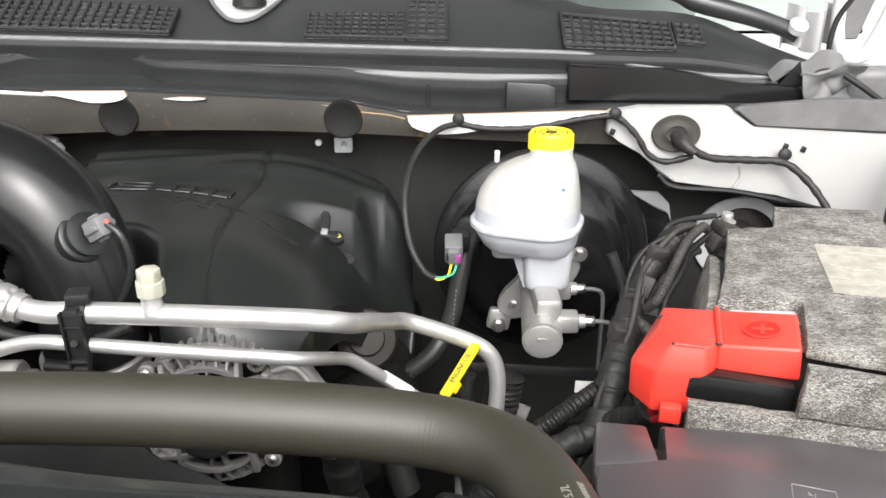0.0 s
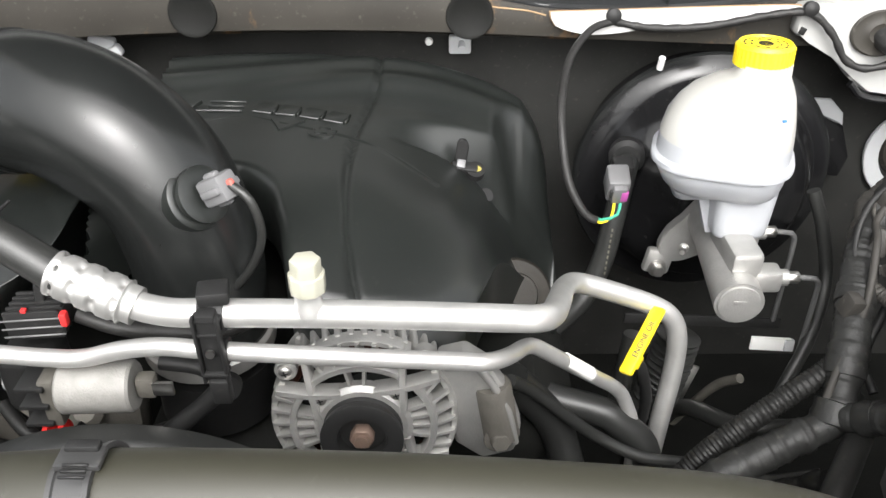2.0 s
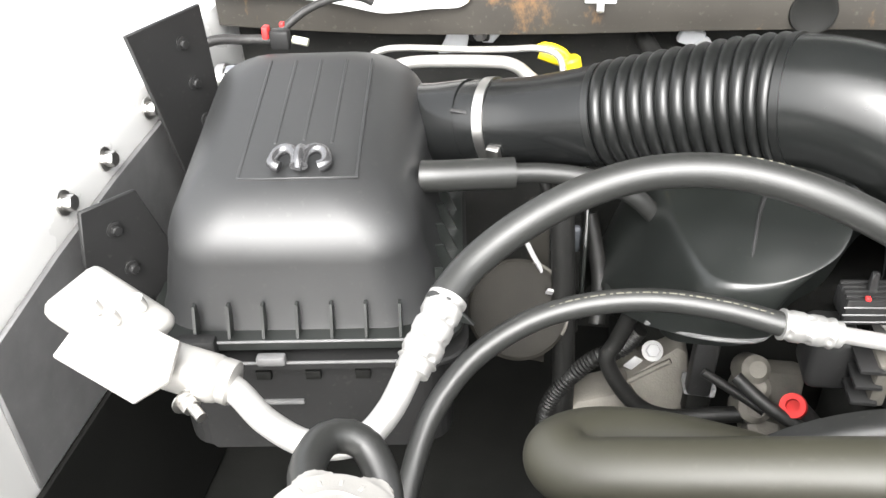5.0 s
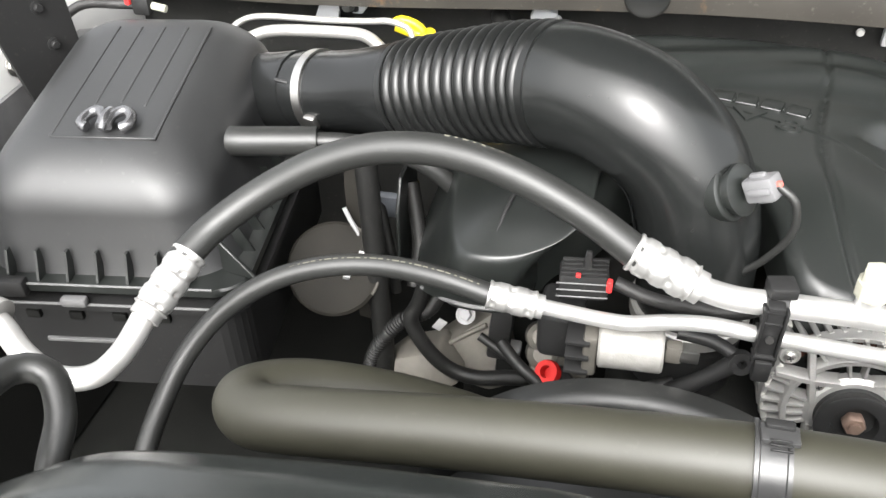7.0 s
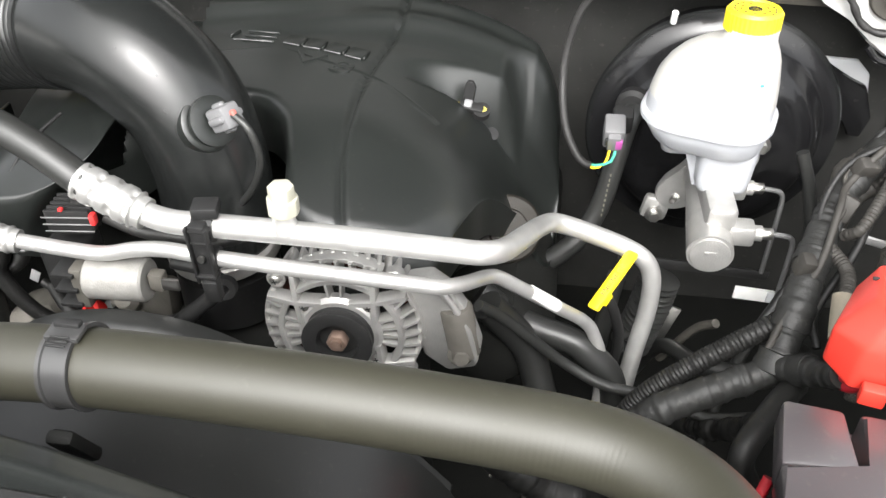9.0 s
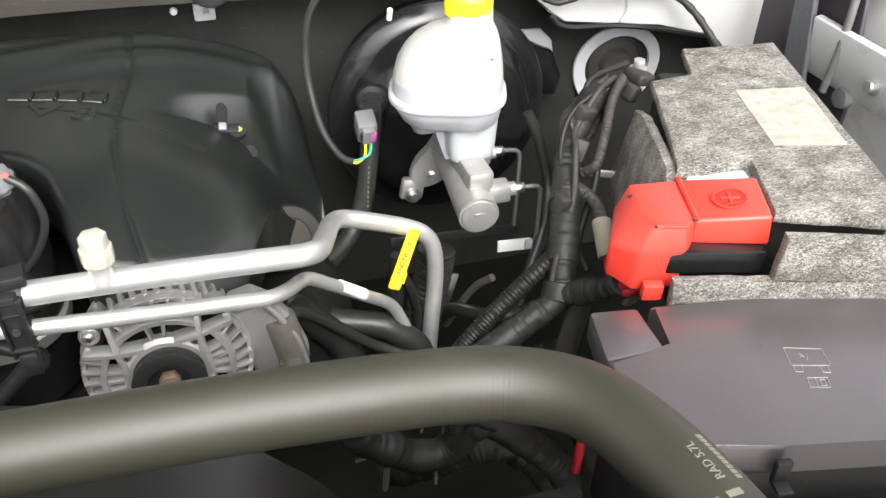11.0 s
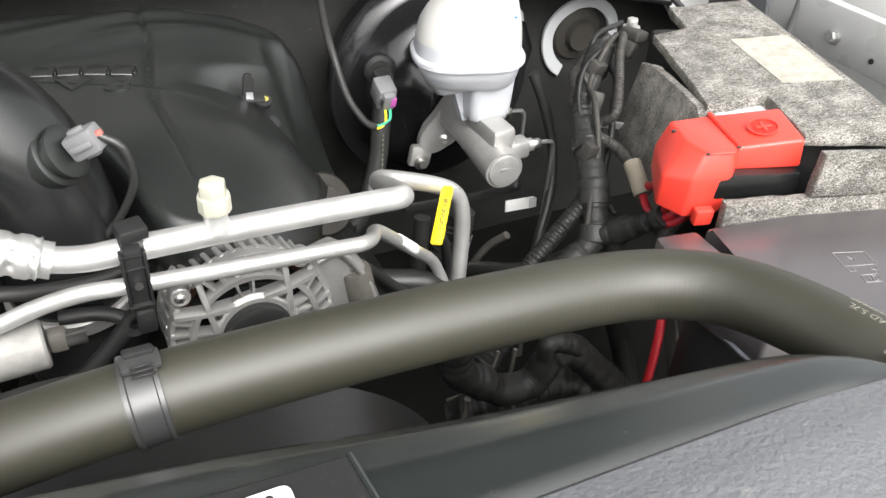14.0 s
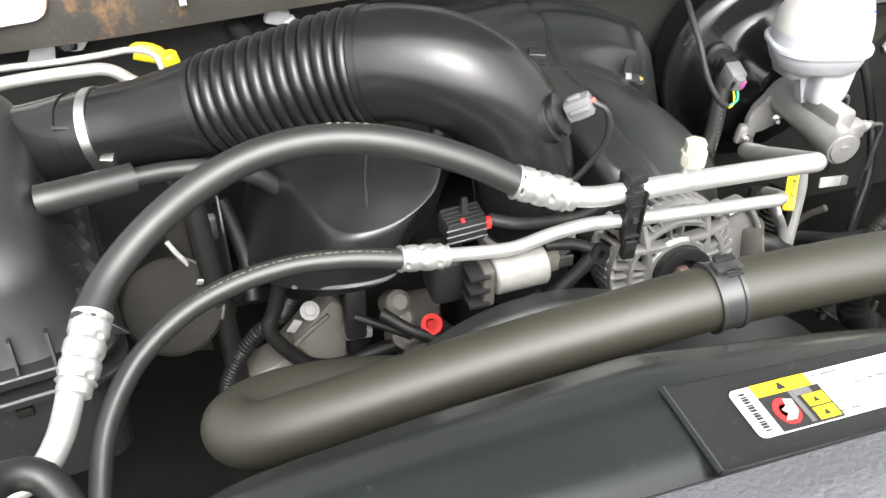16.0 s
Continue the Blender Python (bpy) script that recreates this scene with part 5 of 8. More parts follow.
part("rivet", lathe([(0, 0), (0.003, 0), (0.003, 0.002), (0, 0.002)], along((-0.307, 0.6225, 1.187), (0, -1, 0.1)), 14), STEEL, pc)

# ---- radiator hose ----
RAD = [(-0.480, 0.598, 1.060), (-0.540, 0.590, 1.086), (-0.600, 0.573, 1.114), (-0.650, 0.548, 1.138), (-0.674, 0.520, 1.153), (-0.660, 0.500, 1.160), (-0.620, 0.492, 1.172), (-0.516, 0.487, 1.192), (-0.42, 0.480, 1.210),
       (-0.324, 0.474, 1.224), (-0.20, 0.470, 1.226), (-0.10, 0.467, 1.222), (-0.030, 0.464, 1.217), (0.012, 0.452, 1.217), (0.042, 0.425, 1.222), (0.058, 0.380, 1.230), (0.066, 0.325, 1.238), (0.069, 0.280, 1.242)]
rh = thing("radiator_hose", (-0.28, 0.46, 1.20), "thick olive-black upper radiator hose across the bay", "radiator hose")
_, _, rad_len = path_at(RAD, 0.1)
part("hose", sweep(RAD, 0.0238, 48, 0.0010, wave=lambda s_: 0.00006 * math.sin(s_ * 1500) * max(0.0, 1 - abs(s_ - rad_len + 0.22) / 0.16) * (0.6 + 0.8 * noise.noise((s_ * 50, 0, 9))) + 0.0002 * noise.noise((s_ * 35, 4, 4))), RADHOSE, rh, smooth=60)


def hose_frame(s_, lean):
    """On the hose skin at length s_, turned by lean degrees from the top: x runs back along the hose."""
    c_, t_, _ = path_at(RAD, s_)
    x_ = -t_
    n_ = (Vector((math.sin(radians(lean)), 0, math.cos(radians(lean)))))
    n_ = (n_ - x_ * n_.dot(x_)).normalized()
    y_ = n_.cross(x_)
    return Matrix(((x_.x, y_.x, n_.x, c_.x + n_.x * 0.0238), (x_.y, y_.y, n_.y, c_.y + n_.y * 0.0238), (x_.z, y_.z, n_.z, c_.z + n_.z * 0.0238), (0, 0, 0, 1)))


part("print", lettering("RAD 5.7L", 0.0070, hose_frame(rad_len - 0.060, 0), 0.0004), CREAM_INK, rh, "pale printed words")
for k in range(10):
    part("printed_bar", box((0.0024, 0.0038, 0.0007), hose_frame(rad_len - 0.046 - 0.0034 * k, 24), 0), CREAM_INK, rh)
for k, lean_ in enumerate((-38, -24, -4, 6)):
    part("printed_bar", box((0.0040, 0.0030 if k % 2 else 0.0052, 0.0007), hose_frame(rad_len - 0.0370, lean_), 0), CREAM_INK, rh)
hcl = thing("spring_clamp", (0.068, 0.31, 1.215), "grey steel spring clamp with ears on the radiator hose end", "hose clamp")
rp, rt, rl = path_at(RAD, 0.1)
hoop(RAD, rl - 0.022, 0.0236, 0.010, 0.002, ZINC, hcl, "band")
hoop(RAD, rl - 0.018, 0.0240, 0.004, 0.0030, ZINC, hcl, "bead")
part("ear", prism(rounded(0.0052, 0.0080, 0.004, 4), 0.0024, pose(0.0755, 0.300, 1.2660, 62, 24, 28), 0.0008), ZINC, hcl, "bright thumb tab")
part("ear", box((0.013, 0.009, 0.005), pose(0.062, 0.304, 1.2640, 10, -8, 12), 0.002), ZINC, hcl)
part("screw", sweep([(0.052, 0.307, 1.2630), (0.066, 0.303, 1.2655), (0.073, 0.301, 1.2640)], 0.0030, 12), ZINC, hcl)
part("jaw", box((0.004, 0.011, 0.007), pose(0.049, 0.308, 1.2600, 0, -20, 12), 0.0015), ZINC, hcl)

lp = thing("hose_bracket", (0.085, 0.43, 1.12), "pale bent steel strip under the radiator hose", "bracket")
part("strip", sheet(lambda u, v: tuple(Vector((0.110, 0.466, 1.116)).lerp(Vector((0.096, 0.430, 1.130)), min(1.0, u * 2.2)) + max(0.0, u * 2.2 - 1.0) * Vector((-0.022, -0.024, 0.030)) + Vector((0.0, 0.010 * (v - 0.5), -0.004 * (v - 0.5)))), 12, 4, 0.0016), SLATE, lp)

hc = thing("hose_clip", (-0.322, 0.462, 1.19), "black plastic clip strapped round the radiator hose", "clip")
hcx = Vector((1, 0.04, 0))
part("band", lathe([(0.0240, -0.0100), (0.0268, -0.0100), (0.0268, -0.0075), (0.0256, -0.0068), (0.0256, 0.0068), (0.0268, 0.0075), (0.0268, 0.0100), (0.0240, 0.0100), (0.0240, -0.0100)], along((-0.322, 0.474, 1.2242), Vector((1, -0.05, 0.10))), 48), STRAP, hc)
part("lock", box((0.021, 0.013, 0.004), pose(-0.322, 0.474, 1.2518), 0.0012), STRAP, hc)
part("lock", box((0.016, 0.006, 0.004), pose(-0.322, 0.479, 1.2545), 0.0012), MATT, hc)
for k in range(3):
    part("tooth", box((0.012, 0.0014, 0.0016), pose(-0.322, 0.468 - 0.003 * k, 1.2540 - 0.0006 * k), 0.0004, 1), MATT, hc)
part("stem", box((0.018, 0.010, 0.044), pose(-0.322, 0.446, 1.184, 25), 0.004), DEEP, hc)
part("foot", box((0.034, 0.022, 0.008), pose(-0.320, 0.432, 1.168, 20), 0.003), DEEP, hc)


# large round black moulding in front of the engine, behind the radiator hose
fr = thing("fan_ring", (-0.388, 0.62, 0.72), "large round satin black fan moulding behind the radiator hose", "fan ring")
fm_ = along((-0.388, 0.600, 0.917), (0, -1, 0.04))
part("dish", lathe([(0, 0.004), (0.060, 0.006), (0.120, 0.006), (0.165, 0.004), (0.188, 0.000), (0.196, -0.005), (0.198, -0.012), (0.198, -0.026), (0.190, -0.030), (0, -0.030)], fm_, 96), SATIN, fr, smooth=50)
part("rib", lathe([(0.150, 0.004), (0.154, 0.009), (0.158, 0.009), (0.162, 0.003), (0.150, 0.004)], fm_, 72), SATIN, fr)
part("hub", lathe([(0, 0.005), (0.055, 0.005), (0.050, 0.022), (0.020, 0.026), (0, 0.026)], fm_, 36), GRIMY, fr, "grimy metal hub")
# ---- air filter box ----
fb = thing("air_filter_box", (-0.915, 0.80, 0.98), "black plastic air filter box with a rounded ribbed lid", "filter box")


def lid_top(y):
    return 1.218 + 0.155 * (y - 0.74)


def lid_mesh():
    rings = []
    prof = [(0.0, 0.0), (0.004, 0.10), (0.008, 0.30), (0.013, 0.50)] + [
        (0.013 + 0.050 * (1 - math.cos(a)), 0.50 + 0.50 * math.sin(a)) for a in np.linspace(0.12, 1.5708, 12)]
    for inset, f in prof:
        e = inset / 0.063
        hx, hy, r = 0.130 - 0.072 * e, 0.174 - 0.082 * e, max(0.02, 0.052 - 0.012 * e)
        ring = []
        for x, y in rounded(hx, hy, r, 8, -0.905 - 0.010 * e, 0.846 - 0.014 * e):
            ring.append((x, y, 1.105 + (lid_top(y) - 1.105) * f))
        rings.append(ring)
    for k in (0.85, 0.6, 0.3, 0.05):
        ring = []
        for x, y in rounded(0.058 * k, 0.092 * k, 0.038 * k, 8, -0.915, 0.832):
            ring.append((x, y, lid_top(y)))
        rings.append(ring)
    return loft(rings, True, (True, True))


part("lid", lid_mesh(), AIRBOX, fb, "smooth rounded black lid", 60)
part("lid_flange", prism(rounded(0.142, 0.188, 0.03, 6, -0.900, 0.844), 0.009, pose(0, 0, 1.096), 0.002), PLASTIC, fb)
part("base", prism(rounded(0.130, 0.176, 0.03, 6, -0.900, 0.844), 0.120, pose(0, 0, 0.960), 0.004), MATT, fb, "dark lower half")
part("strip", box((0.075, 0.004, 0.005), pose(-0.945, 0.667, 1.022), 0.001), ENDCAP, fb, "narrow pale edge")
for k in range(4):
    part("notch", box((0.014, 0.006, 0.010), pose(-0.985 + 0.045 * k, 0.666, 1.058), 0.001), DEEP, fb)
part("base_rim", prism(rounded(0.146, 0.192, 0.03, 6, -0.900, 0.844), 0.008, pose(0, 0, 1.076), 0.002), MATT, fb)
for k in range(7):
    x = -0.993 + 0.0298 * k
    part("rib", prism([(0.006, 0), (-0.012, 0.0), (0.000, 0.028), (0.006, 0.028)], 0.0026, Matrix(((0, 0, 1, x), (1, 0, 0, 0.671), (0, 1, 0, 1.105), (0, 0, 0, 1)))), PLASTIC, fb)
for k in range(8):
    y = 0.72 + 0.036 * k
    part("rib", prism([(-0.006, 0), (0.014, 0.0), (0.002, 0.030), (-0.006, 0.030)], 0.0026, Matrix(((1, 0, 0, -0.7775), (0, 0, -1, y), (0, 1, 0, 1.105), (0, 0, 0, 1)))), PLASTIC, fb)
part("gusset", prism([(0, 0), (0.040, 0.0), (0.004, 0.034), (0, 0.034)], 0.004, pose(-0.785, 0.690, 1.105, 90, 0, -20), 0.0006), PLASTIC, fb)
part("latch", box((0.026, 0.010, 0.010), pose(-0.926, 0.650, 1.090), 0.003), ENDCAP, fb, "pale worn latch")
part("latch", box((0.036, 0.014, 0.020), pose(-0.990, 0.655, 1.102), 0.004), MATT, fb)
# raised plate with grooves on the lid
for x0, y0, x1, y1 in ((-0.962, 0.742, -0.858, 0.742), (-0.962, 0.742, -0.962, 0.93), (-0.858, 0.742, -0.858, 0.93), (-0.936, 0.790, -0.936, 0.93), (-0.910, 0.795, -0.910, 0.93), (-0.884, 0.790, -0.884, 0.93)):
    a, b = Vector((x0 + 0.009, y0, lid_top(y0) + 0.0004)), Vector((x1 + 0.011, y1, lid_top(y1) + 0.0004))
    part("line", box((0.0030, 0.0022, (b - a).length), along((a + b) / 2 - Vector((0, 0, 0.0006)), b - a), 0.0006, 1), AIRBOX, fb)
# plain chromed emblem
em = part("emblem", merge(*[sweep([(-0.899 + s_ * q[0], 0.757 + q[1], lid_top(0.76) + q[2]) for q in ((0.003, -0.010, 0.006), (0.004, 0.004, 0.010), (0.013, 0.013, 0.011), (0.022, 0.008, 0.009), (0.024, -0.006, 0.007), (0.017, -0.010, 0.005))], 0.0052, 12) for s_ in (-1, 1)],
                           sweep([(-0.899, 0.768, lid_top(0.76) + 0.009, 0.007), (-0.899, 0.755, lid_top(0.76) + 0.011, 0.006), (-0.899, 0.742, lid_top(0.75) + 0.007, 0.003)], 0.005, 12)), EMBLEM, fb, "plain smoky chromed emblem")
for z_, h_, r_ in ((1.1052, 0.1415, 0.0013), (1.0842, 0.1455, 0.0015)):
    part("pale_edge", sweep([(-0.900 - h_ + 0.03, 0.844 - h_ - 0.0465, z_), (-0.900, 0.844 - h_ - 0.0465, z_), (-0.900 + h_ - 0.03, 0.844 - h_ - 0.0465, z_)], r_, 8), ENDCAP, fb, "narrow pale edge")
# the box stands a little askew to the firewall
askew = Matrix.Translation((-0.900, 0.662, 0)) @ Matrix.Rotation(radians(8.0), 4, "Z") @ Matrix.Translation((0.900, -0.656, 0))
for ob in fb.children:
    ob.data.transform(Matrix.Translation(-BASE[fb.name]) @ askew @ Matrix.Translation(BASE[fb.name]))
part("neck", sweep([(-0.905, 0.962, 1.158, 0.0480), (-0.870, 0.955, 1.163, 0.0470), (-0.825, 0.944, 1.171, 0.0460), (-0.780, 0.930, 1.1845, 0.0455)], 0.046, 48), GLOSS, fb)
part("neck_rib", box((0.004, 0.012, 0.080), pose(-0.836, 0.905, 1.172, 0, -14, -20), 0.002), GLOSS, fb)
part("slot", box((0.018, 0.004, 0.005), pose(-0.791, 0.898, 1.212, 30, 0, -16), 0.0008), INK, fb)
vt = thing("vent_hose", (-0.74, 0.83, 1.17), "black vent tube with a rubber hose on the filter box", "hose")
part("stub", sweep([(-0.815, 0.812, 1.187), (-0.800, 0.814, 1.187), (-0.730, 0.832, 1.184)], 0.0150, 28), HOSE, vt)
part("hose", sweep([(-0.735, 0.831, 1.184), (-0.700, 0.838, 1.182), (-0.660, 0.842, 1.176), (-0.62, 0.845, 1.160), (-0.59, 0.85, 1.13)], 0.0095, 20), HOSE, vt)

# ---- passenger corner: air conditioning block, radiator cap, overflow hose ----
ab = thing("ac_block", (-0.955, 0.54, 1.12), "cast aluminium air conditioning joint block with a bolt", "pipe joint")
part("block", box((0.055, 0.034, 0.030), pose(-0.945, 0.560, 1.160, 0, 8, -8), 0.010, 3), ALU_DULL, ab)
part("collar", lathe([(0, 0), (0.016, 0), (0.017, 0.003), (0.017, 0.012), (0.013, 0.014), (0, 0.014)], along((-0.926, 0.560, 1.156), (1, -0.12, -0.25)), 28), ALU_DULL, ab)
part("plate", prism([(-0.04, -0.03), (0.035, -0.03), (0.045, -0.005), (0.030, 0.025), (-0.05, 0.022)], 0.004, pose(-0.985, 0.548, 1.187, 12, 10, -20), 0.001), ALU_DULL, ab)
part("cover", box((0.085, 0.055, 0.020), pose(-1.008, 0.575, 1.196, 8, 14, -22), 0.009, 3), ALU_DULL, ab)
for q in ((-0.982, 0.578, 1.204), (-0.994, 0.560, 1.205), (-1.010, 0.566, 1.208)):
    part("stud", sweep([q, (q[0], q[1] - 0.004, q[2] + 0.012)], 0.0045, 12), ALU, ab)
part("bolt", merge(bolt((-0.945, 0.541, 1.150), (0.75, -0.6, -0.15), 0.0075, 0.008), sweep([(-0.942, 0.539, 1.150), (-0.928, 0.528, 1.147)], 0.0042, 12)), STEEL, ab)

rc = thing("filler_cap", (-0.775, 0.352, 1.25), "stamped steel radiator cap with a blue marker stroke", "filler cap")
rcm = pose(-0.774, 0.352, 1.268, -6, 4, 0) @ Matrix.Scale(0.91, 4)
pts_ = []
for k in range(96):
    a = 2 * math.pi * k / 96
    r = 0.0335 + 0.0050 * (1 if math.cos(6 * a) > 0.15 else 0) * min(1, max(0, (math.cos(6 * a) - 0.15) * 4)) + 0.0012
    pts_.append((r * math.cos(a), r * math.sin(a)))
part("skirt", prism(pts_, 0.014, rcm, 0.0018, 2), ALU_DULL, rc)
part("crown", lathe([(0.0330, 0.0163), (0.0310, 0.0165), (0.0200, 0.0175), (0.0180, 0.0160), (0.0155, 0.0160), (0.0140, 0.0218), (0.0060, 0.0218), (0.0050, 0.0175), (0, 0.0175)], rcm, 48), ALU_DULL, rc)
part("rivet", lathe([(0, 0.0170), (0.0045, 0.0170), (0.0040, 0.0205), (0, 0.0215)], rcm, 20), TAN, rc, "brassy centre rivet")
for s_ in (1, -1):
    part("ear", box((0.012, 0.012, 0.008), rcm @ pose(0.037 * s_, 0.010 * s_, 0.006), 0.002), ALU_DULL, rc)
part("marker_stroke", merge(sweep([rcm @ Vector((-0.010, -0.0275, 0.0170)), rcm @ Vector((-0.004, -0.0255, 0.0173)), rcm @ Vector((-0.003, -0.0225, 0.0176))], 0.0013, 6), sweep([rcm @ Vector((-0.013, -0.0225, 0.0174)), rcm @ Vector((-0.010, -0.0200, 0.0177))], 0.0012, 6)), BLUE, rc, "blue marker stroke")
for k in range(14):
    a = radians(20 + 24 * k)
    part("stamped_bar", box((0.0022, 0.0042, 0.0006), rcm @ Matrix.Translation((0.0262 * math.cos(a), 0.0262 * math.sin(a), 0.0169)) @ pose(0, 0, 0, 0, 0, math.degrees(a) + 90), 0.0004, 1), ALU_DULL, rc)
part("neck", lathe([(0, -0.07), (0.026, -0.07), (0.026, 0.002), (0, 0.002)], rcm, 32), MATT, rc)
oh = thing("overflow_hose", (-0.79, 0.42, 1.10), "looped black rubber overflow hose at the radiator cap", "hose")
part("hose", sweep([(-0.783, 0.372, 1.245), (-0.812, 0.425, 1.222), (-0.812, 0.462, 1.212), (-0.792, 0.470, 1.204), (-0.775, 0.450, 1.188), (-0.770, 0.418, 1.165), (-0.768, 0.395, 1.12), (-0.768, 0.385, 1.02)], 0.0105, 20), HOSE, oh)
part("hose", sweep([(-0.812, 0.372, 1.225), (-0.850, 0.390, 1.213), (-0.900, 0.380, 1.205), (-0.960, 0.37, 1.195), (-1.05, 0.37, 1.18)], 0.0105, 20), HOSE, oh)

# ---- passenger fender: brackets, bolts, chromed strut end ----
for nm, pts, m in (("fender_bracket", [(0, 0), (0.055, -0.005), (0.085, -0.10), (0.030, -0.13), (-0.01, -0.05)], pose(-1.085, 0.680, 1.215, 90, 0, 62)),
                   ("fender_bracket", [(-0.04, 0), (0.060, 0.0), (0.070, -0.24), (0.010, -0.24)], pose(-1.090, 0.890, 1.300, 90, 0, 68))):
    fbk = thing(nm, m.translation, "black steel bracket bolted to the inner fender", "bracket", "fender brackets")
    part("plate", prism(pts, 0.005, m, 0.001), MATT, fbk)
    for k in range(3):
        part("bolt", bolt(m @ Vector((0.025 + 0.006 * k, -0.03 - 0.045 * k, 0.005)), m.to_3x3() @ Vector((0, 0, 1)), 0.005, 0.005), MATT, fbk)
st = thing("hood_strut", (-1.10, 1.02, 1.15), "bright metal strut end beside the filter box", "strut")
part("cylinder", sweep([(-1.115, 1.02, 1.178), (-1.060, 1.02, 1.186)], 0.016, 28), CHROME, st)
part("ring", sweep([(-1.090, 1.02, 1.1815), (-1.080, 1.02, 1.183)], 0.0185, 28), STEEL, st)
# grey and near-black sheets added to put shade on the white fender wall
fl_ = thing("fender_shade_panel", (-1.118, 0.78, 1.00), "added grey panel standing for shade on the inner fender", "fender liner")
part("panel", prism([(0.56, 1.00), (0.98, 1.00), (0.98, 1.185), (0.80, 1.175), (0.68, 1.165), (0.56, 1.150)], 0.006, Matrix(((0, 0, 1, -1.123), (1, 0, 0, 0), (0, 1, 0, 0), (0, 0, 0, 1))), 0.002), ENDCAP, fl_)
part("lower_shade_panel", prism([(0.22, 0.715), (1.06, 0.715), (1.06, 1.00), (0.56, 1.00), (0.22, 1.02)], 0.006, Matrix(((0, 0, 1, -1.118), (1, 0, 0, 0), (0, 1, 0, 0), (0, 0, 0, 1))), 0.002), DEEP, fl_, "added near-black sheet darkening the low fender wall")
fbolt = thing("fender_bolt", (-1.125, 0.80, 1.195), "zinc bolt in the white inner fender", "bolt", "fender bolts")
part("head", bolt((-1.124, 0.80, 1.196), (1, 0, 0.1), 0.008, 0.010), STEEL, fbolt)
copy_thing(fbolt, pose(-1.125, 0.72, 1.195))
copy_thing(fbolt, pose(-1.125, 0.90, 1.20))

# wiring with a red plug at the back corner
bw = thing("corner_wiring", (-1.01, 1.0, 1.2), "taped wiring with a red plug at the back corner", "wiring")
part("lead", sweep([(-1.005, 1.01, 1.247), (-0.980, 1.03, 1.264), (-0.950, 1.05, 1.272), (-0.925, 1.06, 1.270), (-0.912, 1.066, 1.262)], 0.0046, 10), TAPE, bw)
part("lead", sweep([(-1.13, 0.98, 1.205), (-1.09, 1.00, 1.235), (-1.05, 1.02, 1.232), (-1.01, 1.03, 1.228)], 0.0060, 10), TAPE, bw)
part("plug", box((0.022, 0.014, 0.022), pose(-1.003, 1.00, 1.242), 0.003), MATT, bw)
part("lock", box((0.007, 0.012, 0.014), pose(-1.017, 0.996, 1.251), 0.002), LRED, bw, "red lock tab")
part("lock", box((0.005, 0.006, 0.005), pose(-0.996, 0.992, 1.262), 0.001), LRED, bw, "red lock tab")
part("terminal", sweep([(-0.987, 0.995, 1.244), (-0.970, 0.995, 1.241)], 0.0045, 12), CREAM, bw, "pale terminal")

# ---- behind the tube: metal pipes, transmission dipstick, bracket ----
hp = thing("heater_pipes", (-0.82, 1.07, 1.15), "two bare metal pipes behind the intake tube", "pipe")
part("pipe", sweep([(-0.905, 1.04, 1.185), (-0.870, 1.06, 1.193), (-0.780, 1.065, 1.195), (-0.748, 1.063, 1.192), (-0.725, 1.055, 1.178), (-0.700, 1.05, 1.168)], 0.0075, 18), ALU_DULL, hp)
part("pipe", sweep([(-0.930, 1.05, 1.190), (-0.900, 1.075, 1.203), (-0.800, 1.08, 1.203), (-0.755, 1.08, 1.205), (-0.725, 1.078, 1.208), (-0.702, 1.075, 1.203), (-0.694, 1.07, 1.192), (-0.690, 1.06, 1.17)], 0.0040, 14), ALU_DULL, hp)
td = thing("transmission_dipstick", (-0.70, 1.10, 1.12), "yellow plastic transmission dipstick handle", "dipstick")
part("handle", merge(sweep([(-0.724, 1.098, 1.197), (-0.716, 1.100, 1.201), (-0.700, 1.10, 1.197), (-0.690, 1.10, 1.189), (-0.694, 1.098, 1.184), (-0.708, 1.096, 1.189), (-0.722, 1.096, 1.194)], 0.0060, 12),
                     lathe([(0, 0), (0.0115, 0), (0.0125, 0.003), (0.0125, 0.014), (0.010, 0.017), (0, 0.017)], along((-0.682, 1.100, 1.172), (-0.25, 0, 1)), 24)), YELLOW, td, "looped yellow handle")
part("tube", sweep([(-0.682, 1.10, 1.172), (-0.675, 1.10, 1.12), (-0.66, 1.09, 1.00)], 0.008, 14), STEEL, td)
gb = thing("firewall_bracket", (-0.79, 1.15, 1.15), "pale grey foam-backed bracket with a stud on the firewall", "bracket")
yz = Matrix(((1, 0, 0, 0), (0, 0, -1, 1.150), (0, 1, 0, 0), (0, 0, 0, 1)))
part("plate", prism([(-0.852, 1.170), (-0.834, 1.205), (-0.830, 1.232), (-0.822, 1.240), (-0.795, 1.236), (-0.778, 1.224), (-0.772, 1.198), (-0.782, 1.186), (-0.795, 1.186), (-0.800, 1.198), (-0.812, 1.198), (-0.816, 1.172)], 0.006, yz, 0.001), GASKET, gb)
part("clip", box((0.026, 0.010, 0.022), pose(-0.799, 1.144, 1.200), 0.003), MATT, gb)
part("stud", bolt((-0.797, 1.138, 1.200), (0, -1, 0), 0.006, 0.010), STEEL, gb)
cl = thing("foil_clip", (-0.54, 1.15, 1.17), "crumpled clear plastic clip on the firewall", "clip")
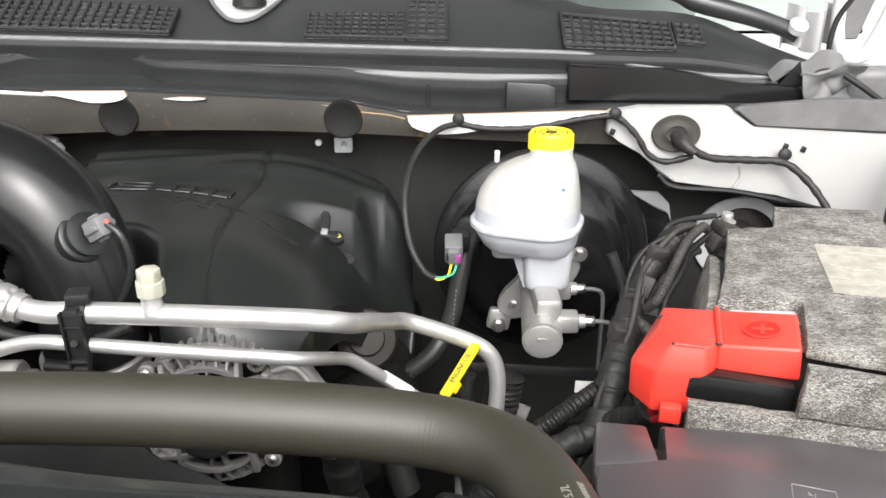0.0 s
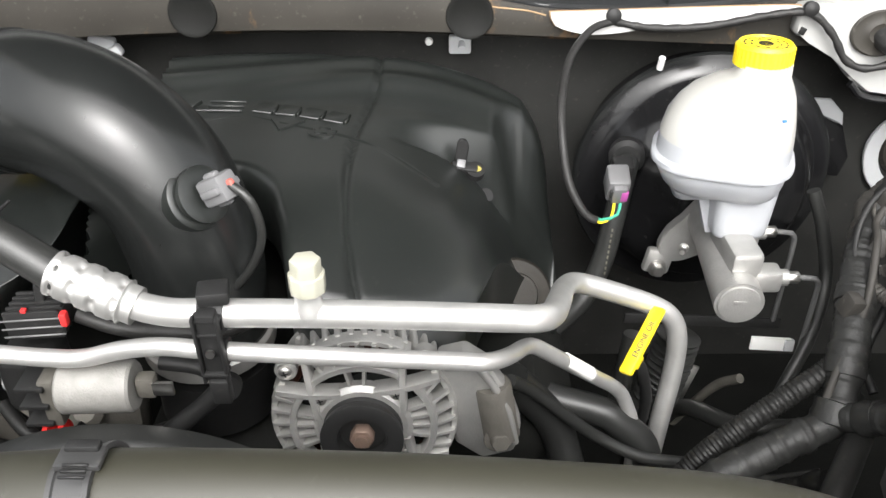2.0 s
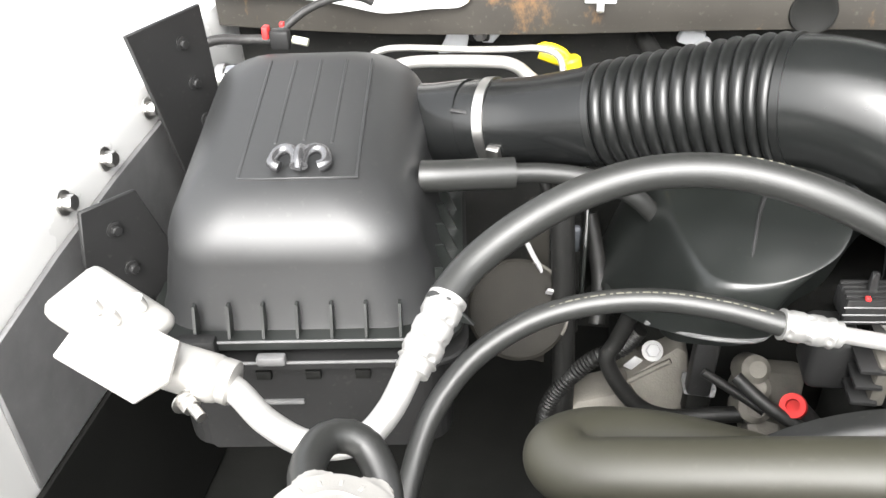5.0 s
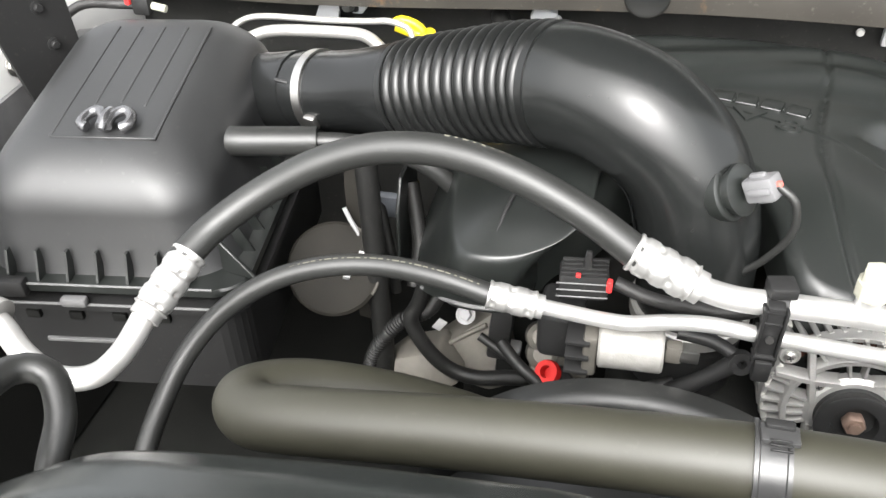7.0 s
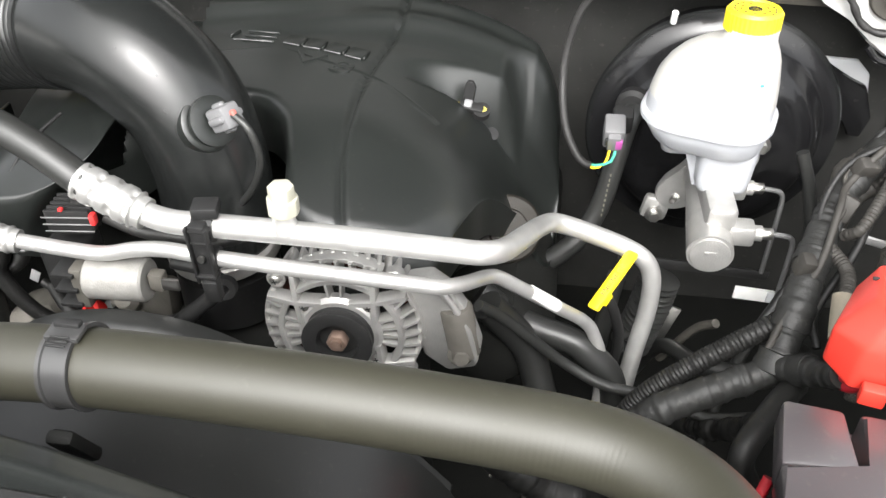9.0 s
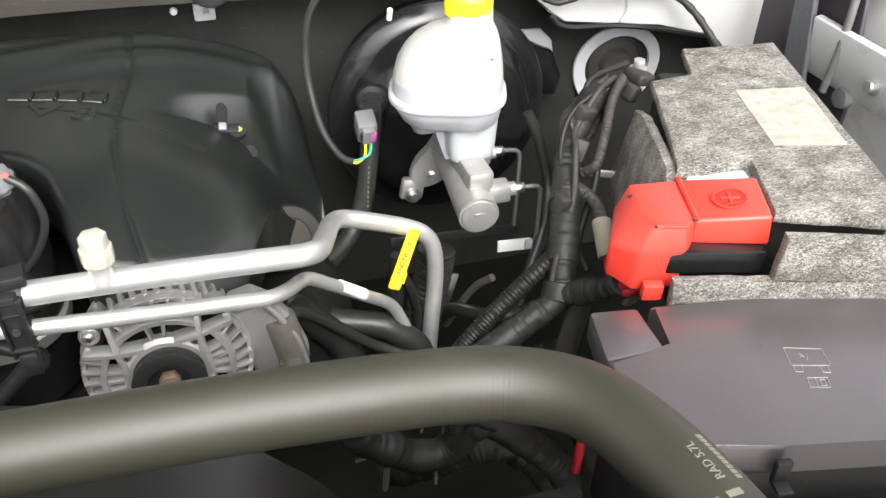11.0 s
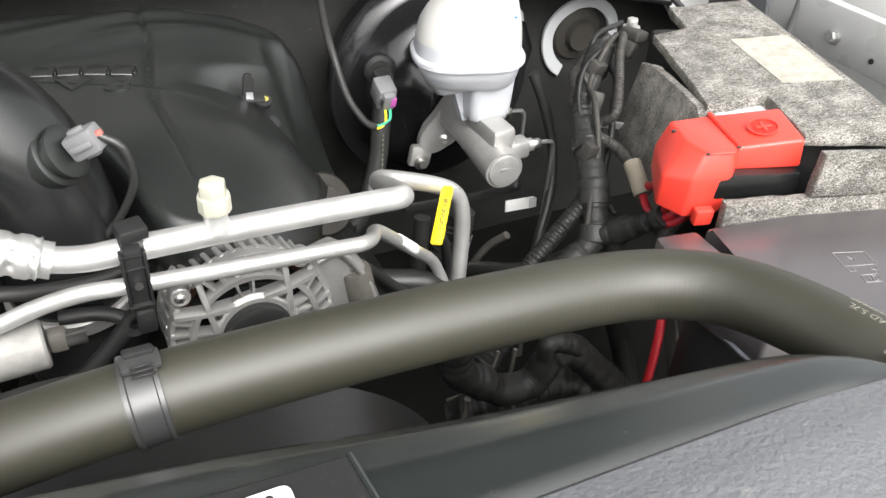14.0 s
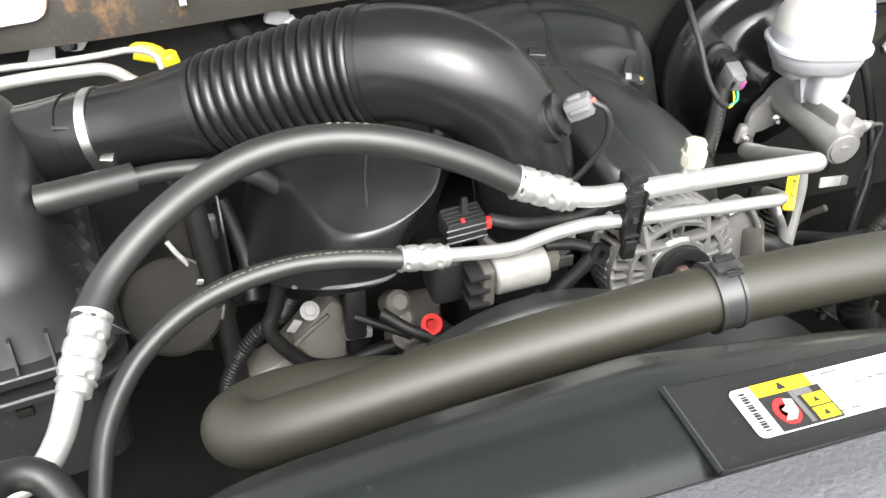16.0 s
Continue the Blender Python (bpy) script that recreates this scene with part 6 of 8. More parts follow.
part("body", merge(box((0.030, 0.012, 0.022), pose(-0.545, 1.140, 1.203, 10, 20, 8), 0.004), box((0.018, 0.014, 0.014), pose(-0.530, 1.135, 1.195, 0, -30, 0), 0.004)), GASKET, cl)
clp = thing("clear_clip", (-0.135, 1.16, 1.19), "small clear plastic clip on the firewall", "clip")
part("body", merge(box((0.026, 0.010, 0.022), pose(-0.140, 1.165, 1.192), 0.003), sweep([(-0.138, 1.16, 1.195), (-0.138, 1.150, 1.192)], 0.004, 10)), GASKET, clp)
part("pip", lathe([(0, 0), (0.005, 0), (0.004, 0.004), (0, 0.005)], along((-0.176, 1.172, 1.193), (0, -1, 0)), 14), PAPER, clp)

# ---- brake booster, master cylinder, reservoir ----
bo = thing("brake_booster", (0.133, 1.10, 0.93), "large glossy black steel brake booster drum", "brake booster")
bm_ = along((0.133, 1.075, 1.070), (0, -1, 0.04))
part("drum", lathe([(0, 0.092), (0.040, 0.092), (0.046, 0.088), (0.062, 0.070), (0.085, 0.062), (0.100, 0.056), (0.112, 0.040), (0.120, 0.022), (0.126, 0.014), (0.140, 0.010), (0.1415, 0.004), (0.140, -0.004), (0.130, -0.008), (0.128, -0.05), (0.118, -0.07), (0, -0.07)], bm_, 72), DARKSTEEL, bo, smooth=50)
part("rim", lathe([(0.139, -0.001), (0.1445, 0.001), (0.1455, 0.005), (0.1435, 0.009), (0.139, 0.010), (0.139, -0.001)], bm_, 72), GLOSS, bo)
part("tag_screw", sweep([(0.070, 1.068, 1.200), (0.070, 1.062, 1.214)], 0.0035, 10), PAPER, bo)

mc = thing("master_cylinder", (0.115, 0.90, 1.04), "cast aluminium brake master cylinder on the booster", "master cylinder")
fl = Vector((0.120, 0.972, 1.068))
flo = []
for k in range(40):
    a = 2 * math.pi * k / 40
    rr = 0.028 + 0.034 * abs(math.cos(a - 0.72)) ** 5
    flo.append((rr * math.cos(a), rr * math.sin(a)))
part("flange", prism(flo, 0.012, Matrix(((1, 0, 0, fl.x), (0, 0, -1, fl.y + 0.006), (0, 1, 0, fl.z), (0, 0, 0, 1))), 0.002), CAST, mc)
part("lug", box((0.030, 0.012, 0.030), pose(0.072, 0.972, 1.020, 0, 10), 0.005), CAST, mc)
part("body", sweep([(0.121, 0.975, 1.076, 0.026), (0.118, 0.93, 1.073, 0.0235), (0.112, 0.86, 1.071, 0.0225), (0.110, 0.828, 1.070, 0.0225)], 0.023, 36, straight=True), CAST, mc)
part("end_plug", lathe([(0, 0), (0.0195, 0), (0.0190, 0.002), (0.0175, 0.0025), (0, 0.0015)], along((0.1098, 0.8278, 1.070), (-0.03, -1, 0)), 36), CAST, mc)
part("saddle", box((0.030, 0.070, 0.030), pose(0.117, 0.880, 1.096, 0, 0, 2), 0.006), CAST, mc)
for y, z in ((0.855, 1.080), (0.925, 1.086)):
    part("outlet", merge(box((0.026, 0.022, 0.022), pose(0.140, y, z), 0.004), sweep([(0.150, y, z), (0.160, y, z)], 0.008, 16)), CAST, mc)
    part("line_nut", prism(hexagon(0.0062), 0.012, along((0.159, y, z), (1, 0, 0)), 0.0008), STEEL, mc)
    part("brake_line", sweep([(0.168, y, z), (0.182, y, z - 0.001), (0.192, y + 0.003, z - 0.008), (0.195, y + 0.006, z - 0.035), (0.196, y + 0.01, z - 0.12)], 0.0026, 10), ENDCAP, mc, "thin dark brake line")
part("bolt", bolt((0.071, 0.966, 1.014), (0, -1, 0.05), 0.0068, 0.008), STEEL, mc)
part("bolt", bolt((0.168, 0.966, 1.113), (0, -1, 0.05), 0.0068, 0.008), STEEL, mc)
part("bolt", bolt((0.086, 0.935, 1.060), (-0.4, -1, 0.2), 0.0035, 0.012), STEEL, mc)
part("cast_mark", box((0.012, 0.0015, 0.004), pose(0.110, 0.8262, 1.072), 0.0004), CAST, mc)
part("cast_mark", box((0.014, 0.012, 0.0012), pose(0.111, 0.850, 1.0935), 0.0004), CAST, mc)

def tank_ring(hx, hy, r, seg, cx, cy, z):
    """A level ring of the tank, which stands turned a little on the cylinder."""
    c, w = math.cos(radians(-17)), math.sin(radians(-17))
    return [(0.0955 + (x - 0.0955) * c - (y - 0.907) * w, 0.907 + (x - 0.0955) * w + (y - 0.907) * c, z) for x, y in rounded(hx, hy, r, seg, cx, cy)]


rs = thing("brake_fluid_reservoir", (0.11, 0.90, 1.11), "milky white brake fluid reservoir with a yellow cap", "reservoir")
RES = [(1.1480, 0.1005, 0.915, 0.0440, 0.0345, 0.026), (1.1505, 0.0995, 0.914, 0.0495, 0.0390, 0.031), (1.156, 0.0985, 0.912, 0.0530, 0.0425, 0.035), (1.165, 0.0972, 0.910, 0.0560, 0.0455, 0.038),
       (1.174, 0.0955, 0.907, 0.0580, 0.0485, 0.041), (1.1800, 0.0955, 0.907, 0.0588, 0.0490, 0.043), (1.1860, 0.0955, 0.907, 0.0588, 0.0490, 0.043), (1.203, 0.0958, 0.907, 0.0580, 0.0482, 0.043),
       (1.218, 0.0970, 0.908, 0.0555, 0.0468, 0.042), (1.230, 0.0995, 0.910, 0.0510, 0.0438, 0.040), (1.240, 0.1035, 0.913, 0.0450, 0.0398, 0.037),
       (1.248, 0.1090, 0.916, 0.0365, 0.0340, 0.032), (1.253, 0.1138, 0.9175, 0.0290, 0.0280, 0.026), (1.257, 0.1170, 0.9185, 0.0240, 0.0240, 0.0225), (1.268, 0.1182, 0.919, 0.0222, 0.0222, 0.0212)]
part("seam_band", loft([tank_ring(hx, hy, 0.043, 10, 0.0955, 0.907, z) for z, hx, hy in ((1.1785, 0.0580, 0.048), (1.1792, 0.0615, 0.0518), (1.1805, 0.0628, 0.0530), (1.1852, 0.0628, 0.0530), (1.1866, 0.0615, 0.0518), (1.1874, 0.0580, 0.048))]), WHITE_TANK, rs, "raised weld seam", 50)
part("tank", loft([tank_ring(hx, hy, r, 10, cx, cy, z) for z, cx, cy, hx, hy, r in RES if z < 1.2035]), WHITE_TANK, rs, "milky bluish-white plastic tank", 50)
part("tank_top", loft([tank_ring(hx, hy, r, 10, cx, cy, z) for z, cx, cy, hx, hy, r in RES if z > 1.2025]), TANK_TOP, rs, "cream-white domed tank top", 50)
part("sump", loft([[(x, y, z) for x, y in rounded(hx, hy, r, 6, 0.1195, cy)] for z, hx, hy, r, cy in ((1.1035, 0.0205, 0.018, 0.008, 0.904), (1.1050, 0.0235, 0.021, 0.009, 0.904), (1.1085, 0.0252, 0.0228, 0.010, 0.904), (1.120, 0.0262, 0.024, 0.010, 0.904), (1.150, 0.0275, 0.027, 0.011, 0.904), (1.166, 0.0275, 0.029, 0.011, 0.904))]), WHITE_TANK, rs, "square lower chamber", 50)
part("ledge", loft([[(x, y, z) for x, y in rounded(hx, hy, 0.010, 6, 0.0770, 0.916)] for z, hx, hy in ((1.1385, 0.017, 0.018), (1.1400, 0.020, 0.021), (1.152, 0.023, 0.025))]), WHITE_TANK, rs, "shallow stepped chamber", 50)
part("web", loft([[(0.080, 0.905, 1.141), (0.090, 0.905, 1.141), (0.090, 0.920, 1.141), (0.080, 0.920, 1.141)], [(0.094, 0.905, 1.098), (0.101, 0.905, 1.098), (0.101, 0.918, 1.098), (0.094, 0.918, 1.098)]]), WHITE_TANK, rs)
capm = pose(0.1195, 0.9175, 1.264, -3, 0, 0)
cap_o = []
for k in range(144):
    a = 2 * math.pi * k / 144
    r = 0.0245 + (0.0007 if (k // 2) % 2 else 0.0)
    cap_o.append((r * math.cos(a), r * math.sin(a)))
cap = part("cap", merge(prism(cap_o, 0.0165, capm), lathe([(0.0245, 0.0165), (0.0225, 0.0195), (0.0212, 0.0195), (0.0203, 0.0180), (0, 0.0180)], capm, 48)), YELLOW, rs, "ribbed yellow screw cap")
for k in range(18):
    a = radians(20 * k)
    for rr in (0.018,) + ((0.0125,) if k % 2 else ()):
        part("printed_bar", box((0.0034, 0.0016, 0.0005), capm @ Matrix.Translation((rr * math.cos(a), rr * math.sin(a), 0.0182)) @ pose(0, 0, 0, 0, 0, math.degrees(a) + 90), 0), INK, cap)
part("symbol", lathe([(0.0052, 0.0180), (0.0062, 0.0180), (0.0062, 0.0186), (0.0052, 0.0186), (0.0052, 0.0180)], capm, 24), INK, cap)
part("blue_mark", box((0.0034, 0.0010, 0.0022), pose(0.1286, 0.8655, 1.2335, -42, 0, 14), 0), BLUE, rs)

# vacuum hose, its plug and wires
vh = thing("vacuum_hose", (0.01, 0.98, 0.98), "printed black vacuum hose into the brake booster", "hose")
VAC = [(0.040, 1.030, 1.116), (0.034, 1.005, 1.118), (0.026, 0.985, 1.100), (0.018, 0.972, 1.060), (0.012, 0.965, 1.030), (0.000, 0.955, 1.000), (-0.020, 0.935, 0.982), (-0.060, 0.90, 0.972), (-0.11, 0.86, 0.968)]
part("hose", sweep(VAC, 0.0115, 22), HOSE, vh)
part("fitting", merge(lathe([(0, -0.004), (0.019, -0.004), (0.019, 0.010), (0.014, 0.014), (0, 0.014)], along((0.036, 1.022, 1.122), (-0.2, -1, 0.15)), 28), box((0.022, 0.020, 0.026), pose(0.022, 0.975, 1.128, 15), 0.004)), MATT, vh)
part("printed_bar", merge(*[box((0.0016, 0.0010, 0.0035), pose(0.0165 - 0.0006 * k, 0.9595 - 0.0012 * k, 1.066 - 0.006 * k, 8), 0) for k in range(9)]), CREAM_INK, vh)
vp = thing("sensor_plug", (0.013, 0.94, 1.11), "grey vacuum sensor plug with purple lock and coloured wires", "connector")
part("body", merge(box((0.022, 0.026, 0.028), pose(0.013, 0.950, 1.128, 22), 0.003), box((0.014, 0.030, 0.022), pose(0.013, 0.946, 1.127, 22), 0.002)), GREYPLUG, vp)
part("lock", box((0.007, 0.004, 0.014), pose(0.018, 0.9335, 1.122, 22), 0.001), PURPLE, vp, "purple lock tab")
part("cavity", box((0.006, 0.003, 0.010), pose(0.007, 0.934, 1.124, 22), 0.0005), INK, vp)
part("wire", sweep([(0.016, 0.938, 1.113), (0.012, 0.928, 1.104), (-0.004, 0.920, 1.103), (-0.014, 0.917, 1.108)], 0.0016, 8), GREENWIRE, vp, "green wire")
part("wire", sweep([(0.010, 0.938, 1.113), (0.006, 0.926, 1.103), (-0.006, 0.918, 1.101), (-0.016, 0.916, 1.108)], 0.0014, 8), YELLOW, vp, "yellow wire")
part("loom", sweep([(-0.010, 0.918, 1.104), (-0.022, 0.918, 1.112), (-0.038, 0.930, 1.140), (-0.045, 0.950, 1.178), (-0.043, 0.985, 1.205), (-0.030, 1.035, 1.226), (-0.005, 1.075, 1.240), (0.020, 1.092, 1.243)], 0.0040, 12), TAPE, vp)

# dipstick of the engine oil
od = thing("oil_dipstick", (0.02, 0.80, 0.90), "yellow engine oil dipstick with a flat handle", "dipstick")
q0, q1 = Vector((0.036, 0.822, 1.068)), Vector((0.002, 0.776, 1.034))
hm = along((q0 + q1) / 2, q1 - q0, (0.7, -0.7, 0.2))
part("handle", merge(box((0.006, 0.0135, (q1 - q0).length + 0.004), hm, 0.0025), box((0.010, 0.008, 0.014), hm @ pose(0.006, 0, 0.018), 0.002)), YELLOW, od, "flat yellow handle")
zx = (q0 - q1).normalized()
nn = Vector((-0.15, -0.75, 0.65))
nn = (nn - zx * nn.dot(zx)).normalized()
yy = nn.cross(zx)
lm = Matrix(((zx.x, yy.x, nn.x, 0), (zx.y, yy.y, nn.y, 0), (zx.z, yy.z, nn.z, 0), (0, 0, 0, 1)))
part("words", lettering("ENGINE OIL", 0.0072, Matrix.Translation((q0 + q1) / 2 + nn * 0.0062) @ lm, 0.0003), INK, od)
part("tube", sweep([(0.014, 0.795, 1.035), (0.026, 0.800, 1.005), (0.036, 0.815, 0.95), (0.03, 0.83, 0.86)], 0.0055, 14), MATT, od)

# tag on a bracket under the booster
tg = thing("paper_tag", (0.18, 0.90, 0.955), "small white printed tag under the master cylinder", "tag")
part("tag", box((0.042, 0.003, 0.015), pose(0.184, 0.902, 0.961, -10, 4, 0), 0.0004), PAPER, tg)
part("clamp", box((0.010, 0.006, 0.013), pose(0.203, 0.901, 0.960, -10, 4), 0.001), GASKET, tg)
part("bracket", box((0.17, 0.004, 0.012), pose(0.12, 0.935, 0.966, -10, 3), 0.001), MATT, tg)

# ---- battery with felt jacket ----
bt = thing("battery", (0.34, 0.72, 0.98), "black battery wrapped in a grey felt jacket", "battery")
part("case", box((0.150, 0.280, 0.190), pose(0.372, 0.740, 1.088, 0, 0, -15), 0.008), MATT, bt)
part("case_edge", box((0.06, 0.030, 0.010), pose(0.285, 0.676, 1.181, 0, 0, -10), 0.003), GASKET, bt, "pale grey lid edge")
TOPFELT = [(0.376, 0.913), (0.489, 0.903), (0.405, 0.555), (0.2930, 0.6000), (0.3200, 0.680), (0.2464, 0.684), (0.266, 0.735), (0.304, 0.8485), (0.3543, 0.8525)]


def felt_slab(outline, thick, m, seed, amp=0.0016):
    """A slab of felt with a soft, uneven face and edge."""
    line = []
    n = len(outline)
    for k in range(n):
        a, b = Vector(outline[k]), Vector(outline[(k + 1) % n])
        c = max(1, int((b - a).length / 0.008))
        for j in range(c):
            p0 = a + (b - a) * j / c
            w = noise.noise((p0.x * 60, p0.y * 60, seed)) * amp
            line.append((p0.x + w, p0.y + w))
    bm = prism(line, thick, Matrix(), 0.0)
    bmesh.ops.triangulate(bm, faces=[f for f in bm.faces if len(f.verts) > 4])
    bmesh.ops.bevel(bm, geom=[e for e in bm.edges if e.calc_face_angle(0) > 0.8 and abs(e.verts[0].co.z - e.verts[1].co.z) < 1e-5], offset=thick * 0.25, segments=2, affect="EDGES", profile=0.5)
    bm.transform(m)
    return bm


part("felt_top", felt_slab(TOPFELT, 0.012, pose(0, 0, 1.185), 1.0), FELT, bt, "grey felt top sheet")
XZ = lambda y: Matrix(((1, 0, 0, 0), (0, 0, -1, y), (0, 1, 0, 0), (0, 0, 0, 1)))
FRONT = pose(0.286, 0.572, 0, 0, 0, -15) @ XZ(0.0)
part("felt_front", felt_slab([(-0.088, 1.050), (0.160, 1.050), (0.160, 1.154), (-0.088, 1.153)], 0.012, FRONT, 2.0), FELT, bt, "grey felt front sheet")
part("felt_front", felt_slab([(-0.006, 1.1545), (0.160, 1.1545), (0.160, 1.194), (-0.004, 1.1995)], 0.013, FRONT, 5.0), FELT, bt, "grey felt front flap")
part("case_bar", box((0.086, 0.020, 0.024), pose(0.2445, 0.604, 1.156, 0, 0, -15), 0.003), GLOSS, bt)
fa, fb_, fe = Vector((0.196, 0.672, 1.010)), Vector((0.252, 0.842, 1.010)), Vector((0.236, 0.684, 1.190))
fu = (fb_ - fa).normalized()
fw = fu.cross(fe - fa).normalized()
fv = fw.cross(fu)
FLAP = Matrix(((fu.x, fv.x, fw.x, fa.x), (fu.y, fv.y, fw.y, fa.y), (fu.z, fv.z, fw.z, fa.z), (0, 0, 0, 1)))
part("felt_flap", felt_slab([(-0.02, 0.08), (0.0, 0.045), (0.185, 0.080), (0.182, 0.165), (0.15, 0.176), (0.10, 0.181), (0.035, 0.188), (0.008, 0.178), (-0.004, 0.14)], 0.012, FLAP, 3.0), FELT, bt, "loose felt side flap")
FLAB = [(0.378, 0.8046), (0.4531, 0.7923), (0.4224, 0.6788), (0.354, 0.6961)]
lb = part("felt_label", prism(FLAB[::-1], 0.0010, pose(0, 0, 1.1968)), TANLABEL, bt, "faded tan label")
lrng = random.Random(3)
for k in range(9):
    u_, v_ = 0.18 + 0.28 * (k % 3) + lrng.uniform(-0.05, 0.05), 0.2 + 0.28 * (k // 3) + lrng.uniform(-0.05, 0.05)
    a_, b_ = Vector(FLAB[0]).lerp(Vector(FLAB[1]), u_), Vector(FLAB[3]).lerp(Vector(FLAB[2]), u_)
    c_ = a_.lerp(b_, v_)
    part("faded_bar", box((lrng.uniform(0.010, 0.020), 0.0022, 0.0004), pose(c_.x, c_.y, 1.1980, 0, 0, lrng.uniform(-35, 10)), 0), FADED, lb)

rcv = thing("terminal_cover", (0.21, 0.63, 1.15), "bright red plastic cover over the positive battery terminal", "terminal cover")
blk1 = loft([[(0.226, 0.614, 1.166), (0.289, 0.592, 1.168), (0.304, 0.647, 1.170), (0.242, 0.677, 1.168)],
             [(0.227, 0.616, 1.1895), (0.287, 0.594, 1.1975), (0.302, 0.646, 1.2025), (0.243, 0.676, 1.1905)]])
bmesh.ops.bevel(blk1, geom=blk1.edges[:], offset=0.0030, segments=3, affect="EDGES", profile=0.5)
part("arm", blk1, RED, rcv)
blk2 = loft([[(0.161, 0.636, 1.130), (0.176, 0.612, 1.126), (0.213, 0.604, 1.128), (0.224, 0.614, 1.138), (0.240, 0.676, 1.14), (0.188, 0.682, 1.14)],
             [(0.160, 0.634, 1.165), (0.176, 0.610, 1.168), (0.215, 0.602, 1.171), (0.227, 0.612, 1.172), (0.243, 0.677, 1.172), (0.187, 0.682, 1.166)],
             [(0.185, 0.640, 1.1925), (0.188, 0.614, 1.1930), (0.215, 0.608, 1.1925), (0.227, 0.615, 1.1905), (0.242, 0.676, 1.1905), (0.196, 0.678, 1.1925)]])
bmesh.ops.bevel(blk2, geom=blk2.edges[:], offset=0.0034, segments=3, affect="EDGES", profile=0.5)
part("hood", blk2, RED, rcv)
part("tab", box((0.018, 0.010, 0.017), pose(0.190, 0.602, 1.132, 6, 0, -14), 0.002), RED, rcv)
part("hinge_line", sweep([(0.243, 0.676, 1.1915), (0.228, 0.615, 1.1910)], 0.0024, 8), RED, rcv)
part("skirt_seam", sweep([(0.190, 0.6125, 1.1925), (0.213, 0.6065, 1.1925)], 0.0016, 8), RED, rcv)
part("ring", lathe([(0.0140, 0), (0.0155, 0), (0.0155, 0.0010), (0.0140, 0.0010), (0.0140, 0)], pose(0.266, 0.628, 1.1972, 4, -6) @ Matrix.Diagonal((1, 0.85, 1, 1)), 36), RED, rcv)
part("plus_sign", merge(box((0.016, 0.0030, 0.0012), pose(0.266, 0.628, 1.1978, 4, -6, -18), 0.0003), box((0.0030, 0.014, 0.0012), pose(0.266, 0.628, 1.1979, 4, -6, -18), 0.0003)), RED, rcv)
for q in ((0.190, 0.6125, 1.1925), (0.227, 0.6150, 1.1905), (0.1895, 0.662, 1.1905)):
    part("slit", box((0.005, 0.0026, 0.002), pose(*q), 0.0005), INK, rcv)

# fuse box
fx = thing("fuse_box", (0.27, 0.49, 1.0), "dusty black fuse box lid with embossed symbols", "fuse box")
LID = [(0.175, 0.580), (0.50, 0.540), (0.50, 0.385), (0.30, 0.400), (0.20, 0.420), (0.118, 0.440), (0.112, 0.500), (0.114, 0.530), (0.175, 0.5305)]
part("lid_corner", prism([(0.125, 0.588), (0.166, 0.582), (0.166, 0.5315), (0.1145, 0.5305)], 0.030, pose(0, 0, 1.105), 0.004, 2), FUSE, fx)
part("lid", prism(LID, 0.030, pose(0, 0, 1.106), 0.004, 2), FUSE, fx)
part("notch_floor", box((0.024, 0.050, 0.010), pose(0.174, 0.558, 1.105), 0.001), FUSE, fx)
part("body", prism([(x * 0.98 + 0.006, y * 0.97 + 0.014) for x, y in LID], 0.130, pose(0, 0, 0.975), 0.004), MATT, fx)
SYMBOLS = [[(0.2556, 0.5063), (0.2842, 0.4969), (0.2795, 0.4792), (0.2501, 0.4877), (0.2556, 0.5063)],
           [(0.2512, 0.4873), (0.2495, 0.4806), (0.2552, 0.4788), (0.2576, 0.4850)], [(0.2716, 0.4813), (0.2699, 0.4746), (0.2750, 0.4726), (0.2775, 0.4795)],
           [(0.2640, 0.4975), (0.2660, 0.4928), (0.2690, 0.4950), (0.2660, 0.4890)], [(0.2632, 0.4945), (0.2660, 0.4928)],
           [(0.2544, 0.4728), (0.2692, 0.4688), (0.2655, 0.4593), (0.2505, 0.4637), (0.2544, 0.4728)], [(0.2600, 0.4705), (0.2566, 0.4625)], [(0.2622, 0.4685), (0.2660, 0.4672), (0.2640, 0.4615), (0.2604, 0.4628), (0.2622, 0.4685)]]
# embossed outlines coloured paler than the lid, painting their lit edges
for line in SYMBOLS:
    part("embossed_line", sweep([(x, y, 1.1362) for x, y in line], 0.00045, 6, straight=True), FUSELINE, fx)
part("tray", prism([(0.150, 0.440), (0.52, 0.400), (0.52, 0.352), (0.165, 0.398)], 0.008, pose(0, 0, 1.062), 0.002), DEEP, fx, "black lower tray")
part("tray_edge", sweep([(0.166, 0.3975, 1.0705), (0.34, 0.3750, 1.0705), (0.518, 0.3525, 1.0705)], 0.0014, 8), ENDCAP, fx, "narrow pale edge")
part("latch", merge(box((0.012, 0.006, 0.022), pose(0.197, 0.4125, 1.118, 0, 0, -8), 0.0015), box((0.012, 0.014, 0.004), pose(0.1955, 0.406, 1.109, 0, 0, -8), 0.001)), MATT, fx)

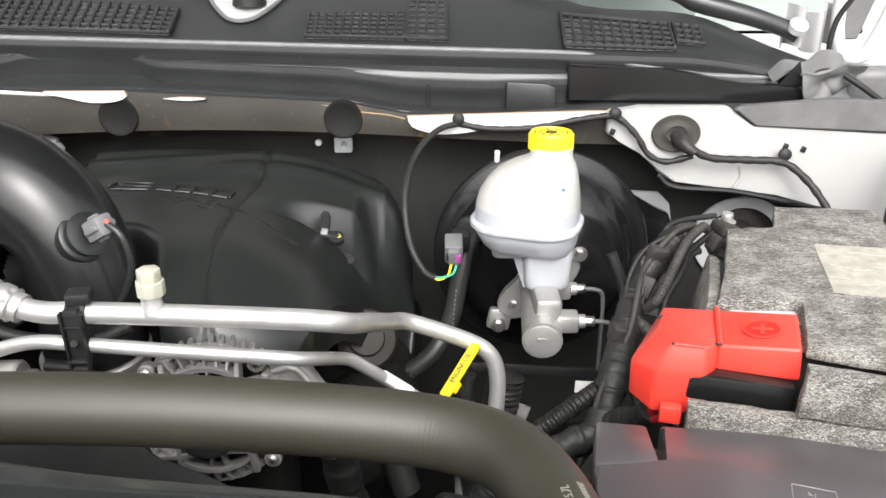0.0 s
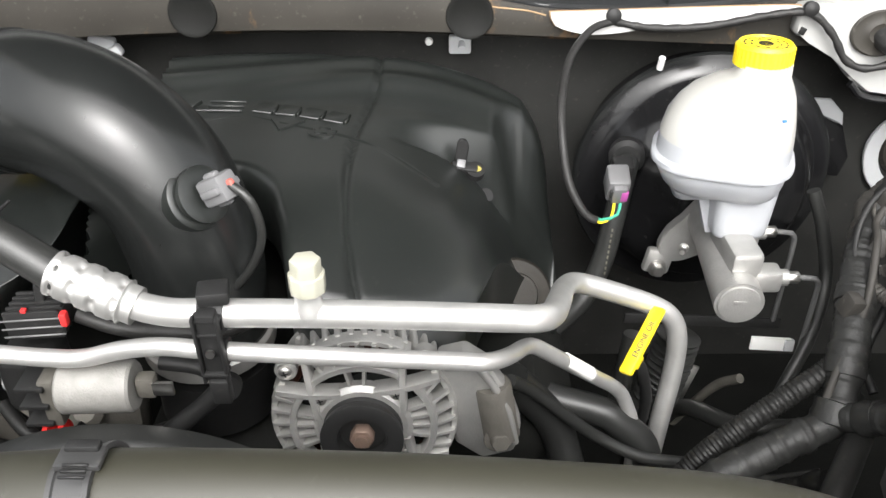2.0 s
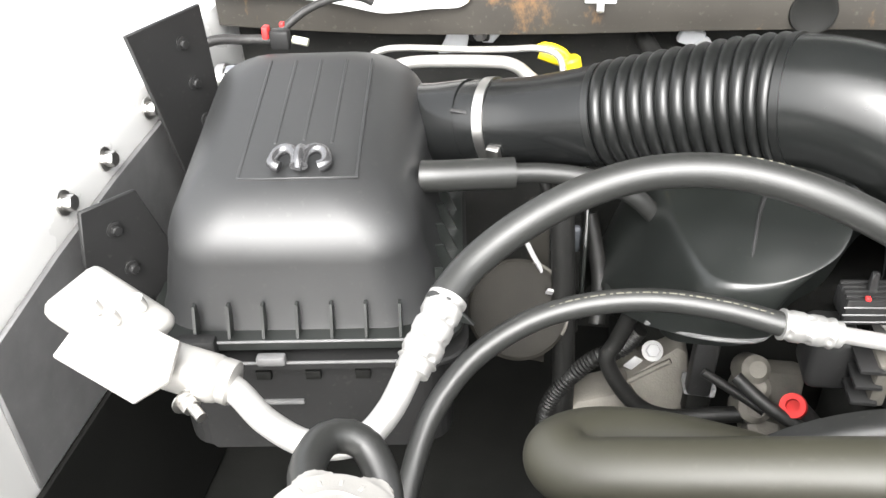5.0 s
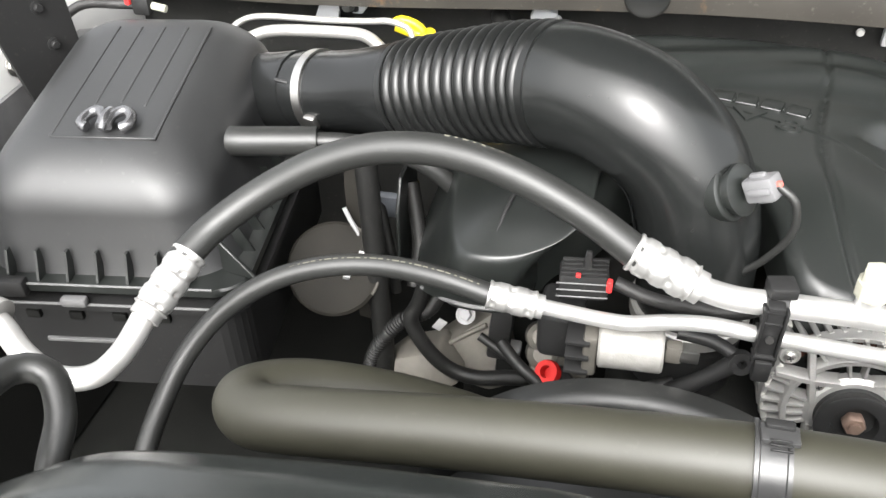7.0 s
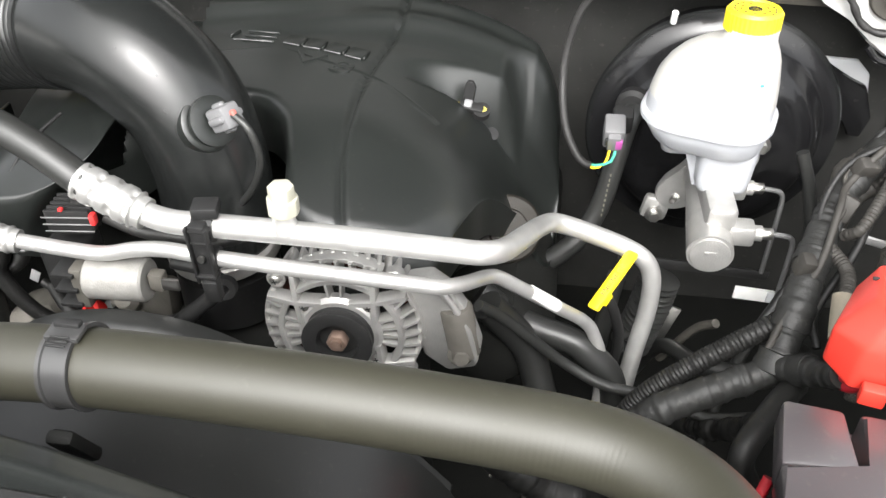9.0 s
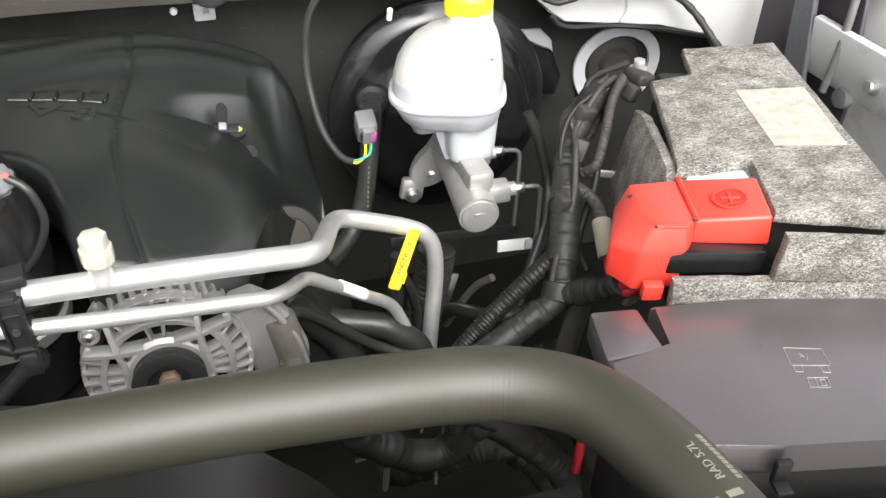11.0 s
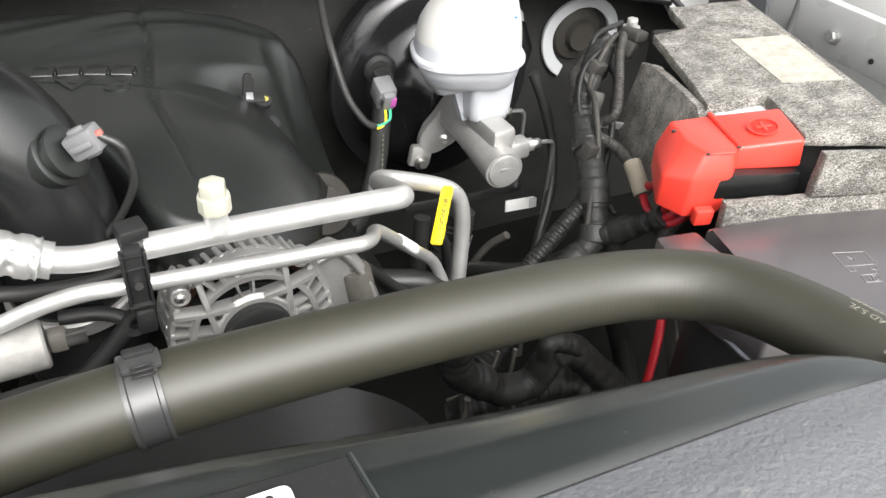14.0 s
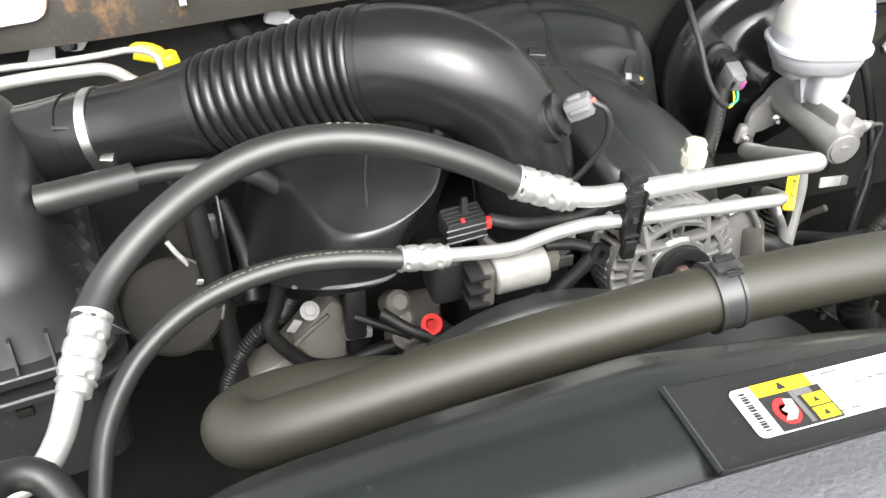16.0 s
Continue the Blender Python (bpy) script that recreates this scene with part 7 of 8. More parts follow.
# ---- harnesses by the battery ----
hn = thing("battery_harness", (0.20, 0.75, 0.98), "thick taped wiring harness beside the battery", "wiring harness")
HEAT = material("faded_tan_sleeve", (0.22, 0.195, 0.15), 0.75, grain=0.4, stain=0.35, stain_scale=60)
for pts, r, corr, mat_ in (([(0.262, 0.885, 1.172), (0.245, 0.870, 1.162), (0.224, 0.850, 1.148), (0.208, 0.830, 1.130), (0.196, 0.802, 1.113), (0.186, 0.777, 1.100), (0.176, 0.750, 1.084), (0.168, 0.730, 1.062), (0.158, 0.712, 1.040), (0.120, 0.700, 1.024), (0.060, 0.685, 0.995), (0.02, 0.68, 0.94)], 0.0150, 0, LOOM),
                           ([(0.156, 0.713, 1.040), (0.176, 0.690, 1.062), (0.1825, 0.665, 1.084), (0.186, 0.645, 1.106)], 0.0118, 0, LOOM),
                           ([(0.184, 0.772, 1.094), (0.168, 0.748, 1.070), (0.130, 0.735, 1.045), (0.090, 0.722, 1.020), (0.050, 0.71, 0.985), (0.02, 0.70, 0.93)], 0.0095, 1, LOWTAPE),
                           ([(0.208, 0.826, 1.100), (0.212, 0.848, 1.125), (0.222, 0.870, 1.148), (0.246, 0.885, 1.160), (0.278, 0.890, 1.166)], 0.0095, 0, DUSTY),
                           ([(0.200, 0.800, 1.116), (0.214, 0.770, 1.110), (0.206, 0.735, 1.112), (0.197, 0.712, 1.116)], 0.0060, 1, DUSTY),
                           ([(0.300, 0.905, 1.172), (0.286, 0.880, 1.184), (0.262, 0.850, 1.178), (0.240, 0.815, 1.160), (0.222, 0.790, 1.142), (0.214, 0.800, 1.125)], 0.0050, 1, DUSTY),
                           ([(0.290, 0.900, 1.150), (0.262, 0.880, 1.135), (0.236, 0.860, 1.120), (0.220, 0.835, 1.108)], 0.0070, 0, DUSTY),
                           ([(0.160, 0.69, 0.99), (0.13, 0.72, 0.94), (0.10, 0.76, 0.90), (0.07, 0.80, 0.86)], 0.011, 0, LOWTAPE),
                           ([(0.120, 0.60, 0.90), (0.09, 0.60, 0.95), (0.05, 0.61, 0.965), (0.00, 0.62, 0.945), (-0.04, 0.64, 0.92)], 0.018, 0, LOWTAPE)):
    part("branch", sweep(pts, r, 22, 0.0013, wave=(lambda s_: 0.0006 * math.sin(s_ * 1700)) if corr else (lambda s_: 0.0022 * noise.noise((s_ * 55, r * 900, 1)) + 0.0010 * noise.noise((s_ * 230, r * 500, 4)) - 0.0009 * (int(s_ * 70 + 3 * noise.noise((s_ * 9, 1, r * 100))) % 2))), mat_, hn, smooth=60)
hrng = random.Random(5)
for k in range(5):
    o = Vector((hrng.uniform(-0.020, 0.020), hrng.uniform(-0.015, 0.02), hrng.uniform(-0.015, 0.015)))
    base_ = [(0.300, 0.905, 1.165), (0.258, 0.880, 1.165), (0.232, 0.850, 1.150), (0.212, 0.820, 1.128), (0.198, 0.790, 1.105), (0.184, 0.755, 1.078), (0.170, 0.730, 1.055)]
    part("strand", sweep([Vector(q) + o + Vector((hrng.uniform(-1, 1), hrng.uniform(-1, 1), hrng.uniform(-1, 1))) * 0.010 for q in base_], hrng.uniform(0.0020, 0.0040), 10, 0.003), DUSTY if k % 2 else MATT, hn)
part("tie", box((0.050, 0.003, 0.010), pose(0.240, 0.828, 1.104, 20, 14, -2), 0.0008), FOLD, hn, "faded grey strap")
part("heat_sleeve", sweep([(0.199, 0.722, 1.120), (0.196, 0.706, 1.112), (0.194, 0.690, 1.101)], 0.0095, 16), HEAT, hn, "faded tan sleeve")
rw = thing("red_battery_cable", (0.17, 0.60, 0.9), "red battery cable leads under the terminal cover", "cable")
for q in ([(0.194, 0.690, 1.100), (0.190, 0.676, 1.094), (0.187, 0.660, 1.098), (0.188, 0.648, 1.112), (0.192, 0.64, 1.130)], [(0.184, 0.652, 1.098), (0.188, 0.638, 1.110), (0.196, 0.630, 1.124)], [(0.182, 0.656, 1.090), (0.190, 0.636, 1.102), (0.204, 0.624, 1.122)], [(0.197, 0.694, 1.108), (0.196, 0.680, 1.118), (0.192, 0.668, 1.134)]):
    part("lead", sweep(q, 0.0042, 12), REDWIRE, rw)
part("lead", sweep([(0.122, 0.556, 1.085), (0.113, 0.543, 1.060), (0.109, 0.539, 1.010), (0.112, 0.545, 0.985)], 0.0042, 14), REDWIRE, rw)
for q, sz, tw in (((0.232, 0.850, 1.166), (0.022, 0.014, 0.018), 20), ((0.216, 0.822, 1.140), (0.016, 0.014, 0.024), -25), ((0.268, 0.885, 1.178), (0.024, 0.016, 0.014), 50), ((0.178, 0.770, 1.112), (0.014, 0.016, 0.020), 10)):
    part("connector", box(sz, pose(*q, tw, 15, tw), 0.003), DUSTY, hn)
for q, d_, r in (((0.191, 0.790, 1.106), (0.37, 0.83, 0.43), 0.0165), ((0.172, 0.740, 1.073), (0.26, 0.66, 0.7), 0.0168), ((0.160, 0.714, 1.044), (0.3, 0.55, 0.75), 0.0180), ((0.176, 0.690, 1.062), (0.35, -0.6, 0.7), 0.0138)):
    part("tape_wrap", lathe([(r - 0.003, -0.010), (r, -0.009), (r + 0.0008, -0.003), (r - 0.0004, 0.002), (r, 0.009), (r - 0.003, 0.010)], along(q, d_), 20), LOOM, hn)
tm = thing("negative_clamp", (0.32, 0.905, 1.16), "grey ground cable clamp with a bolt at the battery corner", "clamp")
part("clamp", box((0.024, 0.030, 0.014), pose(0.322, 0.905, 1.172, 0, 12, 15), 0.004, 3), DUSTY, tm)
part("jaw", box((0.016, 0.016, 0.020), pose(0.308, 0.892, 1.160, 10, 25, 30), 0.004, 3), DUSTY, tm)
part("bolt", bolt((0.326, 0.916, 1.176), (0, 0, 1), 0.0070, 0.010), ALU_DULL, tm)
ch = thing("cowl_harness", (0.30, 1.08, 1.2), "black taped wiring clipped along the cowl panel", "wiring harness")
for pts, r in (([(0.020, 1.093, 1.243), (0.060, 1.092, 1.236), (0.120, 1.090, 1.238), (0.180, 1.088, 1.250), (0.222, 1.084, 1.254), (0.250, 1.080, 1.232), (0.268, 1.078, 1.206), (0.292, 1.076, 1.196), (0.325, 1.072, 1.205)], 0.0040),
               ([(0.314, 1.068, 1.222), (0.345, 1.070, 1.204), (0.400, 1.074, 1.199), (0.445, 1.072, 1.196), (0.475, 1.060, 1.175), (0.495, 1.040, 1.148), (0.505, 1.00, 1.12), (0.51, 0.95, 1.06)], 0.0050)):
    part("loom", sweep(pts, r, 14, 0.006, wave=lambda s_: 0.0006 * math.sin(s_ * 300)), TAPE, ch)
for q in ((0.020, 1.094, 1.249), (0.222, 1.086, 1.258), (0.447, 1.080, 1.205)):
    part("clip", lathe([(0, 0), (0.008, 0), (0.008, 0.006), (0.004, 0.009), (0, 0.009)], along(q, (0, -1, 0.2)), 18), MATT, ch)

# gasket ring and pedal bracket on the firewall
gk = thing("firewall_gasket", (0.43, 1.165, 1.03), "pale grey foam gasket ring on the dark firewall", "gasket")
arc = [(math.cos(a), math.sin(a) * (1.25 if math.sin(a) < 0 else 1)) for a in np.linspace(math.pi * 1.34, -0.26 * math.pi, 26)]
part("ring", prism([(0.440 + 0.070 * x, 1.050 + 0.060 * z) for x, z in arc] + [(0.440 + 0.053 * x, 1.050 + 0.044 * z) for x, z in arc[::-1]], 0.006, XZ(1.178), 0.001), GASKET, gk)
part("boot", lathe([(0, 0), (0.044, 0), (0.040, 0.006), (0.026, 0.010), (0.022, 0.020), (0, 0.020)], along((0.433, 1.178, 1.052), (0, -1, 0)), 32), PRIMER, gk, "dusty rubber boot")
pbk = thing("pedal_bracket", (0.30, 1.15, 1.02), "black arm over a pale gasket beside the booster", "bracket")
part("gasket", prism([(0.268, 1.120), (0.312, 1.118), (0.330, 1.100), (0.340, 1.050), (0.322, 1.035), (0.300, 1.06)], 0.006, XZ(1.178), 0.001), GASKET, pbk)
part("arm", prism([(0.262, 1.128), (0.285, 1.108), (0.325, 1.092), (0.342, 1.050), (0.335, 1.022), (0.318, 1.024), (0.312, 1.046), (0.290, 1.056), (0.255, 1.085)], 0.012, XZ(1.165), 0.003, 2), DARKSTEEL, pbk)

# ---- fan shroud, label, core support ----
def shroud_back(x):
    return float(np.interp(x, (-0.75, -0.70, -0.56, -0.43, -0.30, -0.18, -0.05, -0.01, 0.015, 0.030, 0.042, 0.07), (0.385, 0.405, 0.425, 0.436, 0.415, 0.385, 0.362, 0.352, 0.340, 0.325, 0.302, 0.292)))


def shroud(u, v):
    x = -0.75 + 0.795 * u
    yb = (shroud_back(x - 0.012) + shroud_back(x) + shroud_back(x + 0.012)) / 3
    w = yb - 0.29
    rows = [(1.0, 1.05), (1.0, 1.16), (0.985, 1.205), (0.94, 1.228), (0.84, 1.248), (0.68, 1.262), (0.45, 1.272), (0.2, 1.272), (0.0, 1.264)]
    k = min(len(rows) - 2, int(v * (len(rows) - 1)))
    f = v * (len(rows) - 1) - k
    p0 = rows[k]
    p1 = rows[k + 1]
    lft = max(0.0, (-0.64 - x) / 0.11)
    rgt = max(0.0, (x + 0.02) / 0.06)
    return (x, 0.29 + w * (p0[0] + (p1[0] - p0[0]) * f), p0[1] + (p1[1] - p0[1]) * f - 0.03 * lft ** 2 - 0.010 * rgt ** 2)


sh = thing("fan_shroud", (-0.35, 0.40, 1.0), "smooth black plastic radiator fan shroud", "fan shroud")
part("cowling", sheet(shroud, 70, 42, 0.003), SHROUD, sh, smooth=60)
part("label_panel", prism([(-0.440, 0.298), (-0.247, 0.298), (-0.251, 0.352), (-0.440, 0.362)], 0.010, pose(0, 0, 1.2695), 0.002), MATT, sh, "flat raised panel")
part("panel_rim", sweep([(-0.2475, 0.300, 1.2790), (-0.2512, 0.3515, 1.2785)], 0.0018, 8), SHROUD, sh)
part("panel_rim", sweep([(-0.4395, 0.300, 1.2785), (-0.4395, 0.361, 1.2780)], 0.0018, 8), SHROUD, sh)


def ring_dome(u, v):
    a = radians(200 - 220 * u)
    r = 0.24 - 0.02 * v
    return (-0.33 + r * math.cos(a), 0.555 - 0.11 * v, 0.945 + r * 0.80 * math.sin(a))


part("fan_ring", sheet(ring_dome, 60, 8, 0.004), SATIN, sh)
pl_ = [Vector(q) for q in ((-0.42, 0.50, 1.090), (-0.42, 0.585, 1.105), (-0.22, 0.585, 1.085), (-0.160, 0.582, 1.061), (-0.110, 0.579, 1.002), (-0.120, 0.48, 1.00), (-0.20, 0.46, 1.06))]
part("rear_plate", loft([pl_, [q - Vector((0, 0, 0.006)) for q in pl_]]), SATIN, sh)
part("front_plate", box((0.80, 0.010, 0.5), pose(-0.35, 0.43, 0.88), 0.003), DEEP, sh)

lab = thing("warning_label", (-0.345, 0.33, 1.280), "white, yellow and black coolant warning label", "label")
LZ = 1.2802
part("sheet", prism(rounded(0.0645, 0.0170, 0.004, 4, -0.3445, 0.3285), 0.0006, pose(0, 0, LZ)), PAPER, lab)
LX = lambda u: -0.409 + 0.129 * u
LY = lambda v: 0.3115 + 0.034 * v


def patch(name, u0, v0, u1, v1, lift, mat_, lean=0.0):
    """A printed field of the label, from its lower left to its upper right corner; lean slants its sides."""
    row = [(LX(u0 + lean), LY(v0)), (LX(u1 + lean), LY(v0)), (LX(u1), LY(v1)), (LX(u0), LY(v1))]
    return part(name, prism(row, 0.0004, pose(0, 0, LZ + lift)), mat_, lab)


patch("yellow_band", 0.105, 0.735, 0.378, 0.998, 0.0007, LYELLOW)
patch("black_field", 0.105, 0.01, 0.400, 0.730, 0.0007, INK)
patch("grey_bar", 0.245, 0.05, 0.268, 0.71, 0.0012, ENDCAP)
patch("grey_bar", 0.262, 0.58, 0.345, 0.71, 0.0016, ENDCAP)
part("red_disc", lathe([(0.0040, 0), (0.0072, 0), (0.0072, 0.0005), (0.0040, 0.0005), (0.0040, 0)], pose(LX(0.180), LY(0.36), LZ + 0.0012) @ Matrix.Diagonal((1.0, 1.25, 1, 1)), 28), LRED, lab, "red ring sign")
part("white_shape", prism([(-0.0050, -0.0060), (0.0010, -0.0065), (0.0050, -0.0020), (0.0062, 0.0060), (0.0015, 0.0075), (0.0005, 0.0030), (-0.0030, 0.0010), (-0.0012, -0.0020)], 0.0004, pose(LX(0.185), LY(0.36), LZ + 0.0018)), PAPER, lab)
for v0_ in (0.05, 0.33):
    patch("yellow_sign", 0.290, v0_, 0.388, v0_ + 0.24, 0.0012, LYELLOW)
    part("sign_mark", prism([(-0.0018, 0), (0.0018, 0), (0, 0.0036)], 0.0004, pose(LX(0.335), LY(v0_ + 0.06), LZ + 0.0017)), INK, lab)
part("triangle", prism([(-0.0026, 0), (0.0026, 0), (0.0006, 0.0048), (-0.0006, 0.0048)], 0.0004, pose(LX(0.235), LY(0.79), LZ + 0.0012)), INK, lab)
for k in range(14):
    patch("code_bar", 0.036, 0.10 + 0.058 * k, 0.066, 0.128 + 0.058 * k + (0.014 if k % 3 else 0), 0.0007, INK)
lrow = random.Random(11)
for u0_, u1_, v_ in ((0.405, 0.422, 0.90), (0.450, 0.530, 0.90), (0.560, 0.600, 0.58), (0.630, 0.665, 0.60), (0.672, 0.740, 0.60), (0.395, 0.420, 0.12), (0.455, 0.505, 0.12), (0.690, 0.770, 0.12), (0.795, 0.845, 0.12), (0.870, 0.930, 0.12)):
    u_ = u0_
    while u_ < u1_ - 0.004:
        w_ = lrow.uniform(0.006, 0.011)
        patch("text_bar", u_, v_ - 0.022, min(u1_, u_ + w_), v_ + lrow.uniform(0.012, 0.035), 0.0007, FADEDINK)
        u_ += w_ + 0.003
patch("rule", 0.395, 0.240, 0.985, 0.252, 0.0007, FADEDINK)
part("dot", lathe([(0.0008, 0), (0.0019, 0), (0.0019, 0.0004), (0.0008, 0.0004), (0.0008, 0)], pose(LX(0.925), LY(0.86), LZ + 0.0007), 16), INK, lab)


def core(u, v):
    x = -0.80 + 1.35 * u
    rows = [(0.300, 1.235), (0.302, 1.268), (0.292, 1.282), (0.270, 1.287), (0.200, 1.285), (0.05, 1.270), (-0.15, 1.22)]
    k = min(len(rows) - 2, int(v * (len(rows) - 1)))
    f = v * (len(rows) - 1) - k
    y = rows[k][0] + (rows[k + 1][0] - rows[k][0]) * f
    z = rows[k][1] + (rows[k + 1][1] - rows[k][1]) * f
    return (x, y - 0.05 * (x + 0.3) ** 2, z - 0.10 * max(0.0, x + 0.05))


setting("trim_core_support", sheet(core, 50, 30, 0.004), CORE, "textured grey-black radiator core cover", "core support")

# ---- low down between block and filter box: brackets, hoses, looms, plugs ----
lw = thing("timing_cover", (-0.57, 0.80, 0.90), "pale grimy cast alloy timing cover low on the engine", "engine casting")
part("casting", prism([(-0.6355, 0.890), (-0.552, 0.962), (-0.540, 0.956), (-0.526, 0.870), (-0.552, 0.858), (-0.600, 0.866)], 0.05, Matrix(((1, 0, 0, 0), (0, 0.25, -1, 0.66), (0, 1, 0.1, 0), (0, 0, 0, 1))), 0.006, 2), CASTING, lw)
part("rib", sweep([(-0.625, 0.835, 0.902), (-0.590, 0.838, 0.932), (-0.558, 0.842, 0.954)], 0.003, 10), CASTING, lw)
part("casting", prism([(-0.695, 0.875), (-0.655, 0.914), (-0.607, 0.930), (-0.580, 0.893), (-0.618, 0.864)], 0.05, Matrix(((1, 0, 0, 0), (0, 0.25, -1, 0.625), (0, 1, 0.1, 0), (0, 0, 0, 1))), 0.006, 2), CASTING, lw)
for k_, (cx_, cz_, rr_) in enumerate(((-0.492, 1.000, 0.014), (-0.489, 0.976, 0.016), (-0.484, 0.950, 0.017), (-0.470, 0.925, 0.018))):
    part("lug", lathe([(0, 0), (rr_, 0), (rr_ + 0.002, 0.004), (rr_, 0.034), (rr_ * 0.6, 0.040), (0, 0.040)], along((cx_, 0.800, cz_ - 0.01), (0.1, -0.75, 0.65)), 18), CASTING, lw)
part("plate", box((0.050, 0.03, 0.09), pose(-0.462, 0.790, 0.955, -10, 0, 0), 0.008), GRIMY, lw)
part("bolt", bolt((-0.580, 0.832, 0.975), (0, -0.7, 0.7), 0.0075, 0.008), FOLD, lw)
pl = thing("red_plug", (-0.47, 0.705, 1.0), "black plug with a red locking ring", "connector")
part("ring", lathe([(0.006, 0), (0.011, 0), (0.012, 0.004), (0.011, 0.012), (0.006, 0.012), (0.006, 0)], along((-0.470, 0.706, 1.033), (-0.3, -0.6, 0.7)), 20), DARKRED, pl, "red locking ring")
part("body", sweep([(-0.466, 0.714, 1.026), (-0.454, 0.712, 1.014), (-0.44, 0.708, 0.998)], 0.0095, 16), MATT, pl)
part("lead", sweep([(-0.445, 0.705, 1.01), (-0.42, 0.69, 1.03), (-0.40, 0.68, 1.05), (-0.36, 0.69, 1.06)], 0.006, 10), TAPE, pl)
bp = thing("banded_plug", (-0.534, 0.80, 0.90), "black plug with a pale band beside the timing cover", "connector")
part("stem", box((0.024, 0.020, 0.062), pose(-0.534, 0.798, 0.990, -12, 4), 0.004), MATT, bp)
part("band", box((0.032, 0.028, 0.012), pose(-0.5305, 0.815, 0.948, -12, 4), 0.002), FOLD, bp, "pale plastic band")
part("body", box((0.026, 0.026, 0.040), pose(-0.529, 0.822, 0.922, -12, 4), 0.005), DEEP, bp)
lo = thing("low_harness", (-0.6, 0.75, 0.95), "black corrugated looms and hoses low beside the engine", "wiring harness")
for pts, r, w_ in (([(-0.610, 0.79, 1.060), (-0.622, 0.79, 1.020), (-0.630, 0.785, 1.000), (-0.612, 0.780, 0.966), (-0.588, 0.780, 0.940), (-0.557, 0.780, 0.932), (-0.520, 0.780, 0.940), (-0.490, 0.775, 0.95)], 0.0085, 0.0),
                   ([(-0.600, 0.80, 1.03), (-0.615, 0.80, 1.004), (-0.643, 0.80, 0.985), (-0.672, 0.80, 0.946), (-0.688, 0.80, 0.904), (-0.690, 0.80, 0.84)], 0.0085, 0.0011),
                   ([(-0.520, 0.72, 1.050), (-0.495, 0.70, 1.038), (-0.462, 0.69, 1.022), (-0.430, 0.69, 1.010)], 0.0060, 0.0),
                   ([(-0.545, 0.74, 1.035), (-0.515, 0.73, 1.022), (-0.490, 0.715, 1.015)], 0.0045, 0.0),
                   ([(-0.655, 0.90, 1.10), (-0.640, 0.87, 1.04), (-0.640, 0.84, 1.00)], 0.009, 0.0),
                   ([(-0.71, 0.90, 1.16), (-0.690, 0.88, 1.10), (-0.672, 0.86, 1.03), (-0.665, 0.85, 0.98)], 0.006, 0.0),
                   ([(-0.60, 1.14, 1.20), (-0.585, 1.08, 1.19), (-0.60, 1.0, 1.20)], 0.011, 0.0)):
    part("branch", sweep(pts, r, 14, 0.0015 if w_ else 0.006, wave=(lambda s_: 0.0010 * math.sin(s_ * 1400)) if w_ else None), LOWTAPE, lo)
part("pale_tag", box((0.010, 0.002, 0.020), pose(-0.602, 0.800, 0.985, 10, 30), 0.0005), FOLD, lo, "pale paper tag")
dk = thing("dust_shield", (-0.72, 0.80, 0.98), "dull brown-grey round metal shield beside the filter box", "shield")
part("disc", lathe([(0, 0), (0.049, 0), (0.052, 0.003), (0.049, 0.006), (0.044, 0.0035), (0.012, 0.005), (0, 0.005)], along((-0.722, 0.812, 1.035), (0.15, -0.72, 0.68)), 40), RUSTSHIELD, dk)
part("rolled_edge", sweep([Vector((-0.722, 0.812, 1.035)) + along((0, 0, 0), (0.15, -0.72, 0.68)).to_3x3() @ Vector((0.051 * math.cos(a_), 0.051 * math.sin(a_), 0.005)) for a_ in np.linspace(-0.6, 1.2, 10)], 0.0018, 8), GRIMY, dk, "pale rolled edge")
sb = thing("side_bracket", (-0.69, 0.83, 0.93), "dark steel bracket with pale tags beside the filter box", "bracket")
part("arm", loft([[(-0.716, 0.862, z_ + 0.02), (-0.694, 0.858, z_ + 0.02), (-0.694, 0.850, z_), (-0.716, 0.854, z_)] for z_ in (1.12, 1.06, 1.00, 0.93)]), RUSTSHIELD, sb)
part("post", sweep([(-0.684, 0.84, 1.16), (-0.680, 0.83, 1.10), (-0.676, 0.82, 1.04), (-0.672, 0.81, 0.96), (-0.670, 0.80, 0.88)], 0.012, 14), LOWTAPE, sb)
part("pale_edge", sweep([(-0.716, 0.846, 1.094), (-0.709, 0.843, 1.080), (-0.701, 0.841, 1.066), (-0.698, 0.840, 1.050)], 0.0026, 8), FOLD, sb, "narrow pale edge")
for q in ((-0.690, 0.818, 1.056), (-0.688, 0.846, 1.104), (-0.704, 0.800, 1.036)):
    part("tag", box((0.008, 0.003, 0.010), pose(*q, 30, 15, 10), 0.0008), FOLD, sb, "small pale tag")
gs = thing("grey_module", (-0.68, 0.88, 1.02), "blue-grey painted bracket deep beside the engine", "bracket")
part("plate", box((0.055, 0.01, 0.040), pose(-0.690, 0.880, 1.080, 20), 0.004), SLATE, gs)

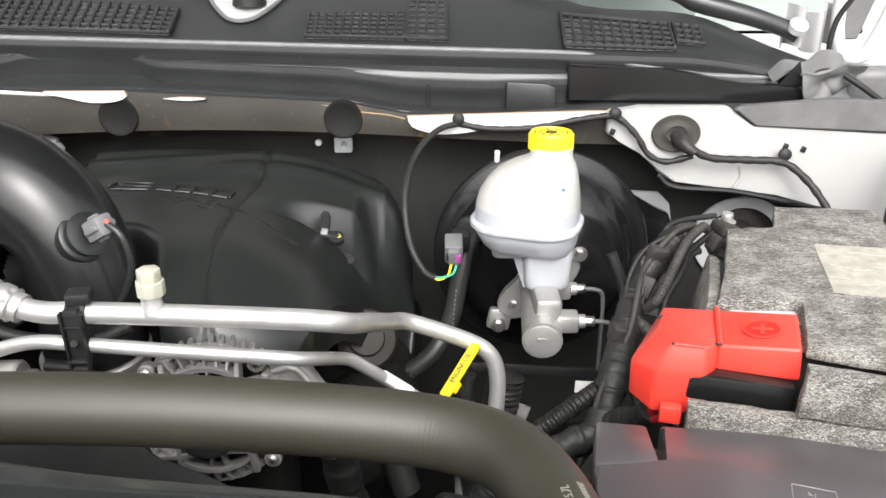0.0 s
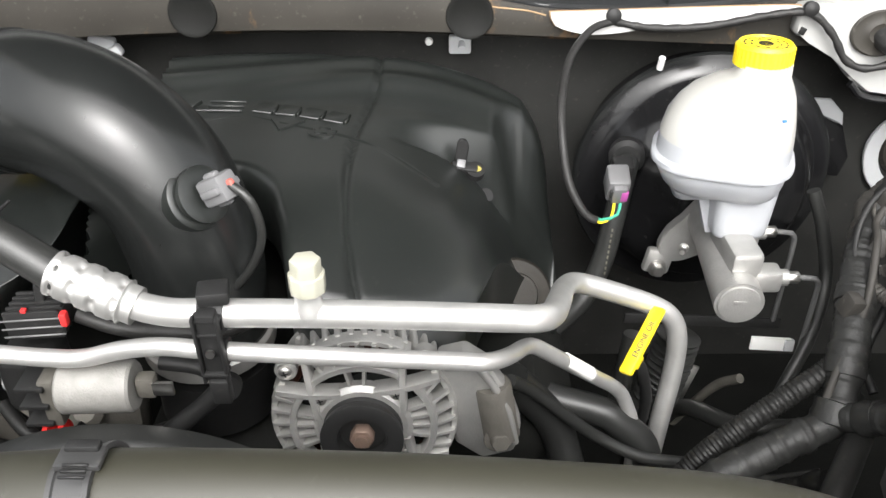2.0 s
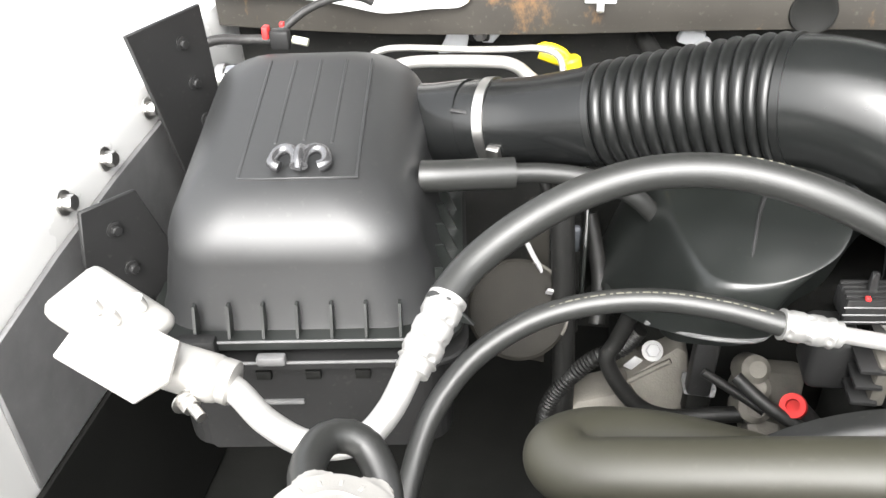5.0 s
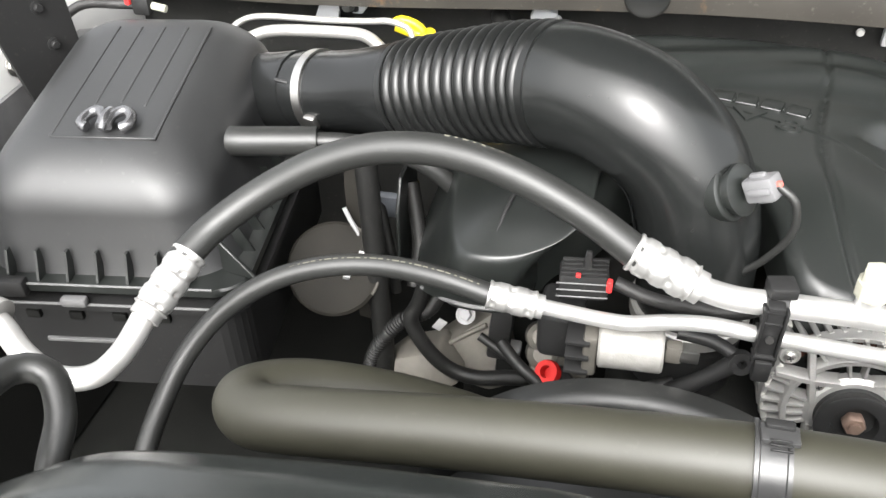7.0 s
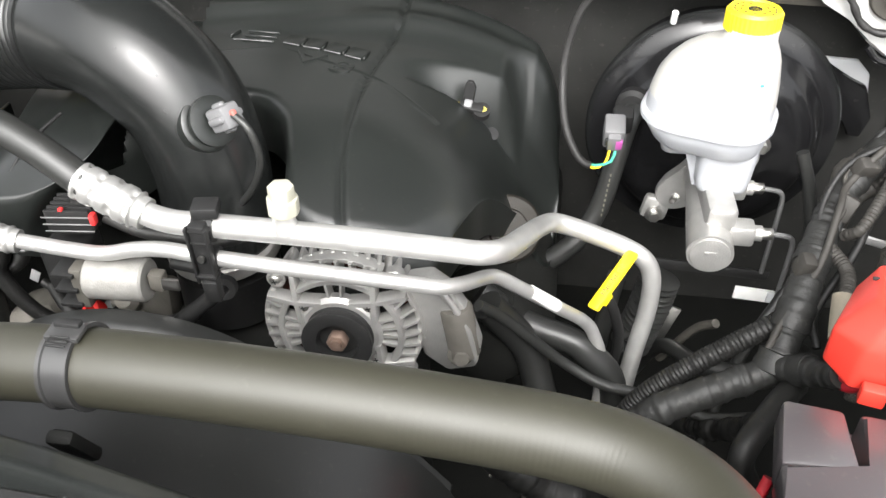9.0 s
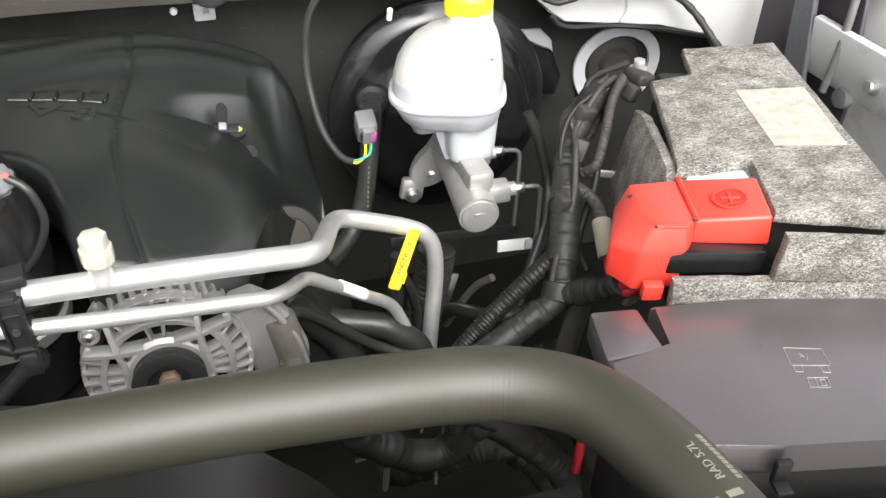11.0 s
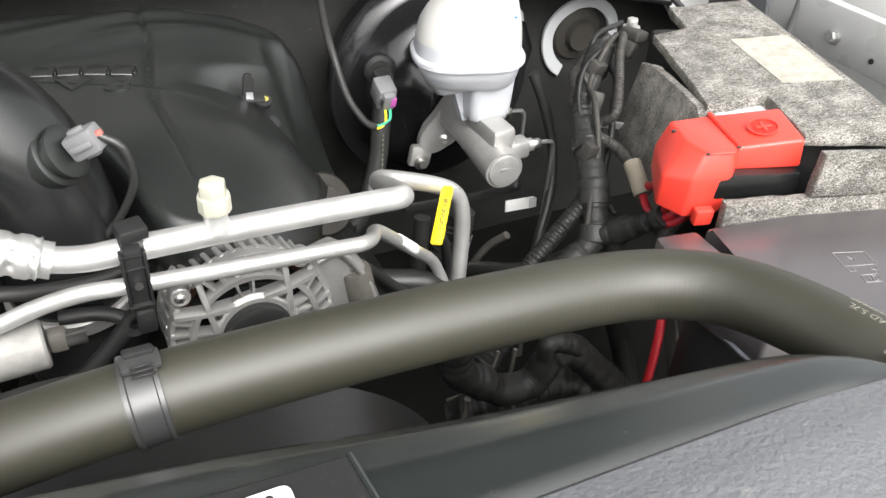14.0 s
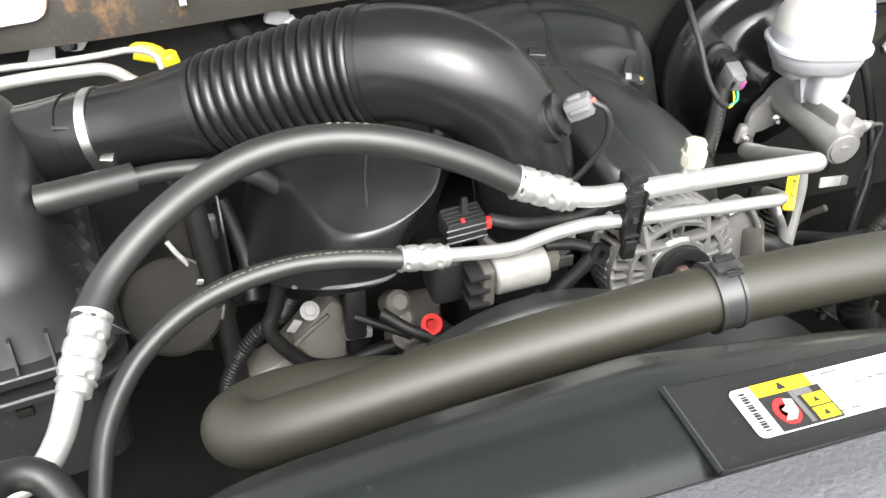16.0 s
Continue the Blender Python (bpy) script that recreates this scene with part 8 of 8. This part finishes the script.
# driver side lower hoses
dl = thing("heater_hoses", (0.0, 0.80, 0.9), "black hoses and tubes low behind the pipes", "hose")
for pts, r in (([(-0.11, 0.80, 1.02), (-0.07, 0.79, 0.995), (-0.02, 0.78, 0.985), (0.0, 0.775, 0.975), (0.03, 0.77, 0.94), (0.04, 0.78, 0.84)], 0.014),
               ([(-0.105, 0.72, 1.075), (-0.085, 0.735, 1.05), (-0.05, 0.75, 1.005), (-0.02, 0.755, 0.975), (0.02, 0.75, 0.955), (0.07, 0.75, 0.945), (0.12, 0.735, 0.94), (0.17, 0.72, 0.965)], 0.0055),
               ([(-0.10, 0.76, 1.04), (-0.06, 0.77, 0.98), (-0.04, 0.76, 0.92)], 0.016),
               ([(0.03, 0.87, 1.0), (0.025, 0.865, 0.96), (0.02, 0.86, 0.90)], 0.010),
               ([(0.07, 0.92, 0.80), (0.09, 0.87, 0.90), (0.12, 0.80, 0.945), (0.15, 0.78, 0.96), (0.17, 0.755, 0.99), (0.188, 0.735, 1.04)], 0.009),
               ([(0.20, 0.93, 1.13), (0.215, 0.92, 1.09), (0.222, 0.90, 1.04), (0.20, 0.86, 1.0), (0.17, 0.83, 0.95), (0.15, 0.81, 0.88), (0.14, 0.80, 0.80)], 0.0065)):
    part("hose", sweep(pts, r, 16), HOSE, dl)
cr = thing("corrugated_boot", (0.07, 0.87, 0.93), "black corrugated rubber boot under the booster", "boot")
part("boot", sweep([(0.075, 0.87, 1.00), (0.068, 0.865, 0.96), (0.055, 0.86, 0.91)], 0.020, 24, 0.0012, wave=lambda s_: 0.003 * math.sin(s_ * 900)), HOSE, cr, smooth=70)
si = thing("steel_bracket", (0.10, 0.88, 0.90), "bright steel bracket deep under the booster", "bracket")
part("plate", box((0.020, 0.004, 0.05), pose(0.09, 0.88, 0.925, -10, 20), 0.001), STEEL, si)
part("stud", sweep([(0.10, 0.91, 0.84), (0.125, 0.88, 0.92), (0.14, 0.855, 0.955)], 0.005, 12), GRIMY, si)

# loom and stays low behind the fan shroud
ll = thing("lower_loom", (0.0, 0.57, 0.990), "bulky black taped loom low behind the fan shroud", "wiring harness")
part("loom", sweep([(-0.086, 0.57, 1.12), (-0.081, 0.57, 1.088), (-0.074, 0.57, 1.059), (-0.055, 0.57, 1.042), (-0.03, 0.57, 1.021), (0.0, 0.57, 1.02), (0.019, 0.57, 1.044), (0.039, 0.57, 1.044), (0.066, 0.57, 1.014), (0.104, 0.57, 0.968), (0.121, 0.57, 0.93)], 0.0145, 20, 0.0015, wave=lambda s_: 0.0022 * noise.noise((s_ * 60, 3, 8)) + 0.0009 * noise.noise((s_ * 240, 5, 2))), LOWTAPE, ll, smooth=60)
part("branch", sweep([(-0.001, 0.555, 1.063), (0.001, 0.555, 1.077), (0.017, 0.555, 1.073), (0.036, 0.555, 1.06)], 0.008, 14, 0.0015, wave=lambda s_: 0.0012 * noise.noise((s_ * 180, 1, 3))), LOWTAPE, ll)
for a_, b_, r_ in (((-0.051, 0.6, 0.945), (-0.047, 0.6, 0.987), 0.004), ((-0.008, 0.58, 0.963), (-0.008, 0.58, 0.991), 0.0018), ((0.01, 0.62, 0.975), (0.013, 0.62, 1.011), 0.0026), ((-0.011, 0.62, 0.99), (-0.006, 0.62, 1.015), 0.0022), ((-0.08, 0.58, 1.019), (-0.062, 0.58, 1.02), 0.0016)):
    part("lead", sweep([a_, b_], r_ * 0.8, 8), GRIMY, ll, "dull grey lead")
sy = thing("battery_stay", (0.14, 0.62, 0.873), "dark grey steel stay beside the red cable", "bracket")
part("post", sweep([(0.178, 0.70, 1.035), (0.150, 0.66, 1.040), (0.123, 0.62, 1.026), (0.14, 0.62, 0.979), (0.175, 0.62, 0.883)], 0.011, 14), LOWTAPE, sy)
part("post", box((0.026, 0.004, 0.17), along((0.23, 0.63, 0.923), (-0.048, 0.0, 0.143)), 0.0012), GRIMY, sy)

# driver fender flange and hood stop
ff = thing("fender_flange", (0.60, 0.80, 1.12), "white painted fender flange with a bolt", "flange")
part("flange", box((0.012, 0.42, 0.075), pose(0.600, 0.74, 1.165, 0, -8, 4), 0.003), PAINT, ff)
part("pad", box((0.006, 0.055, 0.050), pose(0.592, 0.830, 1.165, 0, -8, 4), 0.002), PAINT, ff)
part("bolt", bolt((0.589, 0.835, 1.160), (-1, 0, 0.1), 0.0075, 0.010), ZINC, ff)
for y in (0.775, 0.745):
    part("hole", lathe([(0, 0), (0.0035, 0), (0.0035, 0.001), (0, 0.001)], along((0.5925, y, 1.150 + 0.02 * (0.775 - y)), (-1, 0, 0.1)), 16), INK, ff)
sp_ = thing("splash_guard", (0.60, 0.97, 0.95), "dark purple-grey plastic splash guard behind the battery", "splash guard")
part("panel", prism([(0.872, 0.92), (1.075, 0.92), (1.075, 1.20), (1.0, 1.24), (0.893, 1.25), (0.870, 1.12)], 0.006, Matrix(((0, 0, 1, 0.592), (1, 0, 0, 0), (0, 1, 0, 0), (0, 0, 0, 1))), 0.002), PURPLEBLACK, sp_)
part("rod", sweep([(0.582, 0.905, 1.12), (0.584, 0.90, 1.19), (0.588, 0.905, 1.30)], 0.005, 12), ENDCAP, sp_)
part("boss", lathe([(0, 0), (0.014, 0), (0.012, 0.010), (0, 0.012)], along((0.591, 0.875, 1.125), (-1, 0, 0.1)), 20), ENDCAP, sp_)
hs = thing("hood_stop", (0.58, 0.98, 1.15), "grey-black hood hinge and stop behind the battery", "hinge")
part("arm", prism([(0, 0), (0.05, 0), (0.07, 0.20), (0.04, 0.21)], 0.008, Matrix(((0, 0, 1, 0.575), (1, 0, 0, 0.93), (0, 1, 0, 1.08), (0, 0, 0, 1))), 0.002), CORE, hs)
part("stop", lathe([(0, 0), (0.030, 0), (0.032, 0.004), (0.030, 0.012), (0, 0.012)], pose(0.640, 0.93, 1.245), 28), MATT, hs)
